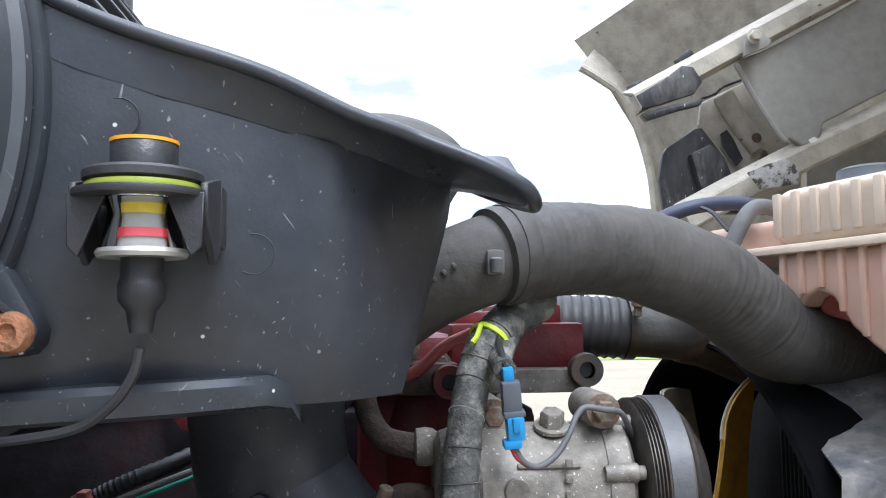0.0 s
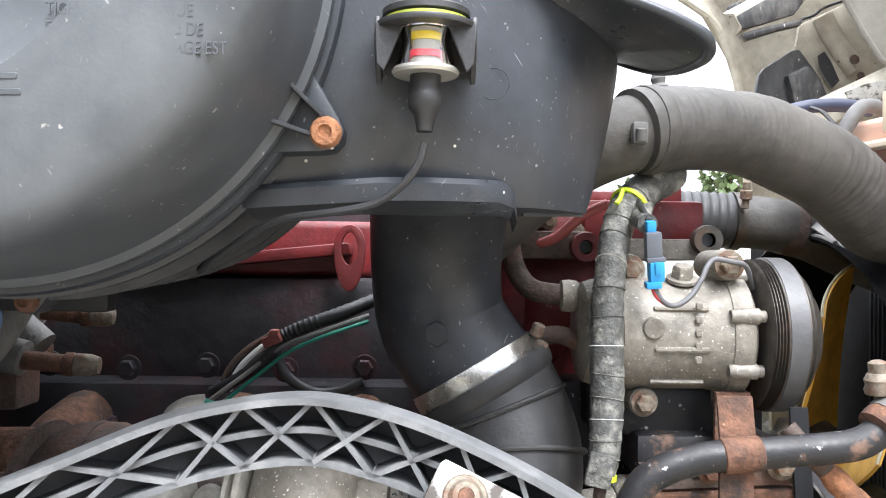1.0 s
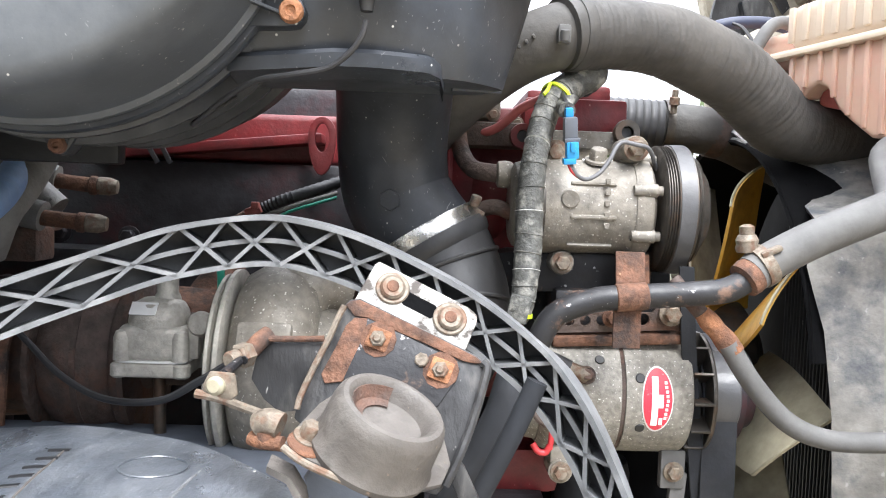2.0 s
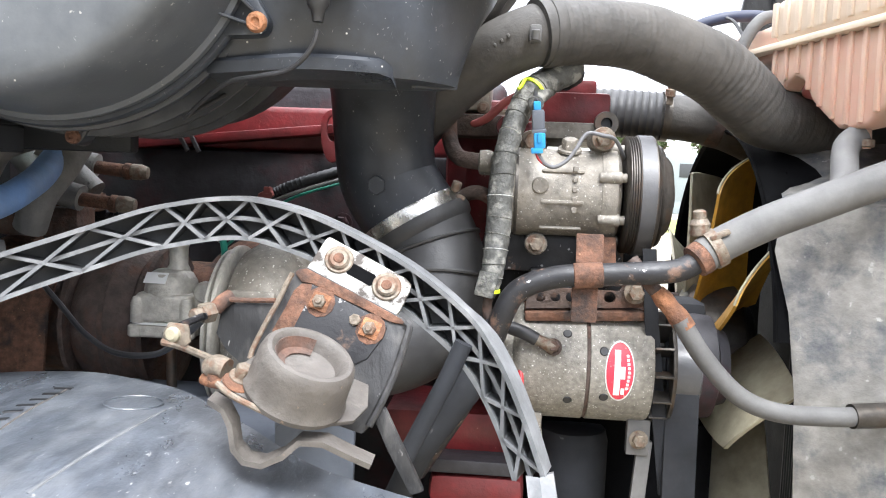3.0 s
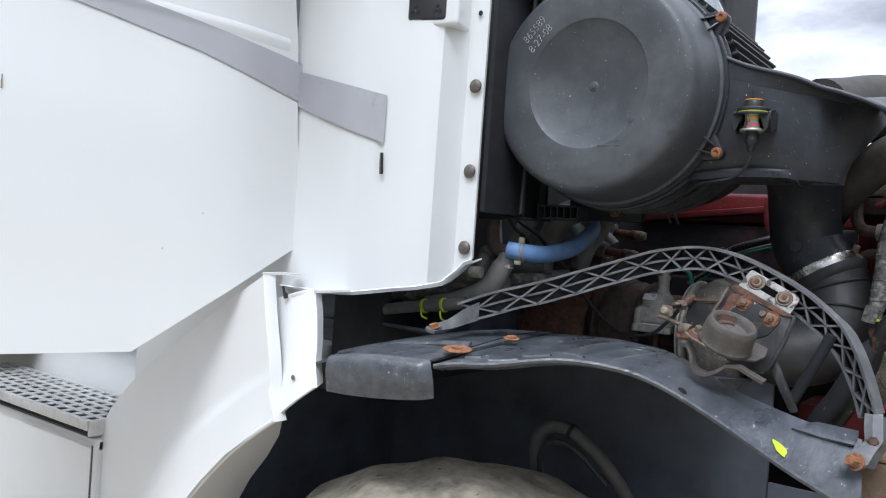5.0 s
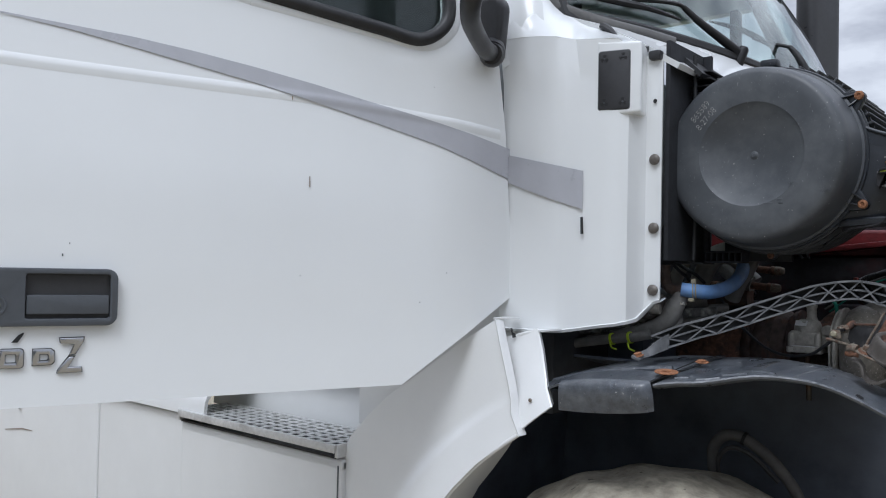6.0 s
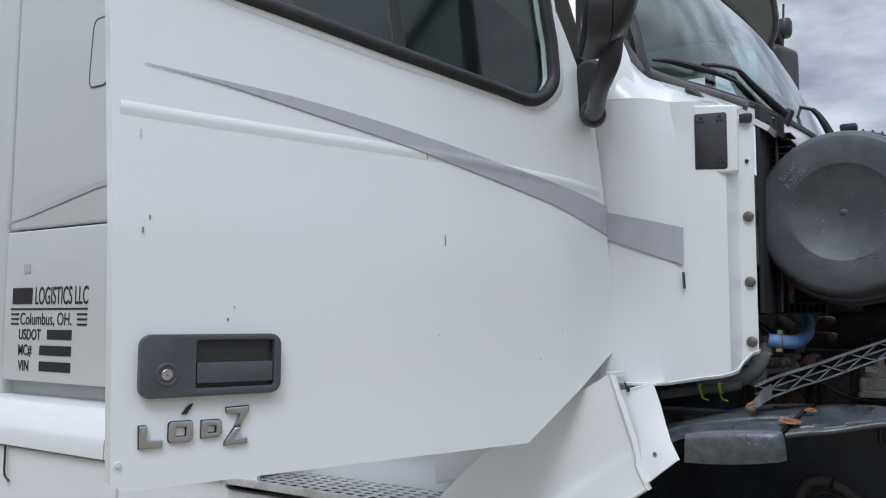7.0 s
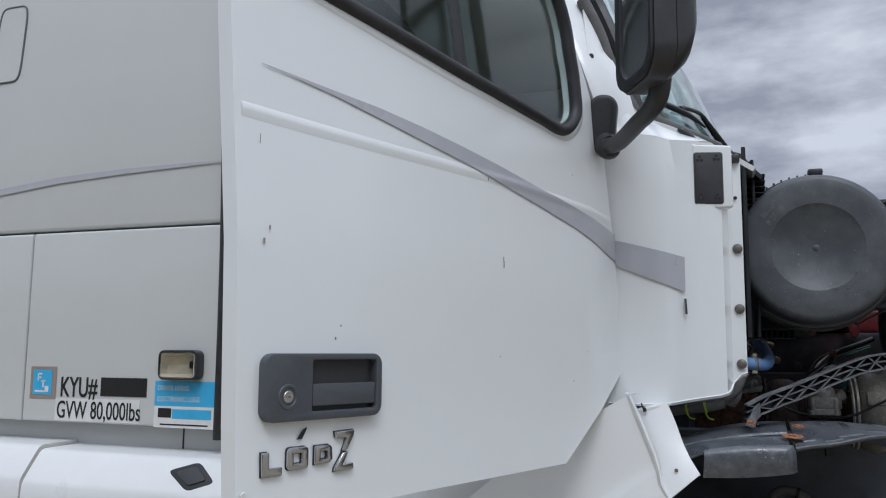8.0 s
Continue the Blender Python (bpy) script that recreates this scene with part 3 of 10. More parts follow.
def build_cab():
    cab = thing("truck_cab", (-2.0, 1.2, 0.95), "white conventional truck cab with sleeper, passenger door swung open", "truck cab")
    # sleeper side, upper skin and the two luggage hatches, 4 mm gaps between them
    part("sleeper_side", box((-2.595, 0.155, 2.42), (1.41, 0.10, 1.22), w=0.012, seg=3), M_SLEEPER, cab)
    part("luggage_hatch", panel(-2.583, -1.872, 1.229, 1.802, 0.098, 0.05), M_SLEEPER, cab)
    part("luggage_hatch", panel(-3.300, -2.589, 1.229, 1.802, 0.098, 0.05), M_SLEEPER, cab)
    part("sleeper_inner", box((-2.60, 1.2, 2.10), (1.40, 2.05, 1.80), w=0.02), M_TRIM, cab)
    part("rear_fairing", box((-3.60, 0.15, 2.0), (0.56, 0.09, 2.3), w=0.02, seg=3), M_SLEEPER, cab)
    for px, pz in ((-3.55, 2.24), (-3.42, 2.24), (-3.55, 1.60), (-3.42, 1.60)):
        part("rivet", disc(0.009, 0.004, (px, 0.102, pz), -Y, 12), M_SATIN, cab)
    # raised outline of the sleeper vent hatch
    ring = []
    for k in range(40):
        a = 2 * math.pi * k / 40
        cx, cz = math.cos(a), math.sin(a)
        sx, sz = math.copysign(abs(cx) ** 0.35, cx), math.copysign(abs(cz) ** 0.35, cz)
        ring.append((-2.745 + 0.058 * sx + 0.01 * sz, 0.104, 2.44 + 0.128 * sz))
    part("vent_hatch_seal", tube(ring + ring[:1], 0.0035, 8, 1, caps=False), M_TRIM, cab, "thin grey seal round a small sleeper hatch")
    part("vent_hatch", prism([(p[0] + 2.745, p[2] - 2.44) for p in ring], (-2.745, 0.106, 2.44), X, Z, 0.003, w=0), M_SLEEPER, cab)
    # painted sweep on the sleeper
    top = [(-3.33, 1.842), (-3.18, 1.865), (-2.95, 1.915), (-2.75, 1.953), (-2.50, 1.978), (-2.25, 1.988), (-2.0, 1.990), (-1.905, 1.9885)]
    bot = [(-3.33, 1.838), (-3.18, 1.855), (-2.95, 1.896), (-2.75, 1.932), (-2.50, 1.958), (-2.25, 1.972), (-2.0, 1.981), (-1.905, 1.9845)]
    part("sleeper_stripe", sheet([[V(x, 0.1015, z) for x, z in top], [V(x, 0.1015, z) for x, z in bot]], 0.0008), M_STRIPE, cab, "thin sweeping grey pinstripe")
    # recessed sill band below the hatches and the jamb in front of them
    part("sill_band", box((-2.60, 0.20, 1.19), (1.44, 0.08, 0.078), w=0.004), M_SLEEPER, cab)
    part("sill_seam", box((-2.035, 0.1585, 1.19), (0.004, 0.003, 0.07), w=0), M_SATIN, cab)
    part("jamb_seal", tube([(-1.878, 0.105, 1.20), (-1.874, 0.10, 1.5), (-1.880, 0.10, 1.9), (-1.90, 0.10, 2.35), (-1.93, 0.11, 2.70)], 0.017, 10, 5), M_RUBBER, cab, "black rubber door jamb seal")
    part("rear_jamb", box((-1.855, 0.21, 1.93), (0.05, 0.16, 1.5), w=0.01), M_RUBBER, cab)
    part("grab_handle", tube([(-1.82, 0.15, 1.75), (-1.78, 0.12, 1.78), (-1.78, 0.12, 2.2), (-1.82, 0.15, 2.23)], 0.013, 10), M_SATIN, cab)
    # shell round the seats: floor, far side with its window, roof
    part("cab_floor", box((-1.30, 1.2, 1.17), (1.16, 2.10, 0.05)), M_INSIDE, cab)
    part("cab_roof", sheet([[V(x, y, 2.80 + 0.14 * math.sin(math.pi * (y - 0.1) / 2.2) - 0.12 * max(0, x + 1.25) ** 1.5) for y in np.linspace(0.1, 2.3, 14)] for x in np.linspace(-3.3, -1.0, 12)], 0.04), M_SLEEPER, cab)
    part("far_side_lower", box((-1.35, 2.26, 1.60), (1.15, 0.06, 0.80), w=0.01), M_SLEEPER, cab)
    part("far_side_upper", box((-1.47, 2.26, 2.72), (0.90, 0.06, 0.16), w=0.01), M_SLEEPER, cab)
    part("far_pillar", box((-1.86, 2.26, 2.32), (0.14, 0.06, 0.66), w=0.01), M_INSIDE, cab)
    part("far_divider", box((-1.12, 2.25, 2.32), (0.04, 0.05, 0.66), w=0.006), M_INSIDE, cab)
    part("firewall", box((-0.76, 1.2, 1.58), (0.05, 2.05, 0.80), w=0.01), M_INSIDE, cab)
    part("dashboard", box((-0.95, 1.2, 1.86), (0.42, 2.0, 0.24), w=0.07, seg=4), M_TRIM, cab)
    part("sill_plate", box((-1.33, 0.17, 1.205), (1.06, 0.14, 0.03), w=0.006), M_WHITE2, cab)
    part("steering_wheel", lathe([(0.225 + 0.016 * math.cos(a), 0.016 * math.sin(a)) for a in np.linspace(0, 2 * math.pi, 13)], (-1.22, 1.70, 2.02), (-0.6, 0, 0.8), 36), M_INSIDE, cab)
    # A-pillar post, nearside and offside
    for sgn, y0 in ((1, 0.0), (-1, 2.4)):
        def yy(v):
            return y0 + sgn * v
        part("pillar", sheet([[V(-0.80, yy(0.055), 1.90), V(-0.755, yy(0.065), 1.92), V(-0.715, yy(0.09), 1.95)],
                              [V(-0.82, yy(0.06), 2.04), V(-0.775, yy(0.075), 2.06), V(-0.745, yy(0.115), 2.07)],
                              [V(-0.88, yy(0.085), 2.22), V(-0.84, yy(0.105), 2.23), V(-0.815, yy(0.145), 2.235)],
                              [V(-1.00, yy(0.13), 2.52), V(-0.96, yy(0.15), 2.53), V(-0.935, yy(0.20), 2.535)],
                              [V(-1.12, yy(0.16), 2.80), V(-1.08, yy(0.18), 2.81), V(-1.05, yy(0.24), 2.815)]], 0.02), M_WHITE if sgn > 0 else M_INSIDE, cab)
    part("pillar_bolt", disc(0.008, 0.006, (-0.835, 0.096, 2.171), -Y, 10), M_SATIN, cab)
    return cab


def windscreen_point(v, k):
    """v across the truck in metres from its middle, k from the foot (0) to the head (1)."""
    a = abs(v) / 1.05
    foot = V(-0.475 - 0.20 * a ** 2 - 0.075 * a ** 6, 1.2 + v, 2.0 + 0.035 * a ** 2)
    head = V(-0.93 - 0.10 * a ** 2 - 0.06 * a ** 6, 1.2 + v * 0.93, 2.78 - 0.03 * a ** 2)
    p = foot.lerp(head, k)
    p.x += 0.05 * math.sin(math.pi * k)
    return p


def build_windscreen(cab):
    vs = np.linspace(-1.02, 1.05, 30)
    pane = part("windscreen", sheet([[windscreen_point(v, k) for v in vs] for k in np.linspace(0, 1, 12)], 0.006), M_GLASS, cab, "green-tinted curved windscreen glass")
    pane.visible_shadow = False
    edge = [windscreen_point(v, 0) for v in vs]
    side = [windscreen_point(-1.02, k) for k in np.linspace(0, 1, 8)]
    part("windscreen_seal", tube([tuple(p) for p in side[::-1] + edge[1:]] + [tuple(windscreen_point(1.05, k)) for k in np.linspace(0.1, 1, 8)], 0.016, 8, 2), M_RUBBER, cab, "weathered black windscreen seal")
    # white scuttle between the screen and the engine bay
    rows = []
    for k in range(5):
        row = []
        for v in vs:
            p = windscreen_point(v, 0)
            q = V(-0.47, 1.2 + v * 0.97, 1.915)
            r = p.lerp(q, k / 4)
            r.z += -0.012 - 0.02 * (k / 4) + 0.012 * math.sin(math.pi * k / 4)
            row.append(r)
        rows.append(row)
    part("scuttle", sheet(rows, 0.012), M_WHITE, cab)
    part("scuttle_grille", sheet([[V(-0.50 + 0.012 * k, y, 1.925 - 0.012 * k) for y in np.linspace(0.28, 2.1, 20)] for k in range(5)], 0.01), M_BLACK, cab, "black plastic scuttle grille")
    for i in range(26):
        part("grille_slat", box((-0.512, 0.36 + i * 0.017, 1.931), (0.035, 0.006, 0.012), Euler((0, radians(20), 0)).to_matrix(), 0.001, 1), M_BLACK, cab)
    # outside sun shade over the screen
    sh = []
    for k in range(6):
        row = []
        for v in np.linspace(-0.98, 0.98, 24):
            p = windscreen_point(v, 0.93 + 0.07 * (1 - k / 5))
            p.x += 0.04 + 0.15 * (k / 5)
            p.z += 0.0 + 0.05 * (1 - k / 5) - 0.02 * (v / 0.98) ** 2
            row.append(p)
        sh.append(row)
    visor = part("sun_visor", sheet(sh, 0.012), M_WHITE2, cab, "white outside sun visor with black edge")
    part("visor_edge", tube([tuple(p) for p in sh[-1]], 0.012, 8, 1), M_SATIN, visor)


def build_cowl(cab):
    """Pressed white side panel in front of the door, up to the bolted flange of the engine bay."""
    prof = [(-0.800, 0.055), (-0.765, 0.052), (-0.72, 0.064), (-0.676, 0.078), (-0.662, 0.088), (-0.640, 0.110), (-0.595, 0.118), (-0.560, 0.128), (-0.543, 0.142), (-0.537, 0.170), (-0.530, 0.196), (-0.513, 0.201), (-0.4985, 0.203)]
    rows = []
    for x, y in prof:
        low = float(np.interp(x, (-0.80, -0.70, -0.663, -0.62, -0.575, -0.548, -0.534, -0.527, -0.505, -0.486), (1.336, 1.335, 1.337, 1.345, 1.353, 1.356, 1.366, 1.394, 1.404, 1.408)))
        high = 1.962 - 0.03 * max(0, x + 0.70) / 0.2 if x < -0.545 else 1.915
        row = []
        for k in range(14):
            z = low + (high - low) * k / 13
            lean = 0.03 * max(0, z - 1.62) ** 1.4 * (1 if x < -0.62 else 0.4)
            row.append(V(x - 0.02 * max(0, z - 1.85) / 0.13 * (x < -0.6), y + lean, z))
        rows.append(row)
    cowl = part("cowl_side", sheet(rows, 0.006, flip=True), M_WHITE, cab, "white cowl side panel with bolted front flange")
    # lower edge folded inwards, and the shoulder up to the windscreen seal
    low = [tuple(r[0]) for r in rows]
    part("cowl_lower_fold", sheet([[V(*p) for p in low], [V(p[0], p[1] + 0.003, p[2] - 0.004) for p in low], [V(p[0] - 0.004, p[1] + 0.035, p[2] + 0.002) for p in low]], 0.003), M_WHITE, cowl)
    brow = [(-0.859, 0.12, 2.334), (-0.82, 0.13, 2.243), (-0.785, 0.147, 2.13), (-0.752, 0.168, 2.07), (-0.73, 0.18, 2.047), (-0.695, 0.21, 2.03), (-0.65, 0.25, 2.013), (-0.602, 0.30, 1.999), (-0.548, 0.355, 1.98)]
    foot = [r[-1] for r in rows[:9]]
    lift = []
    for u in (0, 0.08, 0.2, 0.35, 0.5, 0.65, 0.8, 0.92, 1.0):
        bulge = 0.007 * math.sin(math.pi * u)
        lift.append([V(*q) for q in smooth_path([tuple(p.lerp(V(*q), u) + V(0, -bulge, -bulge * 0.4)) for p, q in zip(foot, brow)], 4)])
    part("corner_seal", tube([(x, y + 0.004, z) for x, y, z in brow], 0.016, 10, 6), M_HOSE2, cowl, "weathered grey rubber seal")
    part("cowl_shoulder", sheet(lift, 0.004), M_WHITE, cowl, sharp=80)
    for bz in (1.695, 1.552, 1.423):
        part("flange_bolt", lathe([(0.0115, 0), (0.0115, 0.003), (0.009, 0.0055), (0.004, 0.007), (0, 0.0072)], (-0.511, 0.198, bz), (-0.05, -1, 0), 18), mat("dull_bolt_head", (0.14, 0.125, 0.11), 0.5, 0.3, var=0.3, scale=150), cowl, "dull domed bolt")
    part("flange_hole", disc(0.0045, 0.002, (-0.512, 0.199, 1.818), -Y, 12), M_BLACKINK, cowl)
    # square housing with a dark screwed cover
    pu = V(0.9644, 0.2645, 0)
    pn = V(0.2645, -0.9644, 0)
    p0 = V(-0.600, 0.116, 0)
    part("pocket", prism([(-0.0035, 1.782), (0.088, 1.786), (0.088, 1.934), (-0.0045, 1.940)], tuple(p0 - pn * 0.0022), pu, Z, -0.09, 0.007, 4), M_WHITE, cowl)
    part("pocket_gap", prism(rounded(-0.0014, 0.0659, 1.7936, 1.9179, 0.006), tuple(p0 - pn * 0.0024), pu, Z, 0.0006, 0), M_TRIM, cowl)
    cover = part("cover_plate", prism(rounded(0.0, 0.0645, 1.795, 1.9165, 0.006), tuple(p0 - pn * 0.0030), pu, Z, 0.0030, 0.0012), M_SATIN, cowl, "slate grey square cover with four screws")
    for sa, sz in ((0.0125, 1.809), (0.0510, 1.810), (0.0120, 1.901), (0.0510, 1.903)):
        at = p0 + pu * sa + pn * 0.0001 + V(0, 0, sz)
        for k in range(3):
            g = radians(90 + 120 * k)
            part("screw_recess", prism([(0.0025 * math.cos(g - 0.6), 0.0025 * math.sin(g - 0.6)), (0.0085 * math.cos(g - 0.55), 0.0085 * math.sin(g - 0.55)), (0.0090 * math.cos(g), 0.0090 * math.sin(g)), (0.0085 * math.cos(g + 0.55), 0.0085 * math.sin(g + 0.55)), (0.0025 * math.cos(g + 0.6), 0.0025 * math.sin(g + 0.6))], tuple(at), pu, Z, 0.0004, 0), M_BLACKINK, cover)
        part("screw", disc(0.002, 0.0015, at, pn, 10), M_HANDLE, cover)
    # stripe carried over from the door, and the small slot
    def on(x, z):
        for (xa, ya), (xb, yb) in zip(prof, prof[1:]):
            if xa <= x <= xb:
                y = ya + (yb - ya) * (x - xa) / (xb - xa)
                return V(x, y - 0.0045 + 0.03 * max(0, z - 1.62) ** 1.4 * (1 if x < -0.62 else 0.4), z)
    xs = (-0.778, -0.762, -0.74, -0.72, -0.695, -0.672, -0.655, -0.642, -0.628)
    part("cowl_stripe", sheet([[on(x, 1.702 - 0.033 * (x + 0.762) / 0.134) for x in xs], [on(x, 1.640 - 0.052 * (x + 0.762) / 0.134) for x in xs]], 0.001), M_STRIPE, cowl, "grey vinyl stripe end")
    part("cowl_slot", box((-0.6262, 0.1045, 1.5545), (0.0022, 0.004, 0.036), Euler((0, radians(-3), 0)).to_matrix(), 0.0005), M_BLACKINK, cowl)
    part("slot_lip", box((-0.6288, 0.1040, 1.5545), (0.0028, 0.004, 0.036), Euler((0, radians(-3), 0)).to_matrix(), 0.001), M_TRIM, cowl)
    # black inner frame with shelves behind the flange
    inner = part("bay_side_frame", join(box((-0.490, 0.30, 1.715), (0.010, 0.18, 0.46), w=0.002), box((-0.482, 0.385, 1.715), (0.03, 0.012, 0.46), w=0.002)), M_DARK, cab, "black plastic engine bay side frame")
    part("frame_column", tube([(-0.468, 0.30, 1.488), (-0.466, 0.30, 1.6), (-0.470, 0.30, 1.93)], 0.0045, 8), M_BLACK, inner)
    for k in range(8):
        part("frame_slat", box((-0.462, 0.345, 1.895 - 0.0155 * k), (0.045, 0.07, 0.0035), Euler((0, radians(3), 0)).to_matrix(), 0.001), M_BLACK, inner)
    for k, (sx, sz) in enumerate(((-0.468, 1.735), (-0.470, 1.67), (-0.472, 1.61))):
        part("frame_rung", box((sx, 0.33, sz), (0.035, 0.09, 0.004), w=0.001), M_BLACK, inner)
    for sx, z0, z1 in ((-0.526, 1.482, 1.60), (-0.503, 1.515, 1.60), (-0.481, 1.482, 1.60)):
        part("frame_web", box((sx, 0.365, (z0 + z1) / 2), (0.0035, 0.07, z1 - z0), None, 0.001), M_BLACK, inner)
    for sz, x0, x1 in ((1.482, -0.528, -0.462), (1.5155, -0.528, -0.479), (1.538, -0.528, -0.479), (1.572, -0.528, -0.470)):
        part("frame_shelf", box(((x0 + x1) / 2, 0.365, sz), (x1 - x0, 0.07, 0.0035), None, 0.001), M_BLACK, inner)
    part("side_cheek", box((-0.557, 0.345, 1.52), (0.058, 0.006, 0.085), None, 0.002), M_BLACK, inner)
    for sz in (1.4855, 1.5075):
        part("beam_rail", box((-0.426, 0.375, sz), (0.080, 0.05, 0.0035), None, 0.001), M_DARK, inner)
    part("beam_back", box((-0.426, 0.398, 1.4965), (0.080, 0.003, 0.024), None, 0), M_DARK, inner)
    for k in range(7):
        part("beam_rib", box((-0.463 + 0.0131 * k, 0.372, 1.4965), (0.0022, 0.045, 0.0215), None, 0.0006, 1), M_DARK, inner)
    part("back_panel", box((-0.40, 0.50, 1.685), (0.15, 0.02, 0.39), w=0.004), M_BLACK, inner)
    part("hood_latch", join(tube([(-0.639, 0.19, 1.997, 0.006), (-0.628, 0.19, 1.992, 0.009), (-0.613, 0.19, 1.981, 0.0065), (-0.600, 0.19, 1.967, 0.0045), (-0.579, 0.192, 1.9465, 0.0045), (-0.562, 0.195, 1.937, 0.006), (-0.530, 0.197, 1.929, 0.007)], 0.008, 8), box((-0.512, 0.200, 1.914), (0.026, 0.024, 0.020), None, 0.006)), M_SATIN, cab, "black hood latch lever")


def build_wipers(cab):
    """Two wipers: blade, jointed arm and the heavier root at the pivot."""
    sets = (([(-0.715, 0.186, 2.078), (-0.688, 0.232, 2.083), (-0.653, 0.295, 2.080), (-0.619, 0.371, 2.079), (-0.583, 0.470, 2.070)], [(-0.640, 0.340, 2.093), (-0.622, 0.395, 2.104), (-0.596, 0.482, 2.113), (-0.587, 0.515, 2.106)], [(-0.590, 0.505, 2.110), (-0.567, 0.545, 2.080), (-0.540, 0.610, 2.050), (-0.512, 0.672, 2.020)]),
            ([(-0.640, 0.78, 2.150), (-0.612, 0.86, 2.150), (-0.590, 0.95, 2.146), (-0.575, 1.05, 2.138), (-0.565, 1.16, 2.125)], [(-0.586, 0.960, 2.136), (-0.560, 0.985, 2.126), (-0.530, 1.000, 2.119), (-0.490, 1.000, 2.105)], [(-0.495, 1.000, 2.107), (-0.478, 1.005, 2.085), (-0.462, 1.010, 2.055), (-0.445, 1.020, 2.015)]))
    for blade, arm, root in sets:
        w = thing("wiper", root[-1], "black wiper arm with blade resting on the windscreen", "wiper", "wipers")
        part("blade", tube([(*p, r) for p, r in zip(blade, (0.003, 0.007, 0.0085, 0.007, 0.003))], 0.008, 8, 5), M_RUBBER, w)
        part("arm", tube(arm, 0.0055, 8, 5), M_RUBBER, w)
        part("arm_root", tube([(*p, r) for p, r in zip(root, (0.007, 0.009, 0.011, 0.012))], 0.010, 10, 4), M_RUBBER, w)
        part("pivot_cap", lathe([(0, 0.03), (0.010, 0.028), (0.014, 0.020), (0.014, -0.03), (0, -0.03)], (root[-1][0], root[-1][1], root[-1][2] - 0.01), (0.4, 0, 1), 16), M_RUBBER, w)


def build_mirrors():
    m = thing("door_mirror", (-0.785, 0.02, 1.90), "tall black passenger mirror on a curved arm", "mirror", "mirrors")
    part("mount", prism(rounded(-0.033, 0.033, -0.072, 0.066, 0.030, 6), (-0.797, 0.025, 1.975), (0.985, 0.02, -0.10), (0.10, 0.0, 0.99), 0.040, 0.014, 4), M_SATIN, m)
    part("knuckle", tube([(-0.790, 0.0, 1.93, 0.026), (-0.780, -0.015, 1.912, 0.028), (-0.770, -0.03, 1.908, 0.022)], 0.02, 16), M_SATIN, m)
    part("arm", tube([(-0.785, -0.01, 1.915, 0.019), (-0.745, -0.09, 1.905, 0.0185), (-0.695, -0.19, 1.915, 0.0185), (-0.664, -0.236, 1.928, 0.0195), (-0.647, -0.252, 1.955, 0.021), (-0.642, -0.255, 2.02, 0.024)], 0.018, 14, 6), M_SATIN, m)
    part("cable", tube([(-0.787, -0.03, 1.895), (-0.74, -0.11, 1.893), (-0.69, -0.21, 1.915), (-0.655, -0.262, 1.955)], 0.003, 6), M_WIRE, m)
    turn = Euler((0, 0, radians(28))).to_matrix()
    c = V(-0.646, -0.262, 2.232)
    back, wide = turn @ V(-1, 0, 0), turn @ V(0, -1, 0)
    sgn = 1 if wide.cross(Z).dot(back) > 0 else -1

    def shell(steps):
        """A casing lofted through rounded outlines: (depth, half width, foot, head, corner)."""
        bm = bmesh.new()
        rings = []
        for dp, hw, lo, hi, r in steps:
            rings.append([bm.verts.new(c - back * dp + wide * p + V(0, 0, q)) for p, q in rounded(-hw, hw, lo, hi, r, 8)])
        for p, q in zip(rings, rings[1:]):
            for k in range(len(p)):
                bm.faces.new((p[k], p[(k + 1) % len(p)], q[(k + 1) % len(p)], q[k]))
        bm.faces.new(rings[0][::-1])
        bm.faces.new(rings[-1])
        bmesh.ops.recalc_face_normals(bm, faces=bm.faces)
        return bm
    part("housing", shell([(-0.046, 0.094, -0.268, 0.268, 0.055), (-0.040, 0.097, -0.272, 0.272, 0.058), (-0.004, 0.097, -0.270, 0.270, 0.058)]), M_SATIN, m)
    part("rear_shell", shell([(-0.002, 0.0955, -0.266, 0.266, 0.057), (0.012, 0.095, -0.258, 0.262, 0.056), (0.034, 0.088, -0.236, 0.250, 0.054), (0.046, 0.076, -0.206, 0.232, 0.05), (0.054, 0.055, -0.17, 0.20, 0.04)]), M_SATIN, m, "ribless black back shell")
    part("bezel", ring_plate(rounded(-0.092, 0.092, -0.266, 0.266, 0.054, 8), rounded(-0.066, 0.080, -0.246, 0.250, 0.046, 8), tuple(c + back * 0.0455), wide, Z, 0.008 * sgn, 0.003), M_BLACK, m)
    part("mirror_glass", prism(rounded(-0.068, 0.082, -0.248, 0.252, 0.046, 8), tuple(c + back * 0.0460), wide, Z, 0.003 * sgn, 0.0, 1), M_MIRROR, m, "bright mirror glass")
    f = thing("far_mirror", (-0.80, 2.36, 2.05), "black driver mirror seen past the windscreen", "mirror", "mirrors")
    part("arm", tube([(-0.90, 2.36, 2.64), (-0.90, 2.46, 2.74), (-0.885, 2.58, 2.73), (-0.88, 2.62, 2.68)], 0.022, 10), M_SATIN, f)
    part("lower_arm", tube([(-0.85, 2.36, 2.07), (-0.88, 2.5, 2.08), (-0.88, 2.62, 2.17)], 0.02, 10), M_SATIN, f)
    part("housing", box((-0.88, 2.62, 2.40), (0.10, 0.22, 0.56), Euler((0, 0, radians(-20))).to_matrix(), 0.045, 5), M_SATIN, f)
    f.location.z += 0.15
    a = thing("antenna", (-0.855, 2.62, 2.70), "short black antenna above the driver mirror", "antenna")
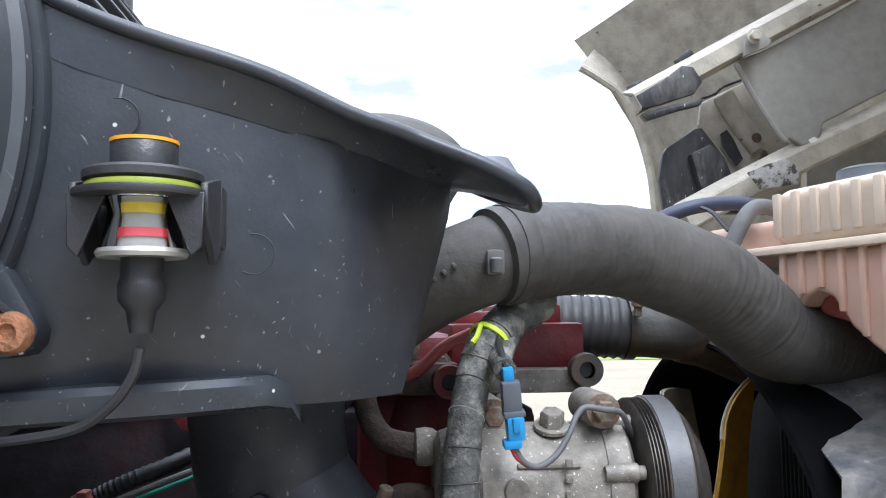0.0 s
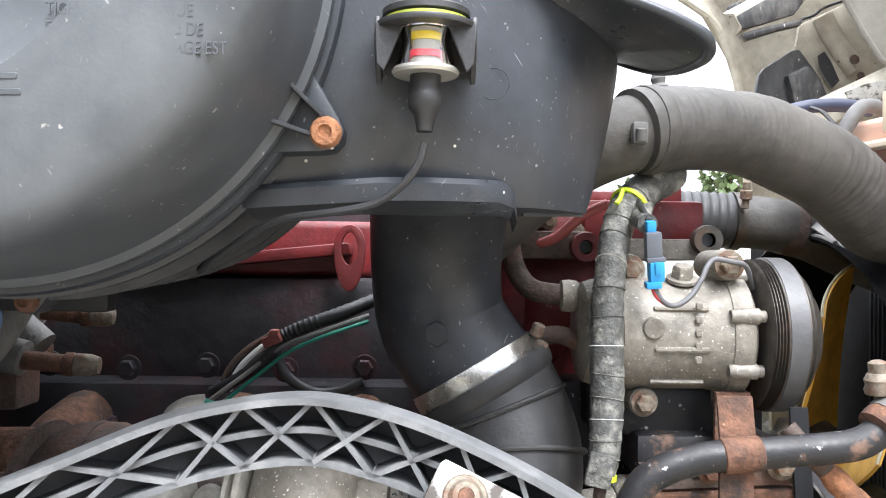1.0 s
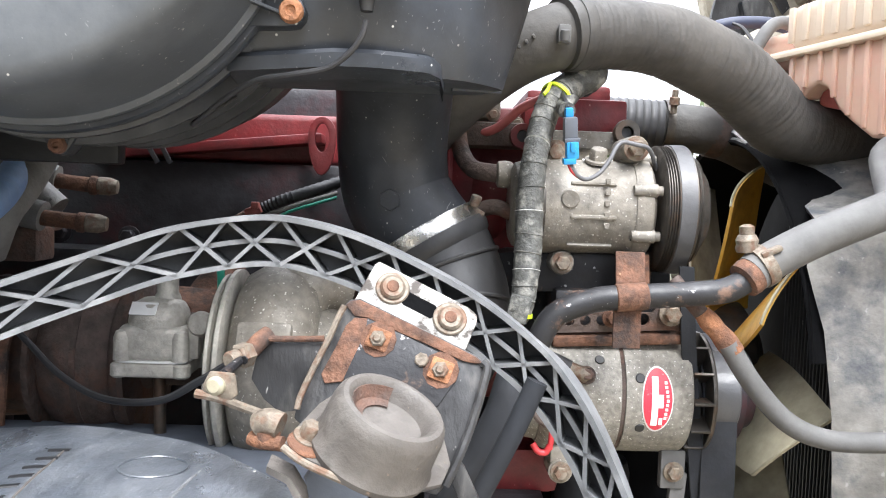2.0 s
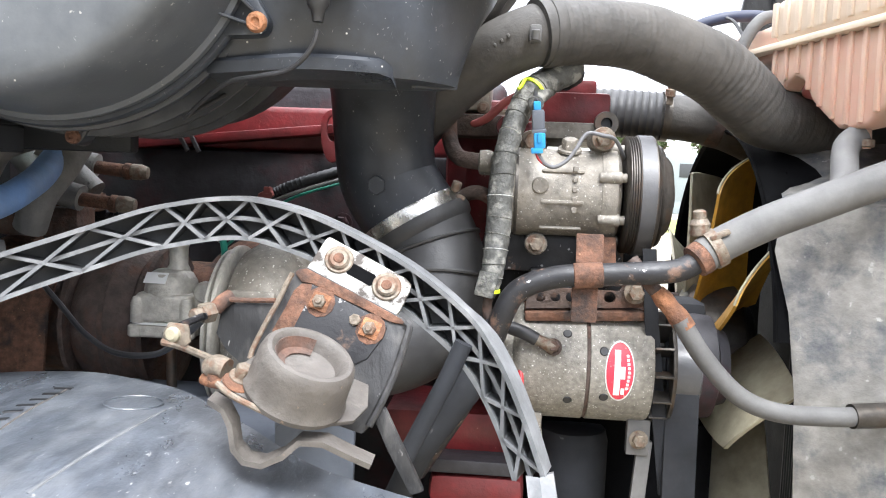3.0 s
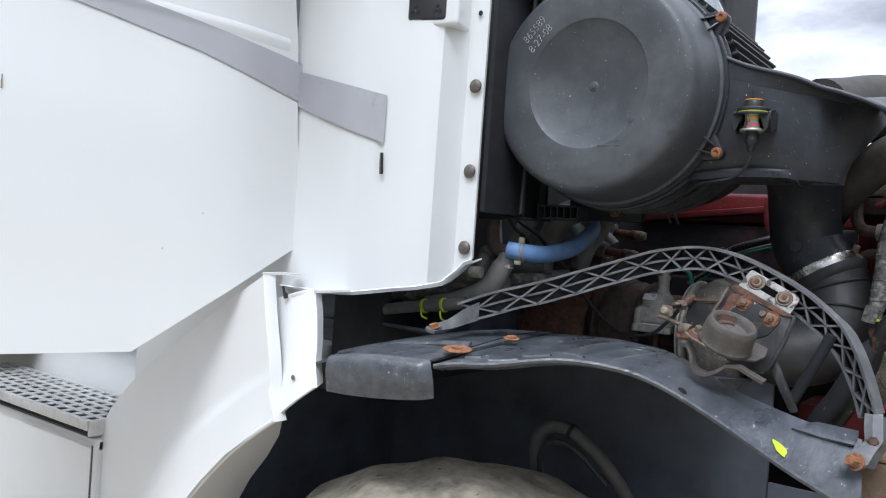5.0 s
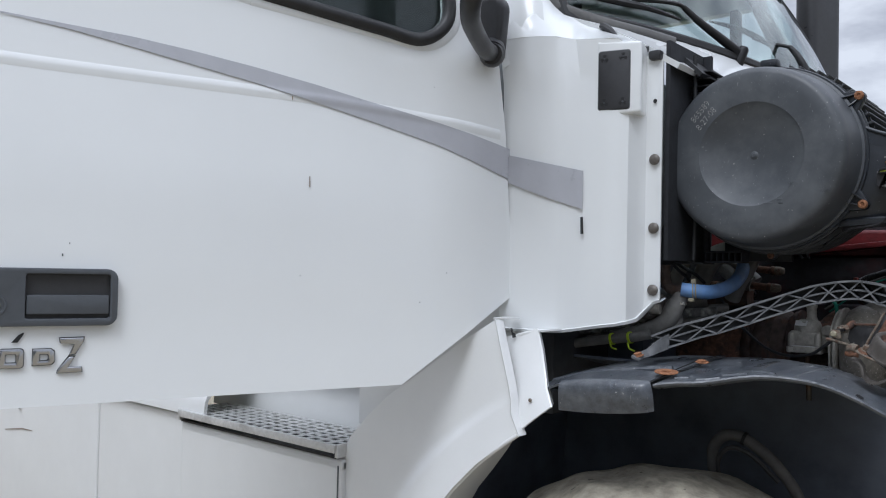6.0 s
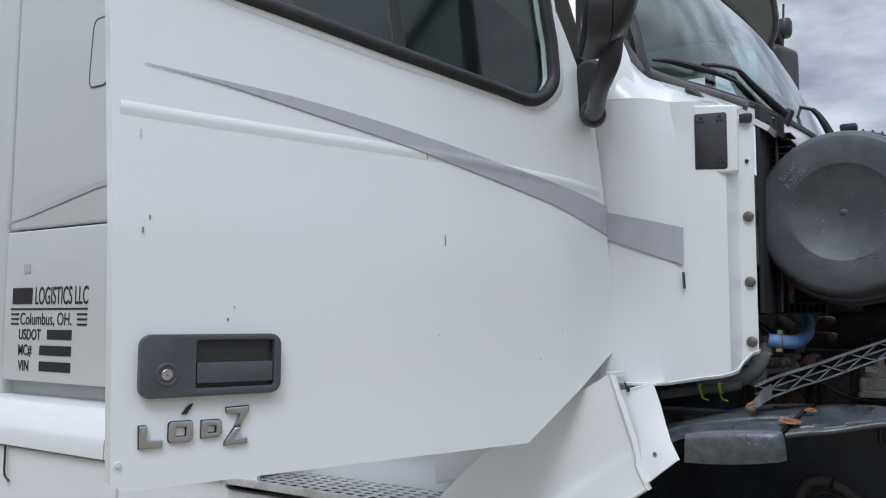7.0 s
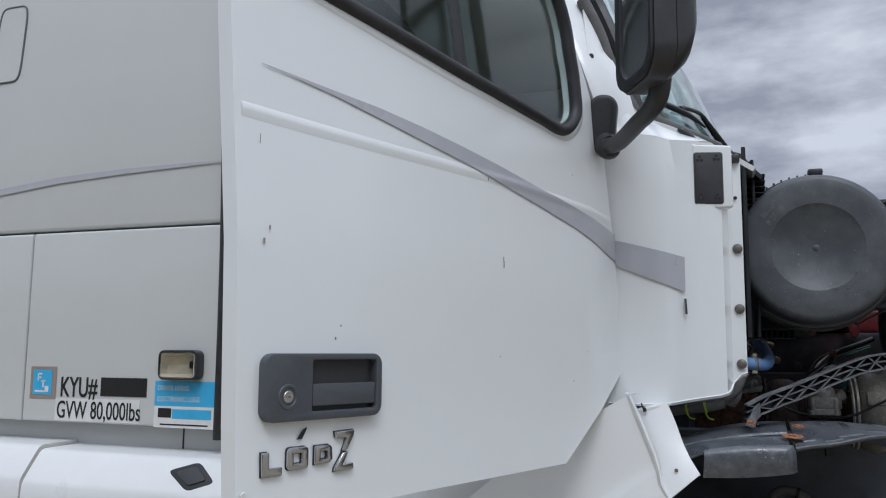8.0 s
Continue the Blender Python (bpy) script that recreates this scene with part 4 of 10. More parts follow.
    part("rod", tube([(-0.86, 2.62, 2.66), (-0.865, 2.62, 2.80), (-0.855, 2.62, 3.05)], 0.006, 6), M_SATIN, a)
    part("coil", lathe([(0, 0), (0.03, 0), (0.038, 0.02), (0.038, 0.07), (0.03, 0.09), (0, 0.09)], (-0.855, 2.62, 2.88), Z, 12), M_SATIN, a)


# ---- door ----
HINGE = V(-0.762, 0.035, 0)
DU = V(-0.3645, -0.9312, 0)
DN = V(0.9312, -0.3645, 0)


def on_door(s, z, out=0.0):
    """A point of the open door's outer skin: s metres from the hinge, at height z."""
    swell = float(np.interp(z, (1.22, 1.34, 1.60, 1.77, 1.86, 2.0, 2.7), (0.004, -0.002, -0.004, -0.016, -0.022, -0.03, -0.093)))
    swell -= 0.012 * max(0, 1 - s / 0.1)
    return HINGE + DU * s + DN * (swell + out) + V(0, 0, z)


def window_edge(k, grow=0.0):
    """Outline of the side window in (s, z), anticlockwise from the front lower corner."""
    pts = [(0.210, 1.928), (0.30, 1.936), (0.426, 1.952), (0.563, 1.970), (0.738, 1.993), (0.913, 2.014), (0.982, 2.032), (1.0, 2.08), (1.0, 2.45), (0.95, 2.52), (0.45, 2.56), (0.37, 2.52), (0.186, 2.245), (0.153, 2.11), (0.146, 2.04), (0.152, 1.972)]
    c = (0.6, 2.2)
    s, z = pts[k % len(pts)]
    d = math.hypot(s - c[0], z - c[1])
    return s + (s - c[0]) / d * grow, z + (z - c[1]) / d * grow


def build_door():
    d = thing("cab_door", (-0.762, 0.035, 1.40), "white passenger door swung wide open, grey sweeping stripe", "door")
    n = 16
    loop_in = smooth_path([window_edge(k) for k in range(3, n + 4)], 4)[:-1]
    outer = [(-0.026, 1.407), (0.248, 1.228), (0.64, 1.226), (1.010, 1.223), (1.029, 1.235), (1.033, 1.42), (1.037, 1.60), (1.042, 1.78), (1.048, 1.95), (1.054, 2.3), (1.04, 2.58), (0.98, 2.63), (0.46, 2.66), (0.36, 2.62), (0.20, 2.30), (0.06, 2.02), (0.012, 1.90), (-0.003, 1.75), (-0.008, 1.60)]
    bm = bmesh.new()
    edges = []
    for lp in (outer, loop_in):
        vs = [bm.verts.new((a[0], a[1], 0)) for a in lp]
        edges += [bm.edges.new((vs[i], vs[(i + 1) % len(vs)])) for i in range(len(vs))]
    bmesh.ops.triangle_fill(bm, use_beauty=True, use_dissolve=False, edges=edges, normal=(0, 0, 1))
    for axis_i, cuts in ((1, np.arange(1.25, 1.93, 0.05)), (0, np.arange(0.1, 1.0, 0.1))):
        for cval in cuts:
            nrm = (0, 1, 0) if axis_i else (1, 0, 0)
            bmesh.ops.bisect_plane(bm, geom=bm.verts[:] + bm.edges[:] + bm.faces[:], plane_co=(cval, cval, 0), plane_no=nrm)
    for v in bm.verts:
        v.co = on_door(v.co.x, v.co.y)
    bm.normal_update()
    for f in bm.faces:
        if f.normal.dot(DN) < 0:
            f.normal_flip()
    ex = bmesh.ops.extrude_face_region(bm, geom=bm.faces[:])
    bmesh.ops.translate(bm, verts=[g for g in ex["geom"] if isinstance(g, bmesh.types.BMVert)], vec=DN * -0.032)
    bmesh.ops.recalc_face_normals(bm, faces=bm.faces)
    part("skin", bm, M_WHITE, d, sharp=28)
    # pressed swage line that rises to the rear, bulged belt above it
    crease = [(1.035, 1.784), (0.90, 1.7815), (0.757, 1.780), (0.60, 1.779), (0.476, 1.778), (0.36, 1.775), (0.234, 1.767), (0.12, 1.760), (0.013, 1.750)]

    def relief(s, z):
        d = z - float(np.interp(s, [p[0] for p in crease[::-1]], [p[1] for p in crease[::-1]]))
        return float(np.interp(d, (-0.012, -0.0025, 0.0025, 0.010), (0.0002, 0.0022, 0.0026, 0.0002)))
    ss = np.linspace(0.013, 1.03, 50)
    zs = [float(np.interp(s, [p[0] for p in crease[::-1]], [p[1] for p in crease[::-1]])) for s in ss]
    part("swage_line", sheet([[on_door(s, z + d, relief(s, z + d)) for s, z in zip(ss, zs)] for d in (0.010, 0.0025, -0.0025, -0.012)], 0.001), M_WHITE, d)
    st = [(0.995, 1.8575, 1.8565), (0.946, 1.855, 1.852), (0.857, 1.850, 1.842), (0.762, 1.845, 1.827), (0.66, 1.835, 1.810), (0.55, 1.821, 1.792), (0.432, 1.803, 1.768), (0.304, 1.780, 1.741), (0.166, 1.756, 1.709), (0.025, 1.728, 1.664), (-0.014, 1.719, 1.652)]
    si = [p[0] for p in st[::-1]]
    sv = np.linspace(0.996, -0.012, 80)
    part("stripe", sheet([[on_door(s, z, relief(s, z) + 0.0016) for s in sv for z in (float(np.interp(s, si, [p[1] for p in st[::-1]])) * (1 - k / 12) + float(np.interp(s, si, [p[2] for p in st[::-1]])) * k / 12,)] for k in range(13)], 0.0006), M_STRIPE, d, "grey vinyl stripe tapering to the rear")
    # window: raised rubber frame and dark pane
    seal = [on_door(*window_edge(k, 0.004), 0.001) for k in range(3, n + 4)]
    part("window_seal", tube([tuple(p) for p in seal], 0.0145, 10, 6), M_RUBBER, d, "black rubber window seal")
    flare = [on_door(*window_edge(k, 0.024), -0.0175) for k in range(3, n + 4)]
    part("window_swell", tube([tuple(p) for p in flare], 0.021, 12, 5), M_WHITE, d)
    pane = bmesh.new()
    pane.faces.new([pane.verts.new(on_door(p[0], p[1], -0.012)) for p in loop_in])
    ex = bmesh.ops.extrude_face_region(pane, geom=pane.faces[:])
    bmesh.ops.translate(pane, verts=[g for g in ex["geom"] if isinstance(g, bmesh.types.BMVert)], vec=DN * -0.005)
    bmesh.ops.recalc_face_normals(pane, faces=pane.faces)
    gl = part("window_pane", pane, M_DARKGLASS, d, "dark tinted window pane")
    gl.visible_shadow = False
    part("vent_divider", tube([tuple(on_door(0.52, 1.935, -0.016)), tuple(on_door(0.545, 2.2, -0.016)), tuple(on_door(0.56, 2.56, -0.016))], 0.014, 8, 3), M_RUBBER, d)
    # inside lining
    part("lining", prism([(0.02, 1.42), (0.26, 1.26), (0.99, 1.255), (1.0, 1.88), (0.2, 1.86), (0.04, 1.80)], tuple(HINGE - DN * 0.075), DU, Z, 0.04 if DU.cross(Z).dot(DN) > 0 else -0.04, 0.01), M_TRIM, d, "grey inside door lining")
    # handle
    def plate(s0, s1, z0, z1, o0, o1, w, material, name, parent, seg=3):
        c = on_door((s0 + s1) / 2, (z0 + z1) / 2, (o0 + o1) / 2)
        turn = Matrix((-DU, DN, Z)).transposed()
        if turn.determinant() < 0:
            turn = Matrix((DU, DN, Z)).transposed()
        return part(name, box(c, (abs(s1 - s0), abs(o1 - o0), z1 - z0), turn, w, seg), material, parent)
    fw = -DU
    def flat(s0, s1, z0, z1, r):
        return rounded(-s1, -s0, z0, z1, r)
    o = on_door(0.5, 1.40) - DU * 0.5 - V(0, 0, 1.40)
    hs = part("handle_plate", ring_plate(flat(0.777, 0.996, 1.353, 1.446, 0.017), flat(0.789, 0.914, 1.365, 1.437, 0.004), tuple(o - DN * 0.002), fw, Z, 0.017, 0.004), M_HANDLE, d, "slate grey recessed handle plate with lock")
    part("handle_pocket", prism(flat(0.786, 0.916, 1.362, 1.440, 0.003), tuple(o - DN * 0.001), fw, Z, 0.0035, 0), M_SATIN, hs)
    part("handle_flap", prism(flat(0.7905, 0.9125, 1.372, 1.403, 0.002), tuple(o + DN * 0.002), fw, Z, 0.011, 0.002), M_HANDLE, hs, "grey pull flap")
    part("lock_ring", lathe([(0.0125, 0.0), (0.0135, 0.0012), (0.0165, 0.0012), (0.0175, 0.0), (0.0175, -0.002), (0.0125, -0.002)], on_door(0.957, 1.387, 0.0150), DN, 28), M_HANDLE, hs)
    part("lock_barrel", lathe([(0.0, 0.0016), (0.0075, 0.0016), (0.0085, 0.0006), (0.0085, -0.002)], on_door(0.957, 1.387, 0.0150), DN, 22), M_STEEL, hs, "worn key barrel")
    part("key_slot", box(on_door(0.957, 1.387, 0.0168), (0.0016, 0.0016, 0.007), basis(DN), 0.0003, 1), M_BLACKINK, hs)
    # four separate chrome letters, each on a thin dark edge
    def glyph(outer, inner=None):
        for lift, depth, grow, m, nm in ((0.0012, 0.0007, 0.0010, M_SATIN, "letter_edge"), (0.0016, 0.0055, 0.0, M_CHROME, "chrome_letter")):
            cx = sum(p[0] for p in outer) / len(outer)
            cz = sum(p[1] for p in outer) / len(outer)
            def big(lp, sg):
                return [(-(p + 0.007 + sg * grow * (1 if p > cx else -1)), q + sg * grow * (1 if q > cz else -1)) for p, q in lp]
            at = on_door(0.5, cz) - DU * 0.5 - V(0, 0, cz) + DN * lift
            if inner:
                part(nm, ring_plate(big(outer, 1), big(inner, -1), tuple(at), fw, Z, depth, 0.0019 if nm[0] == "c" else 0), m, d)
            else:
                part(nm, prism(big(outer, 1), tuple(at), fw, Z, depth, 0.0019 if nm[0] == "c" else 0, 3), m, d)
    glyph([(0.986, 1.314), (0.974, 1.314), (0.974, 1.293), (0.952, 1.293), (0.952, 1.282), (0.985, 1.282)])
    glyph(rounded(0.907, 0.943, 1.287, 1.317, 0.006), rounded(0.917, 0.933, 1.295, 1.309, 0.002))
    glyph([(0.894, 1.316), (0.868, 1.316), (0.863, 1.312), (0.862, 1.296), (0.867, 1.291), (0.894, 1.290)], [(0.884, 1.308), (0.873, 1.308), (0.871, 1.306), (0.871, 1.299), (0.873, 1.297), (0.884, 1.297)])
    glyph([(0.856, 1.333), (0.819, 1.334), (0.820, 1.326), (0.832, 1.307), (0.841, 1.305), (0.834, 1.323), (0.854, 1.324)])
    glyph([(0.841, 1.303), (0.832, 1.303), (0.842, 1.286), (0.822, 1.287), (0.821, 1.278), (0.858, 1.277), (0.857, 1.283)])
    part("painted_accent", sheet([[on_door(0.932, 1.327, 0.003), on_door(0.922, 1.339, 0.003), on_door(0.915, 1.343, 0.003)], [on_door(0.923, 1.327, 0.003), on_door(0.917, 1.336, 0.003), on_door(0.914, 1.341, 0.003)]], 0.0008), M_BLACKINK, d, "black marker accent stroke")
    # chips and hinge screw
    for s, z, a, b in ((0.479, 1.772, 0.003, 0.011), (0.445, 1.612, 0.004, 0.018), (0.445, 1.622, 0.003, 0.012), (0.46, 1.44, 0.003, 0.003), (0.852, 1.487, 0.003, 0.004), (0.862, 1.468, 0.004, 0.006), (0.21, 1.39, 0.002, 0.004), (0.178, 1.83, 0.002, 0.003), (0.15, 1.45, 0.002, 0.003), (1.0, 1.745, 0.0012, 0.02), (0.995, 1.60, 0.005, 0.012), (0.985, 1.62, 0.004, 0.008)):
        part("paint_chip", box(on_door(s, z, 0.0022), (0.0006, a * 0.55, b * 0.7), Matrix((DN, DU, Z)).transposed(), 0), M_BROWNTAPE if b > 0.007 else M_TRIM, d)
    part("corner_screw", disc(0.005, 0.003, on_door(1.020, 1.262, 0.0015), DN, 12), M_LABEL, d)
    return d


# ---- lower steps and fenders ----
def build_steps():
    t = thing("step_box", (-1.52, 0.1, 0.45), "white plastic entry step with perforated aluminium tread", "steps")
    part("side_skin", box((-1.52, -0.02, 0.72), (0.68, 0.05, 0.56), w=0.008, seg=3), M_WHITE2, t)
    part("seam", box((-1.19, -0.046, 0.86), (0.0025, 0.004, 0.25), w=0), M_TRIM, t)
    part("ledge", box((-1.52, 0.05, 0.985), (0.68, 0.19, 0.025), w=0.005), M_WHITE2, t)
    # tread: frame, bars along and across with square holes between them
    tread = part("tread", join(box((-1.522, -0.056, 1.026), (0.668, 0.012, 0.020), w=0.002), box((-1.522, 0.110, 1.021), (0.668, 0.012, 0.032), w=0.002), box((-1.186, 0.027, 1.021), (0.010, 0.17, 0.032), w=0.002), box((-1.858, 0.027, 1.021), (0.010, 0.17, 0.032), w=0.002)), M_GRATE, t, "worn perforated aluminium tread")
    # black sheet added below the bars as the shade seen through the holes
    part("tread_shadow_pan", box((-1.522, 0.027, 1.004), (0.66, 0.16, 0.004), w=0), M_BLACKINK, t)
    for k in range(1, 6):
        part("tread_bar", box((-1.522, -0.054 + 0.0275 * k, 1.0350), (0.66, 0.0115, 0.002), w=0, seg=1), M_GRATE, tread)
    for k in range(1, 18):
        part("tread_cross_bar", box((-1.855 + 0.0372 * k, 0.027, 1.0346), (0.0150, 0.165, 0.002), w=0, seg=1), M_GRATE, tread)
    # riser up to the sill
    part("riser", sheet([[V(x, 0.135, 1.02) for x in np.linspace(-1.97, -1.03, 8)], [V(x, 0.14, 1.06) for x in np.linspace(-1.97, -1.03, 8)], [V(x, 0.165, 1.13) for x in np.linspace(-1.97, -1.03, 8)], [V(x, 0.175, 1.195) for x in np.linspace(-1.97, -1.03, 8)]], 0.012), M_WHITE2, t)
    part("warning_label", sheet([[V(x, 0.141, 1.055) for x in (-1.53, -1.34)], [V(x, 0.1455, 1.072) for x in (-1.53, -1.34)]], 0.001), M_LABEL, t, "faded white warning label")
    f = thing("side_fairing", (-2.4, 0.05, 0.40), "white side fairings below the sleeper with dark latch", "fairing")
    def skirt(x0, x1, ztop, zlow, ylow):
        return sheet([[V(x, 0.17, ztop + 0.004) for x in np.linspace(x0, x1, 6)], [V(x, 0.03, ztop + 0.003) for x in np.linspace(x0, x1, 6)], [V(x, 0.020, ztop) for x in np.linspace(x0, x1, 6)], [V(x, 0.014, ztop - 0.006) for x in np.linspace(x0, x1, 6)], [V(x, -0.034, ztop - 0.070) for x in np.linspace(x0, x1, 6)], [V(x, -0.040, ztop - 0.082) for x in np.linspace(x0, x1, 6)], [V(x, -0.042, zlow) for x in np.linspace(x0, x1, 6)], [V(x, -0.036, zlow) for x in np.linspace(x0, x1, 6)], [V(x, 0.0, zlow - 0.01) for x in np.linspace(x0, x1, 6)]], 0.01)
    part("upper_skirt", skirt(-2.412, -1.74, 1.148, 1.035, 0), M_WHITE2, f)
    part("upper_skirt", skirt(-3.40, -2.420, 1.158, 1.035, 0), M_WHITE2, f)
    part("lower_skirt", box((-2.115, -0.005, 0.70), (0.50, 0.06, 0.63), w=0.008, seg=3), M_WHITE2, f)
    part("lower_skirt", box((-2.90, -0.005, 0.70), (1.05, 0.06, 0.63), w=0.008, seg=3), M_WHITE2, f)
    lo, lv = V(-1.8600, 0.0140, 1.1420), V(-0.0000, 0.6000, 0.8000)
    ln = X.cross(lv)
    lt = part("latch_recess", prism([(-0.0243, -0.0711), (-0.0129, -0.0761), (-0.0062, -0.0772), (0.0043, -0.0756), (0.0517, -0.0564), (0.0575, -0.0514), (0.0577, -0.0478), (0.0522, -0.0407), (0.0068, -0.0043), (-0.0035, 0.0009), (-0.0102, 0.002), (-0.0218, 0.0002), (-0.0782, -0.0202), (-0.0851, -0.0253), (-0.0852, -0.029), (-0.0787, -0.0359)], tuple(lo - ln * 0.002), X, lv, 0.0135, 0.003), M_BLACKINK, f, "glossy black fairing latch")
    part("latch_tongue", prism([(-0.0198, -0.0598), (-0.0123, -0.0632), (-0.0078, -0.0639), (-0.0009, -0.0628), (0.0304, -0.0501), (0.0342, -0.0469), (0.0343, -0.0445), (0.0307, -0.0398), (0.0007, -0.0157), (-0.0061, -0.0123), (-0.0105, -0.0116), (-0.0182, -0.0128), (-0.0553, -0.0263), (-0.0599, -0.0296), (-0.06, -0.0321), (-0.0557, -0.0366)], tuple(lo + ln * 0.010), X, lv, 0.005, 0.002), M_SATIN, lt)
    part("black_cord", tube([(-2.99, -0.045, 1.02), (-2.985, -0.048, 0.97), (-2.985, -0.046, 0.92), (-2.96, -0.044, 0.90)], 0.004, 6), M_WIRE, f)
    part("scratch", sheet([[V(-3.1, -0.037, 0.80), V(-2.95, -0.037, 0.825), V(-2.86, -0.037, 0.828)], [V(-3.1, -0.037, 0.797), V(-2.95, -0.037, 0.820), V(-2.86, -0.037, 0.826)]], 0.0008), M_BROWNTAPE, f)
    q = thing("quarter_fender", (-0.9, 0.05, 0.45), "white rear quarter fender following the wheel arch", "fender")
    arch = [(-0.660, 1.139), (-0.70, 1.110), (-0.75, 1.069), (-0.80, 1.018), (-0.84, 0.970), (-0.88, 0.905), (-0.92, 0.82), (-0.945, 0.70), (-0.955, 0.55)]
    back = [(-0.748, 1.356), (-0.85, 1.296), (-0.96, 1.222), (-1.05, 1.165), (-1.11, 1.115), (-1.165, 1.060), (-1.20, 1.010), (-1.205, 0.80), (-1.205, 0.55)]
    rows = []
    for ri_, ((ax, az), (bx, bz)) in enumerate(zip(arch, back)):
        row = []
        for u in (0, 0.1, 0.2, 0.27, 0.30, 0.34, 0.40, 0.43, 0.5, 0.65, 0.8, 0.92, 1.0):
            bulge = -0.028 - 0.022 * (1 - u) / 0.60 if u > 0.40 else -0.050 - (0.016 + 0.026 * min(1, ri_ / 6)) * (0.40 - u) / 0.40
            bulge -= 0.009 * min(1, ri_ / 2) * (u <= 0.30)
            row.append(V(ax + (bx - ax) * u, bulge, az + (bz - az) * u))
        rows.append(row)
    part("outer_skin", sheet(rows, 0.006), M_WHITE2, q)
    part("arch_lip", tube([(x, -0.066 - 0.026 * min(1, k / 6), z) for k, (x, z) in enumerate(arch)], 0.0045, 10, 4), M_WHITE2, q)
    part("arch_return", sheet([[V(x, -0.066 - 0.026 * min(1, k / 6), z) for k, (x, z) in enumerate(arch)], [V(x - 0.01, 0.06 - 0.105 * max(0, 1 - k / 2.5), z + 0.01) for k, (x, z) in enumerate(arch)]], 0.005), M_WHITE2, q)
    fe = [(-0.748, -0.030, 1.357), (-0.722, -0.044, 1.300), (-0.694, -0.055, 1.232), (-0.685, -0.058, 1.20), (-0.682, -0.062, 1.178), (-0.660, -0.066, 1.138)]
    part("front_edge", sheet([[V(*p) + V(-0.003, 0.002, 0) for p in fe], [V(p[0] + 0.004, p[1] - 0.004, p[2]) for p in fe], [V(p[0] + 0.007, p[1] + 0.002, p[2]) for p in fe], [V(p[0] + 0.006, p[1] + 0.020, p[2]) for p in fe]], 0.003), M_WHITE2, q)
    part("top_tab", sheet([[V(-0.752, -0.030, 1.357), V(-0.756, 0.010, 1.358), V(-0.755, 0.045, 1.356)], [V(-0.742, -0.034, 1.357), V(-0.735, 0.008, 1.357), V(-0.738, 0.046, 1.355)]], 0.003), M_WHITE2, q)
    # body side seen between the door's lower edge and the fender
    part("sill_side", prism([(-1.25, 1.06), (-1.05, 1.12), (-0.90, 1.215), (-0.76, 1.30), (-0.74, 1.34), (-0.74, 1.47), (-1.25, 1.40)], (0, 0.075, 0), X, Z, -0.03, 0.004), M_WHITE2, q)
    g = thing("fender_bracket", (-0.64, 0.0, 1.2), "white stepped fender bracket beside the wheel arch", "bracket")
    le = [(-0.765, 0.010, 1.312), (-0.750, -0.004, 1.285), (-0.728, -0.016, 1.235), (-0.716, -0.024, 1.195), (-0.692, -0.048, 1.122)]
    ri = [(-0.668, 0.006, 1.336), (-0.653, -0.001, 1.30), (-0.638, -0.012, 1.258), (-0.624, -0.027, 1.230), (-0.603, -0.041, 1.197)]
    part("plate", sheet([[V(*p).lerp(V(*r), u) + V(0, -0.010 * math.sin(math.pi * u) + 0.012 * (u < 0.05), 0.006 * u * (k == 0)) for k, (p, r) in enumerate(zip(le, ri))] for u in (0, 0.12, 0.3, 0.5, 0.7, 0.88, 1.0)], 0.004), M_WHITE2, g)
    part("edge", sheet([[V(*r) for r in ri], [V(r[0] + 0.003, r[1] + 0.002, r[2]) for r in ri], [V(r[0] - 0.012, r[1] + 0.03, r[2] + 0.002) for r in ri]], 0.003), M_WHITE2, g)
    part("top_fold", sheet([[V(-0.738, 0.0, 1.316), V(-0.70, -0.004, 1.330), V(-0.664, 0.006, 1.338)], [V(-0.74, 0.07, 1.322), V(-0.70, 0.075, 1.334), V(-0.66, 0.085, 1.339)]], 0.004), M_WHITE2, g)
    part("rivet", disc(0.004, 0.003, (-0.648, -0.043, 1.205), -Y, 12), M_BOLT, g)
    part("torn_clip", prism([(-0.722, 1.340), (-0.719, 1.340), (-0.716, 1.331), (-0.711, 1.330), (-0.709, 1.322), (-0.716, 1.320), (-0.718, 1.328)], (0, -0.012, 0), X, Z, -0.003, 0), M_BLACKINK, g)


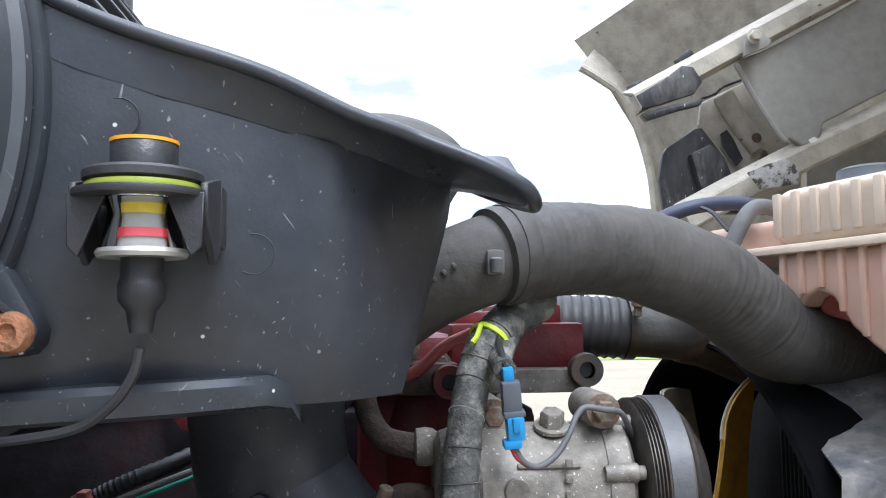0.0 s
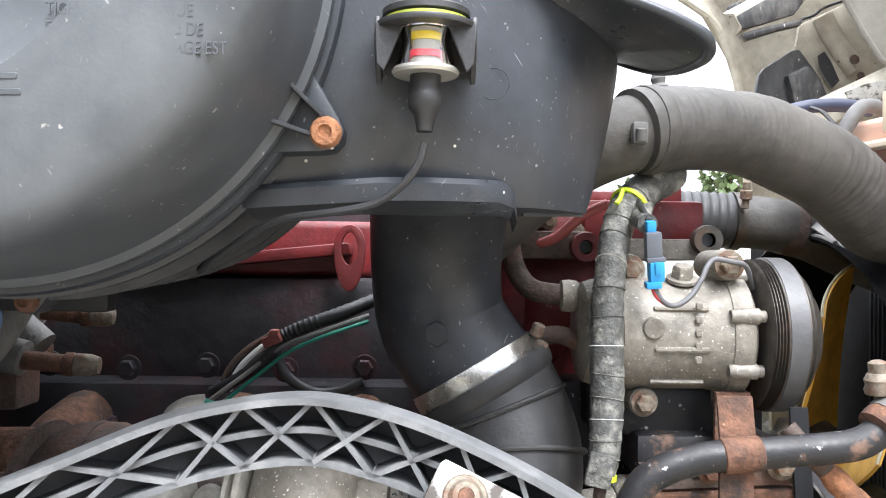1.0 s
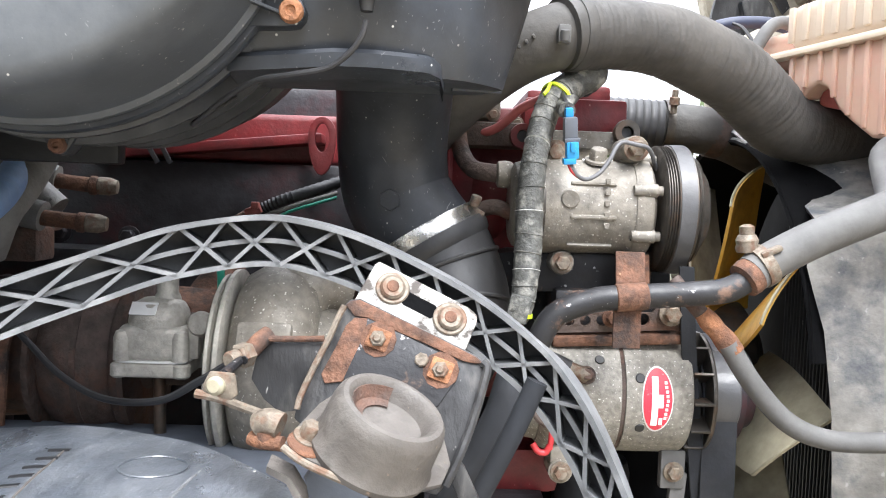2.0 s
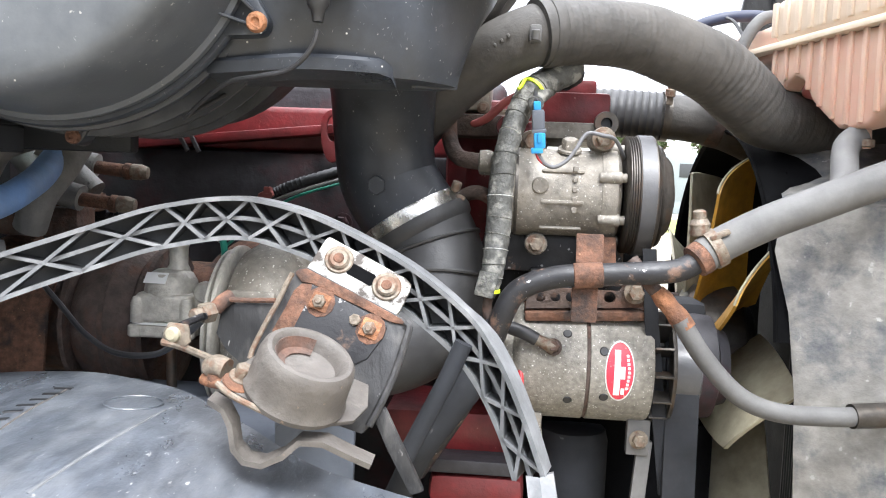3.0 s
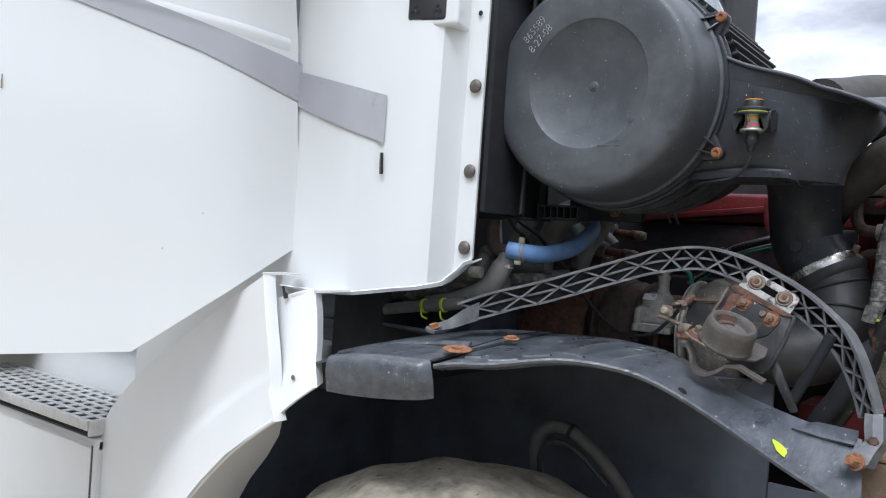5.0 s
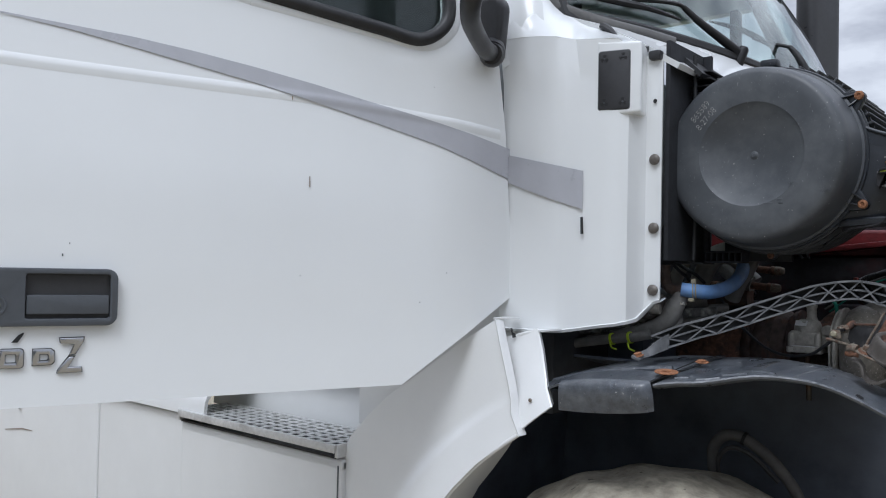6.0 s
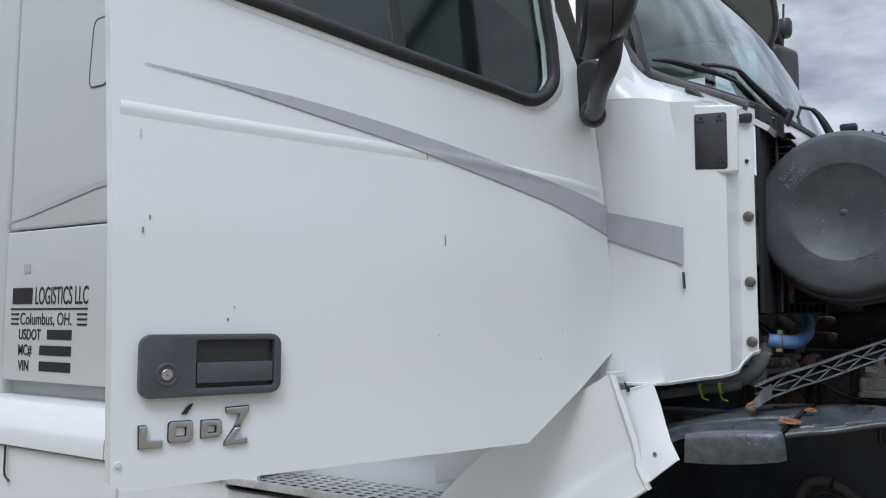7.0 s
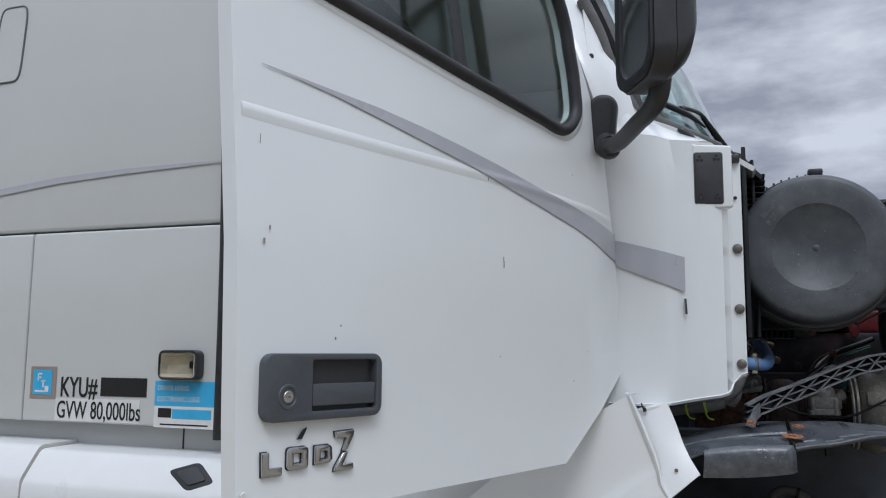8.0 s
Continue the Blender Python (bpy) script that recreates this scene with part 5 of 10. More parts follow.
def build_signs():
    """Vinyl lettering and stickers on the hatches; numbers that identify become bars."""
    s = thing("hatch_lettering", (-3.0, 0.095, 1.23), "black vinyl company lettering on the white luggage hatch", "lettering")
    y = 0.0965
    part("name_bar", box((-3.175, y, 1.551), (0.135, 0.0008, 0.062), w=0), M_BLACKINK, s)
    lettering("LOGISTICS LLC", (-3.09, y, 1.519), X, Z, 0.093, M_BLACKINK, 0.0005, s, "line_of_text", 0.0005, 0.54)
    lettering("Columbus, OH.", (-3.185, y, 1.442), X, Z, 0.066, M_BLACKINK, 0.0005, s, "line_of_text", 0.0, 0.80)
    for k in range(4):
        part("rule", box((-3.003 if k == 0 else -3.22, y, 1.501 - 0.0185 * k if k == 0 else 1.500 - 0.0185 * k), (0.50 if k == 0 else 0.055, 0.0008, 0.007), w=0), M_BLACKINK, s)
        if k:
            part("rule", box((-2.785, y, 1.500 - 0.0185 * k), (0.06, 0.0008, 0.007), w=0), M_BLACKINK, s)
    for txt, x0, z0, bx in (("USDOT", -3.19, 1.386, 0.155), ("MC#", -3.19, 1.327, 0.20), ("VIN", -3.185, 1.268, 0.20)):
        lettering(txt, (x0, y, z0), X, Z, 0.057, M_BLACKINK, 0.0005, s, "line_of_text", 0.0006, 0.78)
        part("number_bar", box((-2.865 - bx / 2 + 0.02, y, z0 + 0.020), (bx, 0.0008, 0.036), w=0), M_BLACKINK, s)
    part("old_glue_mark", box((-3.15, y, 1.655), (0.045, 0.0008, 0.035), w=0), M_STRIPE, s)
    k = thing("permit_lettering", (-2.3, 0.095, 1.23), "black permit and weight lettering on the luggage hatch", "lettering")
    lettering("KYU#", (-2.440, y, 1.305), X, Z, 0.083, M_BLACKINK, 0.0005, k, "line_of_text", 0.0008, 0.66)
    part("number_bar", box((-2.205, y, 1.336), (0.165, 0.0008, 0.054), w=0), M_BLACKINK, k)
    part("backing_strip", box((-2.30, 0.0972, 1.267), (0.31, 0.0008, 0.066), w=0), M_LABEL, k)
    lettering("GVW 80,000lbs", (-2.448, y - 0.0008, 1.242), X, Z, 0.072, M_BLACKINK, 0.0005, k, "line_of_text", 0.0003, 0.66)
    b = thing("permit_sticker", (-2.505, 0.095, 1.30), "square blue permit sticker on tan tape", "sticker")
    part("tape", box((-2.506, y, 1.344), (0.100, 0.001, 0.096), w=0.0004, seg=1), M_BROWNTAPE, b)
    part("face", box((-2.508, y - 0.001, 1.345), (0.072, 0.001, 0.074), w=0), M_STICKBLUE, b)
    for dx, dz, a, c in ((-0.016, 0.016, 0.004, 0.022), (-0.009, 0.025, 0.014, 0.005), (-0.010, 0.014, 0.011, 0.005), (0.004, 0.004, 0.016, 0.005), (0.004, -0.006, 0.005, 0.02), (0.018, -0.02, 0.014, 0.018)):
        part("logo_shape", box((-2.508 + dx, y - 0.002, 1.345 + dz), (a, 0.0006, c), w=0), M_LABEL, b)
    part("print_bar", box((-2.515, y - 0.002, 1.318), (0.04, 0.0006, 0.006), w=0), M_LABEL, b)
    e = thing("logbook_sticker", (-1.99, 0.095, 1.225), "blue and white electronic logbook sticker on the hatch", "sticker")
    part("white_half", box((-1.990, y, 1.257), (0.205, 0.001, 0.060), w=0), M_LABEL, e)
    part("blue_half", box((-1.990, y, 1.322), (0.205, 0.001, 0.070), w=0), M_STICKBLUE, e)
    lettering("DRIVER USING", (-2.083, y - 0.001, 1.331), X, Z, 0.020, M_LABEL, 0.0003, e, "line_of_text", 0.0, 0.82)
    lettering("ELECTRONIC LOGS", (-2.083, y - 0.001, 1.300), X, Z, 0.020, M_LABEL, 0.0003, e, "line_of_text", 0.0, 0.82)
    part("logo_bar", box((-2.056, y - 0.001, 1.268), (0.045, 0.0008, 0.026), w=0), M_BLACKINK, e)
    part("logo_bar", box((-1.965, y - 0.001, 1.266), (0.13, 0.0008, 0.026), w=0), M_STICKBLUE, e)
    part("print_bar", box((-1.99, y - 0.001, 1.236), (0.16, 0.0006, 0.004), w=0), M_BLACKINK, e)
    lamp = thing("marker_lamp", (-1.995, 0.09, 1.40), "square marker lamp with smoky lens and black rim", "lamp")
    part("rim", ring_plate(rounded(-2.060, -1.930, 1.362, 1.445, 0.018), rounded(-2.054, -1.936, 1.368, 1.439, 0.014), (0, 0.096, 0), X, Z, 0.034, 0.002), M_SATIN, lamp)
    zs = (1.369, 1.380, 1.404, 1.427, 1.438)
    part("reflector", sheet([[V(-2.053, 0.068, z), V(-2.035, 0.070 + dy, z), V(-2.005, 0.073 + dy, z), V(-1.975, 0.073 + dy, z), V(-1.952, 0.070 + dy, z), V(-1.937, 0.068, z)] for z, dy in zip(zs, (-0.004, 0.003, 0.006, 0.003, -0.004))], 0.002), M_REFLECTOR, lamp, sharp=10)
    part("bulb_post", box((-1.951, 0.069, 1.404), (0.014, 0.006, 0.020), None, 0.002), M_BLACKINK, lamp)
    lens = part("lens", prism(rounded(-2.053, -1.937, 1.369, 1.438, 0.013), (0, 0.0615, 0), X, Z, 0.004, 0.002), M_LENS, lamp, "smoky pale lens")
    lens.visible_shadow = False


CAB = build_cab()
build_windscreen(CAB)
build_cowl(CAB)
build_wipers(CAB)
build_mirrors()
build_door()
build_steps()
build_signs()


# ---- engine bay: air cleaner and intake ----
def build_air_cleaner():
    c = V(-0.333, 0, 1.70)
    t = thing("air_cleaner", (-0.333, 0.45, 1.52), "round black air cleaner with dished scuffed plastic cover", "air filter")
    prof = [(r, 0.2508 + 0.0265 * (1 - (r / 0.104) ** 2)) for r in np.linspace(0, 0.1035, 15)] + [(0.1045, 0.2501), (0.110, 0.2498), (0.120, 0.2495), (0.145, 0.2497), (0.162, 0.2508), (0.170, 0.2538), (0.1752, 0.261), (0.1782, 0.275), (0.181, 0.31), (0.184, 0.342), (0.1885, 0.344), (0.1885, 0.351), (0.175, 0.352)]
    cover = part("cover", lathe([(r, y) for r, y in prof], c, Y, 96), M_COVER, t)
    part("clamp_ring", lathe([(0.17, 0.353), (0.192, 0.3535), (0.1935, 0.356), (0.1935, 0.362), (0.187, 0.364), (0.187, 0.370), (0.1955, 0.372), (0.1955, 0.379), (0.17, 0.380)], c, Y, 96), M_DUCT, t, "black double clamp ring")
    body = part("ribbed_body", lathe([(0.17, 0.37), (0.179, 0.375), (0.176, 0.45), (0.172, 0.60), (0.168, 0.70), (0.0, 0.705)], c, Y, 72), M_BODY, t)
    for k in range(4):
        part("ring_rib", lathe([(0.165, 0), (0.198 - 0.002 * k, 0.001), (0.198 - 0.002 * k, 0.006), (0.165, 0.007)], c + V(0, 0.41 + 0.05 * k, 0), Y, 60), M_BODY, body)
    for k in range(40):
        a = radians(-20 + k * 5.6)
        part("long_rib", box(c + V(math.cos(a) * 0.190, 0.53, math.sin(a) * 0.190), (0.028, 0.28, 0.0045), Euler((0, -a, 0)).to_matrix(), 0.001, 1), M_BODY, body)
    # ears with rusted screws
    for deg, sc, ey in ((-28.5, 1.0, 0.352), (33, 1.0, 0.352), (151, 1.0, 0.352), (-92.5, 0.8, 0.408), (210, 1.0, 0.352)):
        a = radians(deg)
        d = V(math.cos(a), 0, math.sin(a))
        p = c + d * (0.2085 if sc == 1 else 0.199)
        e = V(-d.z, 0, d.x)
        ear = part("ear", prism([(q * sc, w * sc) for q, w in ((-0.030, -0.030), (0.030, -0.030), (0.0105, 0.003), (0.006, 0.0085), (0.0, 0.010), (-0.006, 0.0085), (-0.0105, 0.003))], tuple(p + V(0, ey, 0)), e, d, 0.022 if e.cross(d).y > 0 else -0.022, 0.003), M_DUCT, t)
        for sgn in (1, -1):
            part("ear_web", prism([(0, 0), (0.034, 0.0), (0.008, -0.018), (0, -0.018)], tuple(p + e * 0.013 * sgn - d * 0.034 + V(0, ey, 0)), d + e * (-0.25 * sgn), Y, 0.0025, 0.0005, 1), M_DUCT, ear)
        part("rusted_screw", lathe([(0.009 * sc, 0), (0.009 * sc, 0.003), (0.0075 * sc, 0.0055), (0.004 * sc, 0.006), (0.003 * sc, 0.004), (0, 0.004)], p + V(0, ey, 0), -Y, 18), M_RUST if sc < 1 else M_ORANGE, ear, "orange rusted screw head")
    # moulded lettering low on the annulus and chalk marks high on it
    def annulus(x, z):
        return float(np.interp(math.hypot(x + 0.333, z - 1.70), [r for r, y in prof if r < 0.176], [y for r, y in prof if r < 0.176]))
    for row, txt in enumerate(("TIGHTENING TORQUE", "TORQUE DE APRIETE DE", "LE COUPLE DE SERRAGE EST", "5\u00b10.5Nm")):
        z = 1.634 - row * 0.0080
        lettering(txt, (-0.258 + (0.02 if row == 3 else 0), annulus(-0.205, z) + 0.0006, z), X, Z, 0.0082, M_EMBOSS, 0.0004, cover, "moulded_text", 0.0, 0.76)
    for row in range(4):
        for k, w in enumerate((0.022, 0.014, 0.026, 0.012)):
            x, z = -0.350 + 0.024 * k + 0.002 * row, 1.621 - row * 0.007
            if math.hypot(x + 0.333, z - 1.70) > 0.104:
                part("moulded_mark", box((x, annulus(x, z), z), (w * 0.8, 0.0012, 0.003), None, 0.0004, 1), M_EMBOSS, cover)
    part("centre_nub", lathe([(0, 0), (0.0035, 0), (0.0045, 0.0015), (0.008, 0.002), (0.010, 0.004)], (-0.333, 0.2745, 1.70), Y, 20), M_COVER, cover)
    for txt, p, ang in (("865589", (-0.448, 0.2492, 1.772), 48), ("8-27-08", (-0.436, 0.2490, 1.755), 48)):
        a = radians(ang)
        lettering(txt, p, V(math.cos(a), 0, math.sin(a)), V(-math.sin(a), 0, math.cos(a)), 0.020, M_CHALK, 0.0009, cover, "chalk_text", -0.0008, 0.85)
    part("top_lug", box(c + V(0.01, 0.335, 0.196), (0.035, 0.03, 0.016), w=0.006), M_DUCT, t)


def duct_face(x):
    return 0.358 + 0.05 * max(0, (x + 0.16) / 0.17) ** 2 + 0.05 * max(0, (x + 0.03) / 0.06) ** 2


def build_intake_duct():
    t = thing("air_intake_duct", (-0.08, 0.5, 1.56), "dusty black moulded intake duct with curled visor lip", "intake duct")
    xs = np.concatenate([np.linspace(-0.19, -0.02, 12), np.linspace(-0.008, 0.048, 10)])

    def top(x):
        return float(np.interp(x, (-0.20, -0.162, -0.129, -0.095, -0.067, -0.042, -0.011, 0.018, 0.05), (1.748, 1.730, 1.716, 1.706, 1.700, 1.694, 1.689, 1.687, 1.689)))

    def right(z):
        return 0.012 + 0.036 * min(max((z - 1.556) / 0.12, 0), 1)
    bm = bmesh.new()
    nz = 12
    front, rear = [], []
    for k in range(nz + 1):
        fr, re = [], []
        for x in xs:
            zt = top(x)
            z = 1.564 + (zt - 1.564) * k / nz
            lim = right(min(z, 1.675))
            xx = -0.19 + (lim + 0.19) * (x + 0.19) / (0.048 + 0.19)
            yb = duct_face(xx) + 0.02 * (1 - k / nz) ** 4
            fr.append(bm.verts.new((xx, yb, z)))
            re.append(bm.verts.new((xx - 0.02 * (1 - k / nz), 0.50 + 0.12 * (k / nz) ** 1.3, z)))
        front.append(fr)
        rear.append(re)
    for a, b in zip(front, front[1:]):
        for i in range(len(a) - 1):
            bm.faces.new((a[i], a[i + 1], b[i + 1], b[i]))
    for a, b in zip(rear, rear[1:]):
        for i in range(len(a) - 1):
            bm.faces.new((a[i], b[i], b[i + 1], a[i + 1]))
    for k in range(nz):
        bm.faces.new((front[k][-1], rear[k][-1], rear[k + 1][-1], front[k + 1][-1]))
        bm.faces.new((front[k][0], front[k + 1][0], rear[k + 1][0], rear[k][0]))
    for i in range(len(xs) - 1):
        bm.faces.new((front[0][i], rear[0][i], rear[0][i + 1], front[0][i + 1]))
        bm.faces.new((front[-1][i], front[-1][i + 1], rear[-1][i + 1], rear[-1][i]))
    bmesh.ops.recalc_face_normals(bm, faces=bm.faces)
    part("duct_body", bm, M_DUCT, t, sharp=45)
    # flange round the mouth: bead, underside back to the body, top
    rim = [(-0.193, 0.360, 1.7734), (-0.157, 0.359, 1.7537), (-0.124, 0.359, 1.7383), (-0.092, 0.362, 1.7279), (-0.066, 0.364, 1.7207), (-0.041, 0.370, 1.7129), (-0.011, 0.377, 1.7000), (0.010, 0.382, 1.6940), (0.024, 0.385, 1.6890), (0.049, 0.384, 1.6790), (0.064, 0.385, 1.6720), (0.073, 0.387, 1.6670), (0.0785, 0.395, 1.6625), (0.083, 0.415, 1.6620), (0.088, 0.455, 1.6670), (0.091, 0.51, 1.6760), (0.087, 0.555, 1.6860), (0.074, 0.580, 1.6960), (0.052, 0.588, 1.7060)]
    inner = [(x, duct_face(x) - 0.0006, z) for x, z in ((-0.20, 1.747), (-0.162, 1.729), (-0.129, 1.715), (-0.095, 1.705), (-0.067, 1.699), (-0.042, 1.693), (-0.011, 1.688), (0.006, 1.686), (0.018, 1.685), (0.030, 1.685), (0.037, 1.685), (0.041, 1.686), (0.043, 1.686), (0.044, 1.687), (0.045, 1.687))] + [(0.046, 0.53, 1.689), (0.046, 0.55, 1.692), (0.043, 0.565, 1.697), (0.036, 0.57, 1.704)]
    bend = (0, 0.12, 0.3, 0.55, 0.8, 1)
    under = [[V(*a).lerp(V(*b), k) + V(0, 0, 0.002 * math.sin(math.pi * k)) for a, b in zip(rim, inner)] for k in bend]
    visor = part("visor_flange", sheet(under, 0), M_DUCT, t, "wide flange flaring out at the duct's mouth", sharp=80)
    part("flange_bead", tube([(x, y, z + 0.001) for x, y, z in rim], 0.0038, 10, 3), M_DUCT, visor)
    part("flange_top", sheet([[V(x, y, z + 0.0035) for x, y, z in rim], [V(x - 0.012, max(y, 0.45), max(z, 1.690) + 0.006) for x, y, z in rim], [V(min(x, 0.05) - 0.02, 0.60, max(z, 1.708) + 0.004) for x, y, z in rim]], 0.002), M_DUCT, visor, sharp=60)
    # bottom rim
    rim = [(-0.20, 0.385, 1.566), (-0.16, 0.377, 1.568), (-0.12, 0.371, 1.5705), (-0.09, 0.378, 1.5715), (-0.07, 0.388, 1.572), (-0.05, 0.400, 1.5725), (-0.040, 0.412, 1.570), (-0.037, 0.425, 1.562)]
    part("bottom_rim", sheet([[V(x, y + 0.020, z + 0.0085) for x, y, z in rim], [V(x, y - 0.012, z + 0.0065) for x, y, z in rim], [V(x, y - 0.015, z + 0.003) for x, y, z in rim], [V(x, y - 0.014, z - 0.007) for x, y, z in rim], [V(x, y + 0.020, z - 0.012) for x, y, z in rim]], 0), M_DUCT, t)
    part("rear_flap", sheet([[V(-0.03, 0.455, 1.60), V(0.018, 0.475, 1.60)], [V(-0.03, 0.460, 1.562), V(0.013, 0.474, 1.563)]], 0.004), M_DUCT, t)
    # moulding marks
    for cx, cz in ((-0.1125, 1.694), (-0.055, 1.635)):
        part("mould_ring", lathe([(0.009, 0), (0.0093, 0.0003), (0.0096, 0)], (cx, duct_face(cx) - 0.0001, cz), -Y, 24), M_DUCT, t)
    part("clean_air_outlet", tube([(-0.06, 0.60, 1.70, 0.06), (-0.03, 0.66, 1.71, 0.062), (0.01, 0.70, 1.722, 0.060), (0.045, 0.72, 1.722, 0.052), (0.065, 0.72, 1.71, 0.03)], 0.07, 20), M_HOSE, t, "dusty rubber outlet elbow")


def build_gauge():
    x, y = -0.0945, 0.340
    t = thing("filter_gauge", (x, y + 0.03, 1.63), "small air filter restriction gauge, banded yellow and red", "gauge")
    part("clear_body", lathe([(0.0205, 1.650), (0.015, 1.648), (0.0135, 1.640), (0.016, 1.628), (0.0165, 1.624)], (x, y, 0), Z, 32), M_CLEAR, t, "clear plastic body")
    part("inner_core", lathe([(0, 1.648), (0.0125, 1.648), (0.0118, 1.640), (0.0145, 1.628), (0.0145, 1.624), (0, 1.624)], (x, y, 0), Z, 28), plain("dusty_label", (0.42, 0.41, 0.38), 0.5), t)
    part("yellow_band", lathe([(0.0128, 1.6452), (0.0124, 1.6405), (0.0122, 1.6405), (0.0126, 1.6452)], (x, y, 0), Z, 28), M_YELLOW, t)
    part("red_band", lathe([(0.0146, 1.6335), (0.0152, 1.6295), (0.0146, 1.6295), (0.014, 1.6335)], (x, y, 0), Z, 28), M_REDBAND, t)
    part("silver_rim", lathe([(0, 1.6245), (0.0175, 1.6245), (0.0185, 1.6225), (0.0175, 1.6205), (0, 1.6205)], (x, y, 0), Z, 32), M_SILVER, t)
    part("flange", lathe([(0, 1.6615), (0.0225, 1.6615), (0.024, 1.660), (0.024, 1.6565), (0.022, 1.6555), (0, 1.6555)], (x, y, 0), Z, 32), M_SATIN, t)
    part("lime_ring", lathe([(0, 1.6555), (0.0228, 1.6550), (0.0232, 1.6535), (0.0225, 1.6515), (0, 1.6515)], (x, y, 0), Z, 32), plain("olive_ring", (0.40, 0.46, 0.06), 0.4), t, "yellow-green ring")
    part("cap", lathe([(0, 1.6755), (0.0125, 1.6755), (0.0135, 1.674), (0.0135, 1.6615), (0, 1.6615)], (x, y, 0), Z, 28), M_SATIN, t)
    part("amber_ring", lathe([(0.011, 1.6765), (0.0138, 1.6762), (0.0138, 1.6745), (0.012, 1.6745)], (x, y, 0), Z, 28), M_AMBER, t, "amber cap ring")
    part("boot", lathe([(0, 1.6205), (0.0085, 1.6205), (0.0085, 1.612), (0.0095, 1.610), (0.0092, 1.603), (0.006, 1.599), (0.0045, 1.590), (0, 1.590)], (x, y, 0), Z, 24), M_RUBBER, t, "black rubber boot")
    cl = part("clip", box((x, y + 0.026, 1.643), (0.056, 0.012, 0.032), w=0.002), M_SATIN, t, "black mounting clip")
    part("clip_shelf", lathe([(0.0205, 1.6515), (0.0275, 1.6515), (0.028, 1.6495), (0.0275, 1.648), (0.0175, 1.648)], (x, y, 0), Z, 28), M_SATIN, cl)
    for sgn in (1, -1):
        part("clip_fin", prism([(0, 1.655), (0.028, 1.662), (0.028, 1.625), (0.018, 1.618), (0.004, 1.632), (0, 1.64)], (x + 0.026 * sgn - 0.0015, y - 0.008, 0), Y, Z, 0.003, 0.0005, 1), M_SATIN, cl)
        part("clip_wing", prism([(0.012, 1.648), (0.027, 1.650), (0.026, 1.625), (0.022, 1.620)], (x, y - 0.012, 0), X * sgn, Z, 0.003 * -sgn, 0.0005, 1), M_SATIN, cl)
    for ob in t.children_recursive:
        for v in ob.data.vertices:
            v.co.z = min(v.co.z, 1.6205 + 0.87 * (v.co.z - 1.6205)) if v.co.z > 1.6205 else v.co.z
    t.location.z += 0.010
    part("cable", tube([(x, y, 1.594), (x - 0.003, y + 0.001, 1.583), (x - 0.012, y + 0.004, 1.571), (x - 0.028, y + 0.010, 1.561), (x - 0.055, y + 0.016, 1.556), (x - 0.085, y + 0.03, 1.552), (x - 0.115, y + 0.05, 1.538), (x - 0.14, y + 0.07, 1.522), (x - 0.142, y + 0.09, 1.528), (x - 0.12, y + 0.12, 1.55)], 0.0022, 8, 6), M_WIRE, t)


def build_elbow():
    t = thing("turbo_inlet_elbow", (-0.05, 0.68, 1.30), "black plastic inlet elbow clamped to a rubber boot", "hose")
    part("elbow", tube([(-0.086, 0.60, 1.63, 0.066), (-0.087, 0.65, 1.585, 0.064), (-0.089, 0.682, 1.53, 0.0625), (-0.084, 0.690, 1.48, 0.062), (-0.068, 0.688, 1.45, 0.0615), (-0.046, 0.682, 1.422, 0.061)], 0.062, 36, 8), M_DUCT, t, "smooth black plastic elbow")
    ax = V(0.50, -0.10, -0.82)
    p = V(-0.048, 0.683, 1.4255)
    part("band_clamp", lathe([(0.062, -0.0085), (0.0665, -0.0085), (0.067, -0.006), (0.067, 0.006), (0.0665, 0.0085), (0.062, 0.0085)], p, ax, 48), M_STEEL, t, "bright steel band clamp")
    part("boot_collar", lathe([(0.062, 0.008), (0.070, 0.008), (0.071, 0.016), (0.069, 0.024), (0.062, 0.03)], p, ax, 44), M_BOOT, t)
    part("boot", tube([(-0.042, 0.682, 1.414, 0.067), (-0.028, 0.678, 1.388, 0.067), (-0.018, 0.668, 1.352, 0.068), (-0.022, 0.655, 1.316, 0.067), (-0.045, 0.635, 1.288, 0.064), (-0.085, 0.61, 1.275, 0.06), (-0.12, 0.59, 1.28, 0.055)], 0.066, 32, 6), M_BOOT, t, "ribbed black rubber boot")
    for pp, aa, rr in (((-0.030, 0.678, 1.390), (0.36, -0.15, -0.9), 0.0705), ((-0.018, 0.668, 1.350), (0.05, -0.3, -0.95), 0.0725)):
        part("boot_rib", lathe([(0.06, -0.004), (rr, -0.002), (rr + 0.001, 0), (rr, 0.002), (0.06, 0.004)], pp, aa, 40), M_BOOT, t)
    part("clamp_screw", join(box((0.006, 0.664, 1.455), (0.020, 0.012, 0.012), Euler((0, radians(30), 0)).to_matrix(), 0.002), disc(0.006, 0.012, (0.004, 0.656, 1.463), (0.3, -0.2, 0.9), 12)), M_BOLT, t)
    part("mould_mark", prism([(math.cos(k * math.pi / 3) * 0.012, math.sin(k * math.pi / 3) * 0.012) for k in range(6)], (-0.087, 0.6265, 1.466), (0.8, -0.2, 0.5), (-0.5, 0.1, 0.8), 0.002, 0.0006, 1), M_DUCT, t)


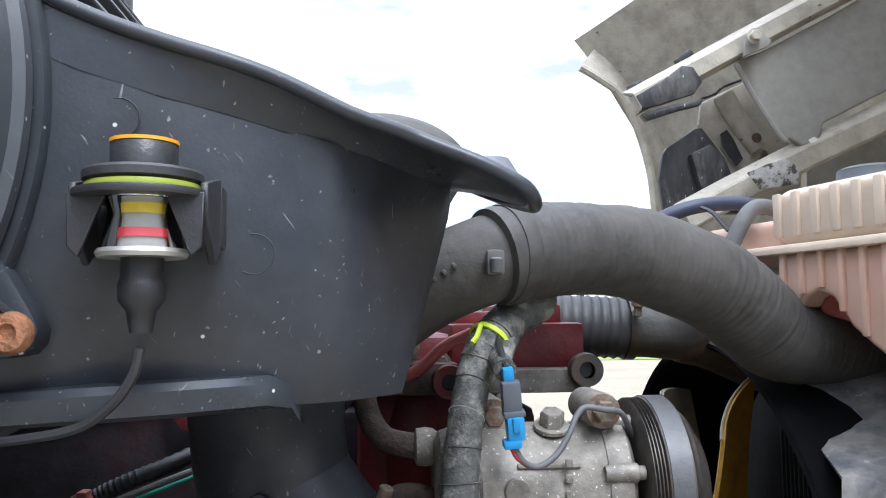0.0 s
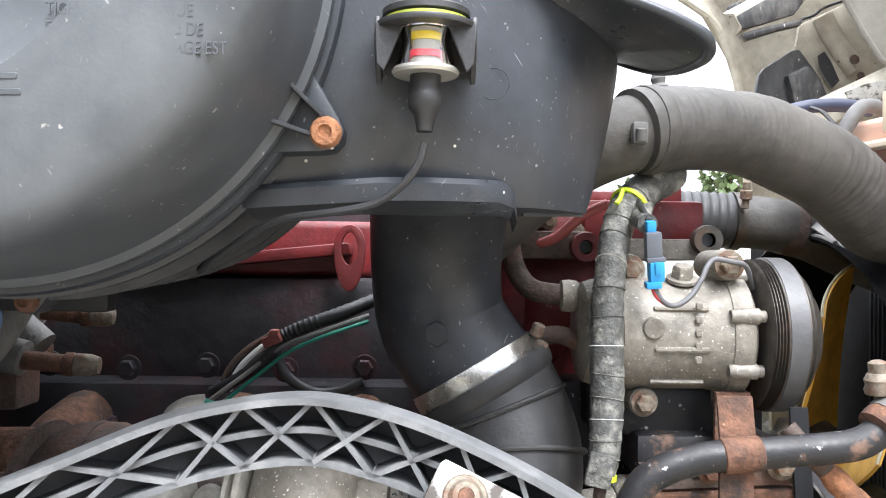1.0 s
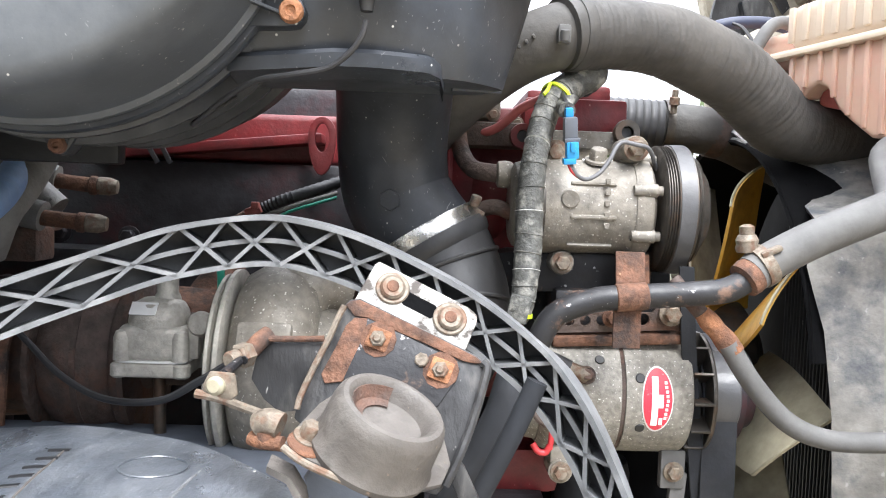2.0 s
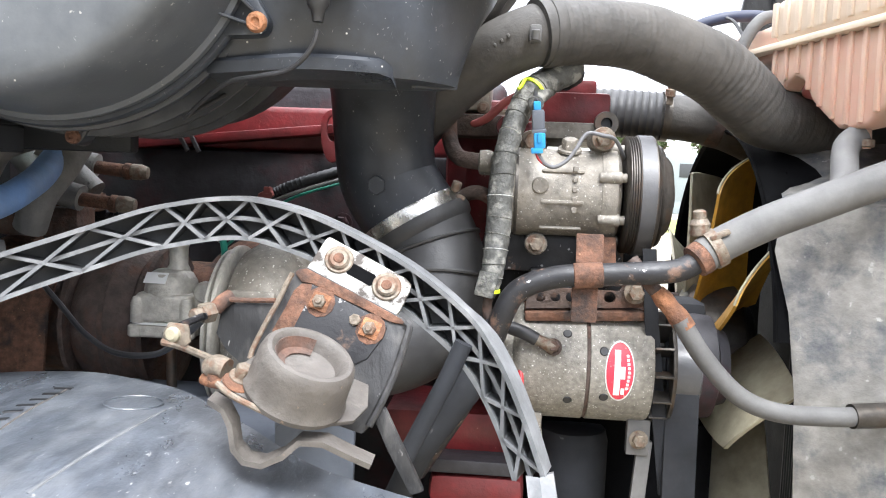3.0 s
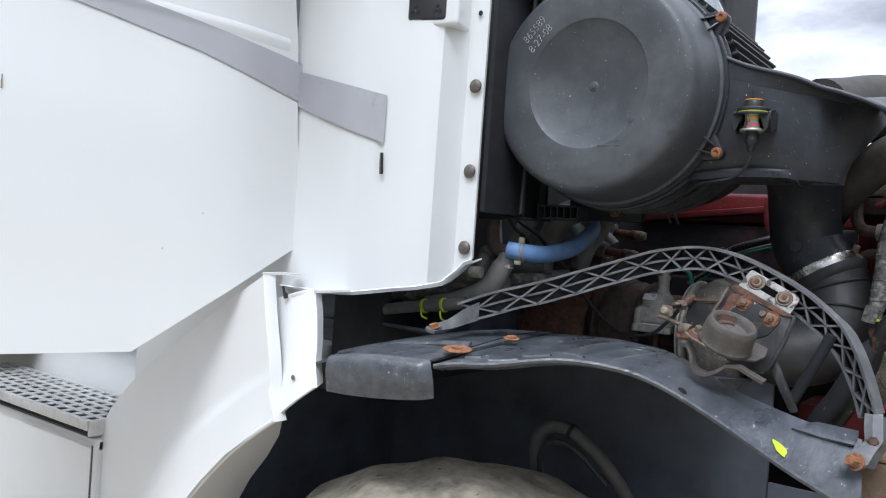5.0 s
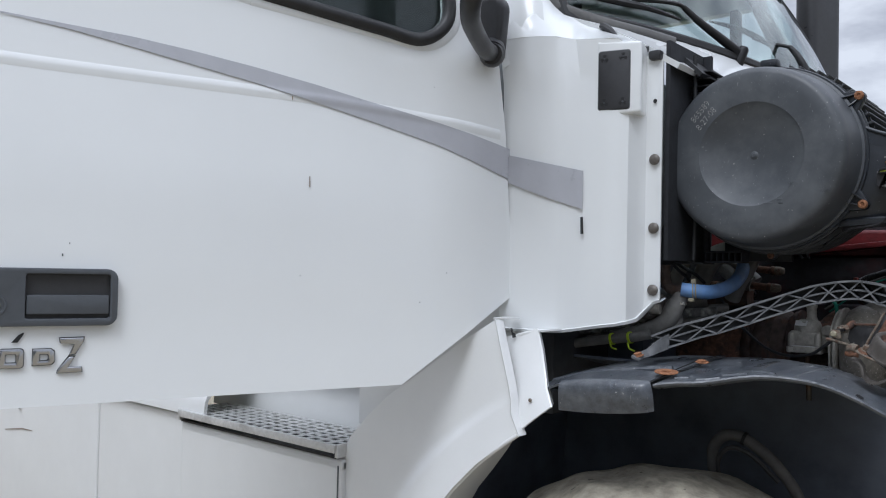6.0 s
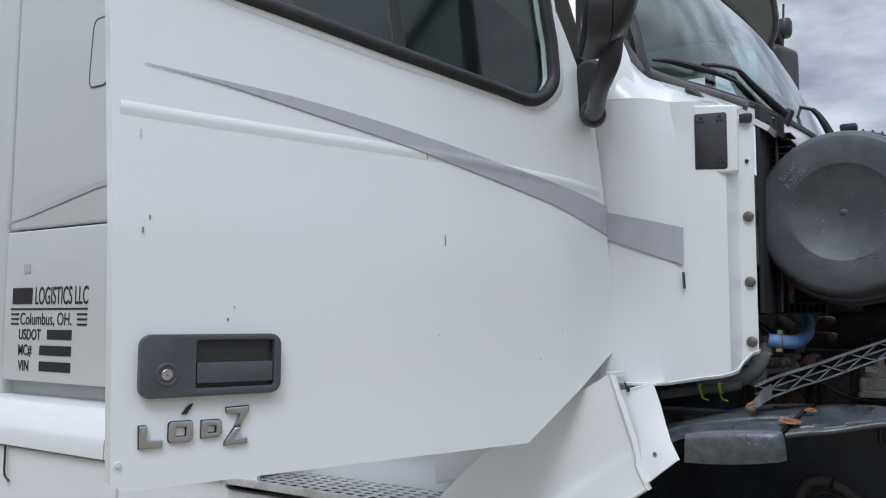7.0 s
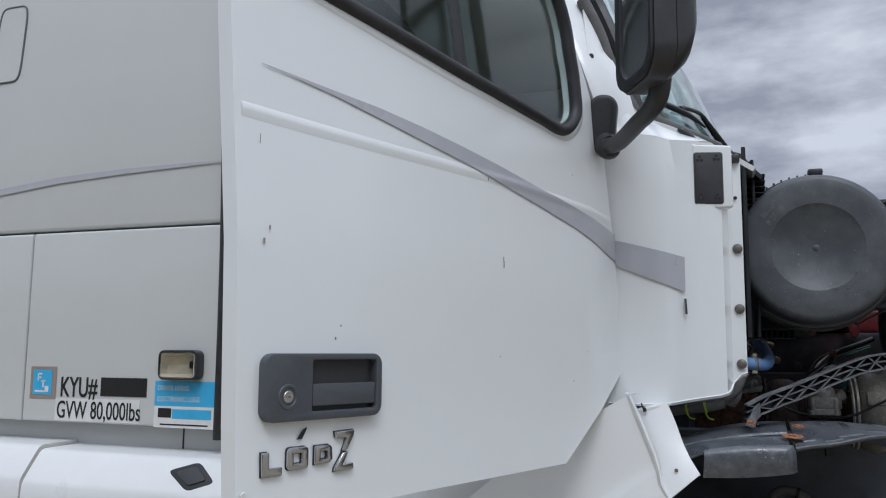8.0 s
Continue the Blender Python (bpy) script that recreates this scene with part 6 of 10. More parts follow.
# ---- engine bay: pipes and hoses ----
def build_charge_hose():
    t = thing("charge_air_hose", (0.2, 0.70, 1.58), "large dusty grey rubber charge air hose arching over", "hose")
    part("metal_pipe", tube([(-0.07, 0.765, 1.53, 0.036), (-0.04, 0.73, 1.565, 0.036), (0.0, 0.70, 1.602, 0.036), (0.045, 0.68, 1.634, 0.0365), (0.09, 0.67, 1.653, 0.037), (0.12, 0.672, 1.66, 0.037)], 0.036, 32, 6), M_HOSE, t, "dusty dark grey metal pipe")
    run = [np.array(q) for q in smooth_path([(0.094, 0.662, 1.655, 0.0400), (0.108, 0.668, 1.658, 0.0405), (0.156, 0.691, 1.664, 0.0405), (0.191, 0.708, 1.665, 0.040), (0.233, 0.728, 1.663, 0.042), (0.283, 0.752, 1.650, 0.044), (0.333, 0.777, 1.633, 0.045), (0.378, 0.798, 1.603, 0.045), (0.414, 0.816, 1.580, 0.0425), (0.488, 0.851, 1.572, 0.041), (0.60, 0.90, 1.565, 0.040)], 30)]
    dist = np.concatenate([[0], np.cumsum([np.linalg.norm(b[:3] - a[:3]) for a, b in zip(run, run[1:])])])
    rnd = random.Random(5)
    rings = []
    for d in np.arange(0, dist[-1], 0.0024):
        q = [float(np.interp(d, dist, [p[c] for p in run])) for c in range(4)]
        rings.append((q[0], q[1], q[2], q[3] + rnd.choice((0, 0, 0.0003, 0.0007))))
    part("rubber_hose", tube(rings, 0.043, 40, 1), M_HOSE, t)
    part("hose_clamp", lathe([(0.036, -0.007), (0.0415, -0.007), (0.0425, -0.004), (0.0425, 0.004), (0.0415, 0.007), (0.036, 0.007)], (0.108, 0.668, 1.658), (0.88, 0.42, 0.12), 40), M_HOSE, t, "dusty band clamp")
    part("clamp_screw", join(box((0.092, 0.628, 1.648), (0.014, 0.012, 0.020), w=0.003), disc(0.005, 0.012, (0.092, 0.623, 1.640), (0, -0.2, 1), 10)), M_HOSE2, t)
    part("valve_stem", lathe([(0, 0), (0.008, 0), (0.009, 0.006), (0.006, 0.009), (0.0075, 0.014), (0.005, 0.019), (0.006, 0.024), (0.003, 0.028), (0, 0.028)], (0.122, 0.672, 1.694), (-0.15, 0, 1), 14), M_HOSE2, t)
    # raised maker's marks as plain bars
    for k in range(5):
        part("cast_mark", box((0.006 + 0.0095 * k, 0.6650 - 0.0042 * k, 1.624 + 0.0068 * k), (0.0045, 0.003, 0.0065), Euler((0, radians(-36), 0)).to_matrix(), 0.001, 1), M_HOSE, t)
    for k in range(8):
        part("cast_mark", box((0.008 + 0.0075 * k, 0.6590 - 0.0033 * k, 1.610 + 0.0052 * k), (0.0038, 0.003, 0.005), Euler((0, radians(-36), 0)).to_matrix(), 0.001, 1), M_HOSE, t)
    u = thing("coolant_hose", (0.4, 0.97, 1.55), "dusty ribbed coolant hose behind the arching hose", "hose")
    part("hose", tube([(0.10, 0.98, 1.59, 0.036), (0.20, 0.96, 1.590, 0.037), (0.29, 0.95, 1.586, 0.037)], 0.037, 28, 24, rib=0.0020, every=3), M_BOOT, u)
    part("pipe", tube([(0.28, 0.95, 1.586, 0.035), (0.34, 0.95, 1.583, 0.036), (0.40, 0.955, 1.57, 0.036), (0.50, 0.97, 1.53, 0.036), (0.66, 0.99, 1.48, 0.036)], 0.036, 28, 8), M_HOSE, u)
    part("clamp", lathe([(0.036, -0.006), (0.0395, -0.006), (0.0395, 0.006), (0.036, 0.006)], (0.296, 0.95, 1.586), (1, 0, -0.05), 36), M_PULLEY, u, "dark spring clamp")
    part("clamp_bolt", join(disc(0.005, 0.035, (0.295, 0.905, 1.60), (0, -0.2, 1), 12), disc(0.008, 0.012, (0.295, 0.902, 1.612), (0, -0.2, 1), 12)), M_BOLT, u)
    part("rust_patch_band", lathe([(0.0355, -0.012), (0.0372, -0.01), (0.0372, 0.01), (0.0355, 0.012)], (0.375, 0.953, 1.577), (1, 0, -0.2), 32), M_RUST2, u)
    u.location += V(0.014, 0.05, 0.006)


def build_heater_tubes():
    t = thing("heater_tube", (0.17, 0.56, 1.30), "black steel tube with rust patches and rubber hose", "pipe")
    part("tube", tube([(-0.03, 0.66, 1.11), (0.02, 0.62, 1.20), (0.052, 0.585, 1.27), (0.066, 0.565, 1.32), (0.084, 0.56, 1.356), (0.122, 0.56, 1.373), (0.167, 0.56, 1.378), (0.223, 0.56, 1.383), (0.255, 0.562, 1.387), (0.275, 0.567, 1.396), (0.292, 0.572, 1.409)], 0.0128, 16, 7), M_CHIP, t)
    part("rust_sleeve", lathe([(0.0128, -0.016), (0.0142, -0.015), (0.0142, 0.015), (0.0128, 0.016)], (0.160, 0.56, 1.3775), (1, 0, 0.1), 20), M_RUST, t, "rusted wrap bracket")
    part("rust_strap", join(box((0.162, 0.575, 1.395), (0.030, 0.004, 0.055), Euler((radians(-15), 0, 0)).to_matrix(), 0.001), box((0.158, 0.565, 1.35), (0.028, 0.005, 0.05), None, 0.001)), M_RUST, t, "rusted strap")
    part("hose_bead", lathe([(0.012, -0.01), (0.0185, -0.008), (0.0195, 0), (0.0185, 0.008), (0.012, 0.01)], (0.281, 0.568, 1.4015), (0.75, 0.2, 0.55), 22), M_RUST, t)
    part("hose", tube([(0.284, 0.569, 1.404), (0.30, 0.573, 1.415), (0.348, 0.576, 1.441), (0.411, 0.58, 1.468), (0.50, 0.585, 1.505), (0.62, 0.59, 1.55)], 0.0195, 20, 7), M_HOSE2, t, "grey rubber hose")
    part("hose_clip", lathe([(0.019, -0.006), (0.0222, -0.006), (0.0222, 0.006), (0.019, 0.006)], (0.296, 0.572, 1.4125), (0.85, 0.06, 0.5), 28), M_BOLT, t, "dull steel clip")
    part("clip_bolt", lathe([(0, -0.004), (0.011, -0.004), (0.012, 0.0), (0.0105, 0.004), (0.0115, 0.008), (0.009, 0.013), (0.0075, 0.014), (0.0075, 0.022), (0.004, 0.024), (0, 0.024)], (0.280, 0.575, 1.430), (-0.1, -0.05, 1), 14), M_BOLT, t)
    part("clip_tab", box((0.297, 0.562, 1.428), (0.022, 0.020, 0.006), Euler((0, radians(-25), 0)).to_matrix(), 0.002), M_BOLT, t)
    u = thing("lower_hose", (0.33, 0.58, 1.22), "grey rubber hose on a rusted pipe end", "hose")
    part("pipe_end", tube([(0.205, 0.60, 1.39), (0.222, 0.59, 1.368), (0.250, 0.582, 1.338), (0.262, 0.58, 1.325)], 0.0080, 14), M_RUST2, u)
    part("rust_collar", tube([(0.232, 0.586, 1.358, 0.0085), (0.240, 0.585, 1.349, 0.0108), (0.248, 0.583, 1.340, 0.0100), (0.256, 0.582, 1.331, 0.0116), (0.266, 0.58, 1.318, 0.0112)], 0.014, 16), M_ORANGE, u, "orange rusted collar")
    part("hose", tube([(0.258, 0.58, 1.328), (0.287, 0.58, 1.286), (0.326, 0.58, 1.247), (0.37, 0.58, 1.2305), (0.43, 0.58, 1.2295), (0.455, 0.585, 1.23)], 0.0108, 18, 8), M_HOSE2, u)
    part("hose_end", tube([(0.45, 0.585, 1.23), (0.53, 0.60, 1.235), (0.62, 0.62, 1.25)], 0.014, 16), M_PULLEY, u)
    u.location += V(0.006, -0.008, 0.004)
    g = thing("refrigerant_pipe", (0.0, 0.72, 1.50), "dull brown metal pipe bending into the compressor", "pipe")
    part("pipe", tube([(-0.02, 0.80, 1.66), (-0.016, 0.765, 1.60), (-0.013, 0.745, 1.55), (-0.008, 0.725, 1.523), (0.004, 0.705, 1.506), (0.024, 0.69, 1.501), (0.055, 0.685, 1.499)], 0.0105, 16, 7), M_RUST2, g)
    part("fitting", lathe([(0.010, -0.01), (0.015, -0.008), (0.016, 0.0), (0.015, 0.006), (0.012, 0.01)], (0.040, 0.687, 1.4995), X, 18), M_ALU, g)
    part("second_pipe", tube([(0.05, 0.68, 1.455), (0.03, 0.685, 1.462), (0.012, 0.70, 1.455), (-0.005, 0.73, 1.43), (-0.01, 0.76, 1.39)], 0.009, 14), M_RUST2, g)
    r = thing("red_hose", (0.03, 0.75, 1.56), "thin red hose over the engine block", "hose")
    part("hose", tube([(-0.03, 0.80, 1.565), (0.01, 0.76, 1.552), (0.035, 0.745, 1.558), (0.06, 0.735, 1.580), (0.085, 0.73, 1.592)], 0.0055, 12), mat("dull_red_hose", (0.36, 0.09, 0.085), 0.6), r)


# ---- engine bay: compressor and alternator ----
def build_compressor():
    y, z = 0.685, 1.46
    t = thing("ac_compressor", (0.14, y, 1.40), "grimy cast aluminium air conditioning compressor with belt pulley", "compressor")

    def turn(prof, seg=48):
        return lathe([(r, x) for x, r in prof], (0, y, z), X, seg)
    part("body", turn([(0.08, 0), (0.08, 0.054), (0.095, 0.0545), (0.10, 0.053), (0.165, 0.0525), (0.178, 0.056), (0.178, 0)]), M_ALU, t)
    part("rear_head", turn([(0.046, 0), (0.046, 0.040), (0.050, 0.047), (0.060, 0.0505), (0.0765, 0.0515), (0.0765, 0)]), M_ALU, t)
    part("gasket", turn([(0.0767, 0.0), (0.0767, 0.0535), (0.0800, 0.0535), (0.08, 0)]), M_PULLEY, t)
    part("front_head", turn([(0.178, 0), (0.178, 0.0575), (0.183, 0.059), (0.196, 0.058), (0.201, 0.05), (0.204, 0.03), (0.204, 0)]), M_ALU, t)
    for k in range(7):
        a = radians(20 + k * 360 / 7)
        d = V(0, -math.cos(a), math.sin(a))
        c = V(0, y, z) + d * 0.057
        part("casing_lug", lathe([(0.0055, 0.174), (0.0075, 0.180), (0.0075, 0.199), (0.0055, 0.200), (0.0055, 0.205), (0, 0.205)], (0, c.y, c.z), X, 14), M_ALU, t)
    for k in range(3):
        a = radians(k * 40 - 52)
        d = V(0, -math.cos(a), math.sin(a))
        c = V(0.132, y, z) + d * 0.0530
        part("casing_rib", box(c, (0.050, 0.006, 0.005), Euler((-a, 0, 0)).to_matrix(), 0.003), M_ALU, t)
    part("cast_boss", disc(0.010, 0.005, (0.106, y - 0.051, z + 0.008), -Y, 20), M_ALU, t)
    for k in range(5):
        part("cast_mark", box((0.146, y - 0.0535, z + 0.028 - k * 0.012), (0.006, 0.003, 0.007), None, 0.001, 1), M_ALU, t)
    # mounting ears, top and bottom
    for px, pz, ey in ((0.094, 1.520, 0.026), (0.178, 1.525, 0.0)):
        ear = part("mounting_ear", lathe([(0, -0.03), (0.0135, -0.03), (0.0145, -0.026), (0.0145, 0.028), (0.0135, 0.032), (0, 0.032)], (px, y - 0.005 + ey, pz), -Y, 22), M_ALU, t)
        part("ear_bolt", hexbolt((px, y - 0.037 + ey, pz), -Y, 0.0095, 0.008), M_BOLT, ear)
        part("ear_web", box((px, y, pz - 0.018), (0.02, 0.04, 0.03), None, 0.006), M_ALU, ear)
    for px in (0.105, 0.189):
        ear = part("mounting_ear", lathe([(0, -0.03), (0.013, -0.03), (0.014, 0.015), (0.013, 0.018), (0, 0.018)], (px, y - 0.005, 1.397), -Y, 22), M_RUST2 if px > 0.15 else M_ALU, t)
        part("ear_bolt", hexbolt((px, y - 0.023, 1.397), -Y, 0.0085, 0.008), M_BOLT, ear)
        part("ear_web", box((px, y, 1.412), (0.02, 0.03, 0.03), None, 0.006), M_ALU, ear)
    part("top_plug", hexbolt((0.140, y - 0.02, 1.510), (0, -0.4, 1), 0.010, 0.012), M_ALU, t)
    # pulley with grooves, then the clutch plate
    prof = [(0.206, 0.03), (0.206, 0.068), (0.2085, 0.0715)]
    for k in range(4):
        x = 0.2085 + k * 0.0028
        prof += [(x, 0.0715), (x + 0.0008, 0.0685), (x + 0.0018, 0.0685), (x + 0.0026, 0.0715)]
    prof += [(0.2205, 0.0722), (0.2395, 0.0722), (0.2405, 0.071), (0.2425, 0.067), (0.2445, 0.064), (0.2445, 0.02)]
    pulley = part("pulley", turn(prof, 64), M_PULLEY, t, "dark grooved belt pulley")
    part("polished_band", turn([(0.2208, 0.0722), (0.2211, 0.0730), (0.2380, 0.0730), (0.2383, 0.0722)], 64), M_BELT, pulley, "smooth grey worn belt face")
    part("clutch_plate", turn([(0.245, 0), (0.245, 0.060), (0.248, 0.062), (0.251, 0.060), (0.252, 0.050), (0.258, 0.048), (0.262, 0.043), (0.262, 0.02), (0.268, 0.018), (0.268, 0)], 40), M_PULLEY, t, "rust-brown clutch plate")
    part("bracket", box((0.14, 0.74, 1.385), (0.15, 0.10, 0.05), None, 0.006), M_CHIP, t)
    part("rusted_leg", prism([(0.166, 1.41), (0.198, 1.41), (0.200, 1.375), (0.212, 1.352), (0.165, 1.352)], (0, 0.645, 0), X, Z, -0.006, 0.0015), M_RUST, t, "rusted steel leg")
    t.location += V(0, -0.006, 0.006)
    belt = thing("drive_belt", (0.23, y, 1.30), "smooth grey drive belt running down from the pulley", "belt")
    part("belt_run", sheet([[V(0.228, y - 0.055, 1.405), V(0.244, y - 0.055, 1.405)], [V(0.236, y - 0.05, 1.32), V(0.252, y - 0.05, 1.32)], [V(0.27, y - 0.02, 1.10), V(0.286, y - 0.02, 1.10)]], 0.004), M_DARK, belt)
    # electrical lead
    c = thing("clutch_connector", (0.10, 0.61, 1.53), "grey and blue plug with a looping wire", "connector")
    m = Euler((radians(10), radians(-5), 0)).to_matrix()
    part("blue_socket", box((0.0970, 0.606, 1.5635), (0.0085, 0.010, 0.010), m, 0.002), M_BLUE, c)
    part("grey_shell", box((0.0992, 0.605, 1.5465), (0.0145, 0.012, 0.025), m, 0.003), M_GREYPL, c)
    part("shell_collar", box((0.1006, 0.604, 1.5350), (0.0160, 0.013, 0.004), m, 0.001), M_GREYPL, c)
    part("blue_plug", box((0.1016, 0.604, 1.5245), (0.0132, 0.0125, 0.018), m, 0.0025), M_BLUE, c)
    part("plug_latch", box((0.1016, 0.5975, 1.5270), (0.0055, 0.004, 0.011), m, 0.001), M_BLUE, c)
    part("lower_block", box((0.0992, 0.604, 1.5130), (0.0135, 0.011, 0.006), m, 0.0015), M_BLUE, c)
    part("red_lead", tube([(0.098, 0.604, 1.511), (0.102, 0.604, 1.503), (0.109, 0.605, 1.497)], 0.0016, 8), M_REDWIRE, c)
    part("grey_lead", tube([(0.100, 0.604, 1.511), (0.108, 0.605, 1.499), (0.1196, 0.608, 1.495), (0.134, 0.612, 1.503), (0.145, 0.616, 1.518), (0.151, 0.62, 1.529), (0.159, 0.623, 1.536), (0.174, 0.625, 1.534), (0.190, 0.632, 1.530), (0.205, 0.655, 1.51)], 0.0024, 10, 7), M_GREYWIRE, c)
    part("upper_lead", tube([(0.0965, 0.608, 1.568), (0.095, 0.625, 1.580), (0.098, 0.66, 1.592)], 0.0026, 8), M_WIRE, c)


def build_alternator():
    y, z = 0.705, 1.25
    t = thing("alternator", (0.18, y, 1.18), "pitted aluminium alternator with red oval label", "alternator")

    def turn(prof, seg=56):
        return lathe([(r, x) for x, r in prof], (0, y, z), X, seg)
    part("rear_cap", turn([(0.045, 0), (0.045, 0.042), (0.052, 0.055), (0.0815, 0.060), (0.0815, 0)]), M_ALU2, t, "grimy alloy end cap")
    part("rear_shell", turn([(0.082, 0), (0.082, 0.062), (0.088, 0.069), (0.092, 0.0705), (0.168, 0.0705), (0.1685, 0.067), (0.1685, 0)]), M_ALU2, t)
    part("seam_ring", turn([(0.1685, 0.0), (0.1685, 0.0690), (0.1725, 0.0690), (0.1725, 0)]), M_RUST2, t)
    part("front_shell", turn([(0.1725, 0), (0.1725, 0.067), (0.173, 0.0705), (0.243, 0.0705), (0.2475, 0.067), (0.2475, 0)]), M_ALU2, t)
    for px, ang in ((0.145, 38), (0.148, -30), (0.188, 22), (0.190, -24)):
        a = radians(ang)
        part("vent_hole", disc(0.0055, 0.002, (px, y - math.cos(a) * 0.0695, z + math.sin(a) * 0.0695), (0, -math.cos(a), math.sin(a)), 16), M_BLACKINK, t)
    for k in range(13):
        a = radians(k * 360 / 13)
        part("cooling_fin", box(V(0.259, y - math.cos(a) * 0.055, z + math.sin(a) * 0.055), (0.022, 0.03, 0.003), Euler((-a, 0, 0)).to_matrix(), 0.0005, 1), M_PULLEY, t)
    part("fan_plate", turn([(0.269, 0), (0.269, 0.068), (0.2715, 0.069), (0.2735, 0.068), (0.2735, 0)]), M_PULLEY, t)
    part("fan_hub", turn([(0.2475, 0), (0.2475, 0.035), (0.27, 0.035), (0.27, 0)]), M_BLACK, t)
    part("pulley", turn([(0.274, 0.0), (0.274, 0.046), (0.276, 0.048), (0.306, 0.048), (0.308, 0.046), (0.308, 0)]), M_BELT, t, "belt-wrapped grey pulley")
    lb = []
    for k in range(32):
        a = 2 * math.pi * k / 32
        lb.append((0.017 * math.cos(a), 0.037 * math.sin(a)))

    def wrap(u, v, lift):
        b = v / 0.0705 + 0.06
        r = 0.0705 + lift
        return V(0.2065 + u, y - math.cos(b) * r, z + math.sin(b) * r)
    for nm, scl, lift, m in (("label_border", 1.0, 0.0010, M_LABEL), ("label_face", 0.93, 0.0016, M_REDLABEL)):
        bm = bmesh.new()
        mid = bm.verts.new(wrap(0, 0, lift))
        rings = []
        for q in (0.35, 0.7, 1.0):
            rings.append([bm.verts.new(wrap(u * scl * q, v * scl * q, lift)) for u, v in lb])
        for i in range(32):
            bm.faces.new((mid, rings[0][i], rings[0][(i + 1) % 32]))
            for a, b in zip(rings, rings[1:]):
                bm.faces.new((a[i], b[i], b[(i + 1) % 32], a[(i + 1) % 32]))
        bmesh.ops.recalc_face_normals(bm, faces=bm.faces)
        part(nm, bm, m, t, "red oval maker's label" if nm == "label_face" else "")
    def patch(u0, u1, v0, v1):
        return sheet([[wrap(u, v, 0.0022) for v in np.linspace(v0, v1, 6)] for u in (u0, u1)], 0.0003)
    part("label_print", join(patch(-0.0065, 0.0005, -0.028, 0.025), patch(0.0005, 0.006, -0.008, 0.006), patch(0.002, 0.006, -0.027, -0.019)), M_LABEL, t)
    for k in range(9):
        part("print_bar", patch(0.0095 - 0.0006 * abs(k - 4), 0.0125 - 0.0006 * abs(k - 4), 0.020 - 0.0047 * k - 0.003, 0.020 - 0.0047 * k), M_LABEL, t)
    # lug with cable
    part("terminal_bolt", hexbolt((0.128, y - 0.070, 1.279), (0, -1, 0.35), 0.007, 0.008), M_RUST2, t)
    part("terminal_lug", tube([(0.128, y - 0.072, 1.279, 0.009), (0.115, y - 0.074, 1.285, 0.007), (0.105, y - 0.075, 1.290, 0.006)], 0.007, 10), M_BOLT, t)
    part("ground_cable", tube([(0.108, y - 0.075, 1.288), (0.09, y - 0.074, 1.296), (0.06, y - 0.06, 1.302), (0.02, y, 1.30)], 0.008, 12), M_WIRE, t)
    part("red_cable", tube([(0.0915, 0.632, 1.198), (0.0925, 0.631, 1.212), (0.0925, 0.632, 1.235), (0.0900, 0.640, 1.252)], 0.0032, 10), M_REDWIRE, t, "red power cable")
    part("red_boot", tube([(0.073, 0.634, 1.203), (0.079, 0.632, 1.195), (0.087, 0.632, 1.194), (0.0915, 0.632, 1.202)], 0.0036, 10), M_REDWIRE, t)
    part("brown_lead", tube([(0.065, 0.615, 1.25), (0.075, 0.612, 1.235), (0.09, 0.618, 1.225)], 0.003, 8), M_RUST2, t)
    for px in (0.108,):
        ear = part("lower_ear", lathe([(0, -0.02), (0.013, -0.02), (0.0135, 0.02), (0, 0.02)], (px, y - 0.03, 1.166), -Y, 20), M_ALU, t)
        part("ear_bolt", hexbolt((px, y - 0.05, 1.166), -Y, 0.008, 0.008), M_BOLT, ear)
        part("ear_web", box((px, y - 0.03, 1.182), (0.024, 0.036, 0.024), None, 0.005), M_ALU, ear)
    t.location += V(0.002, -0.018, 0.006)
    b = thing("alternator_bracket", (0.155, 0.62, 1.32), "rusted slotted steel bracket above the alternator", "bracket")
    part("slotted_plate", prism([(0.086, 1.326), (0.229, 1.334), (0.231, 1.362), (0.205, 1.367), (0.195, 1.352), (0.10, 1.352), (0.088, 1.350)], (0, 0.602, 0), X, Z, -0.006, 0, holes=((0.103, 1.340, 0.006), (0.121, 1.341, 0.006), (0.139, 1.342, 0.006), (0.185, 1.344, 0.007))), M_RUST2, b)
    part("folded_foot", box((0.158, 0.625, 1.3235), (0.146, 0.055, 0.012), Euler((radians(8), radians(-3), 0)).to_matrix(), 0.004), M_RUST, b)
    part("dark_backing", box((0.155, 0.66, 1.352), (0.13, 0.08, 0.04), None, 0.004), M_CHIP, b)
    part("bracket_bolt", hexbolt((0.214, 0.598, 1.352), -Y, 0.0095, 0.009), M_BOLT, b)
    part("clamp_bolt", hexbolt((0.150, 0.60, 1.346), -Y, 0.008, 0.009), M_RUST, b)
    b.location += V(0.010, 0.038, 0)
    st = thing("stay_bar", (0.22, 0.63, 1.10), "grey steel stay bar below the alternator", "bracket")
    part("bar", box((0.2385, 0.640, 1.105), (0.018, 0.010, 0.15), Euler((0, radians(4), 0)).to_matrix(), 0.002), M_HOSE2, st)
    part("bar_head", box((0.2345, 0.638, 1.185), (0.028, 0.014, 0.045), None, 0.003), M_HOSE2, st)
    part("bolt", hexbolt((0.2345, 0.630, 1.183), -Y, 0.008, 0.007), M_BOLT, st)
    st.location += V(0.0055, 0.020, -0.012)
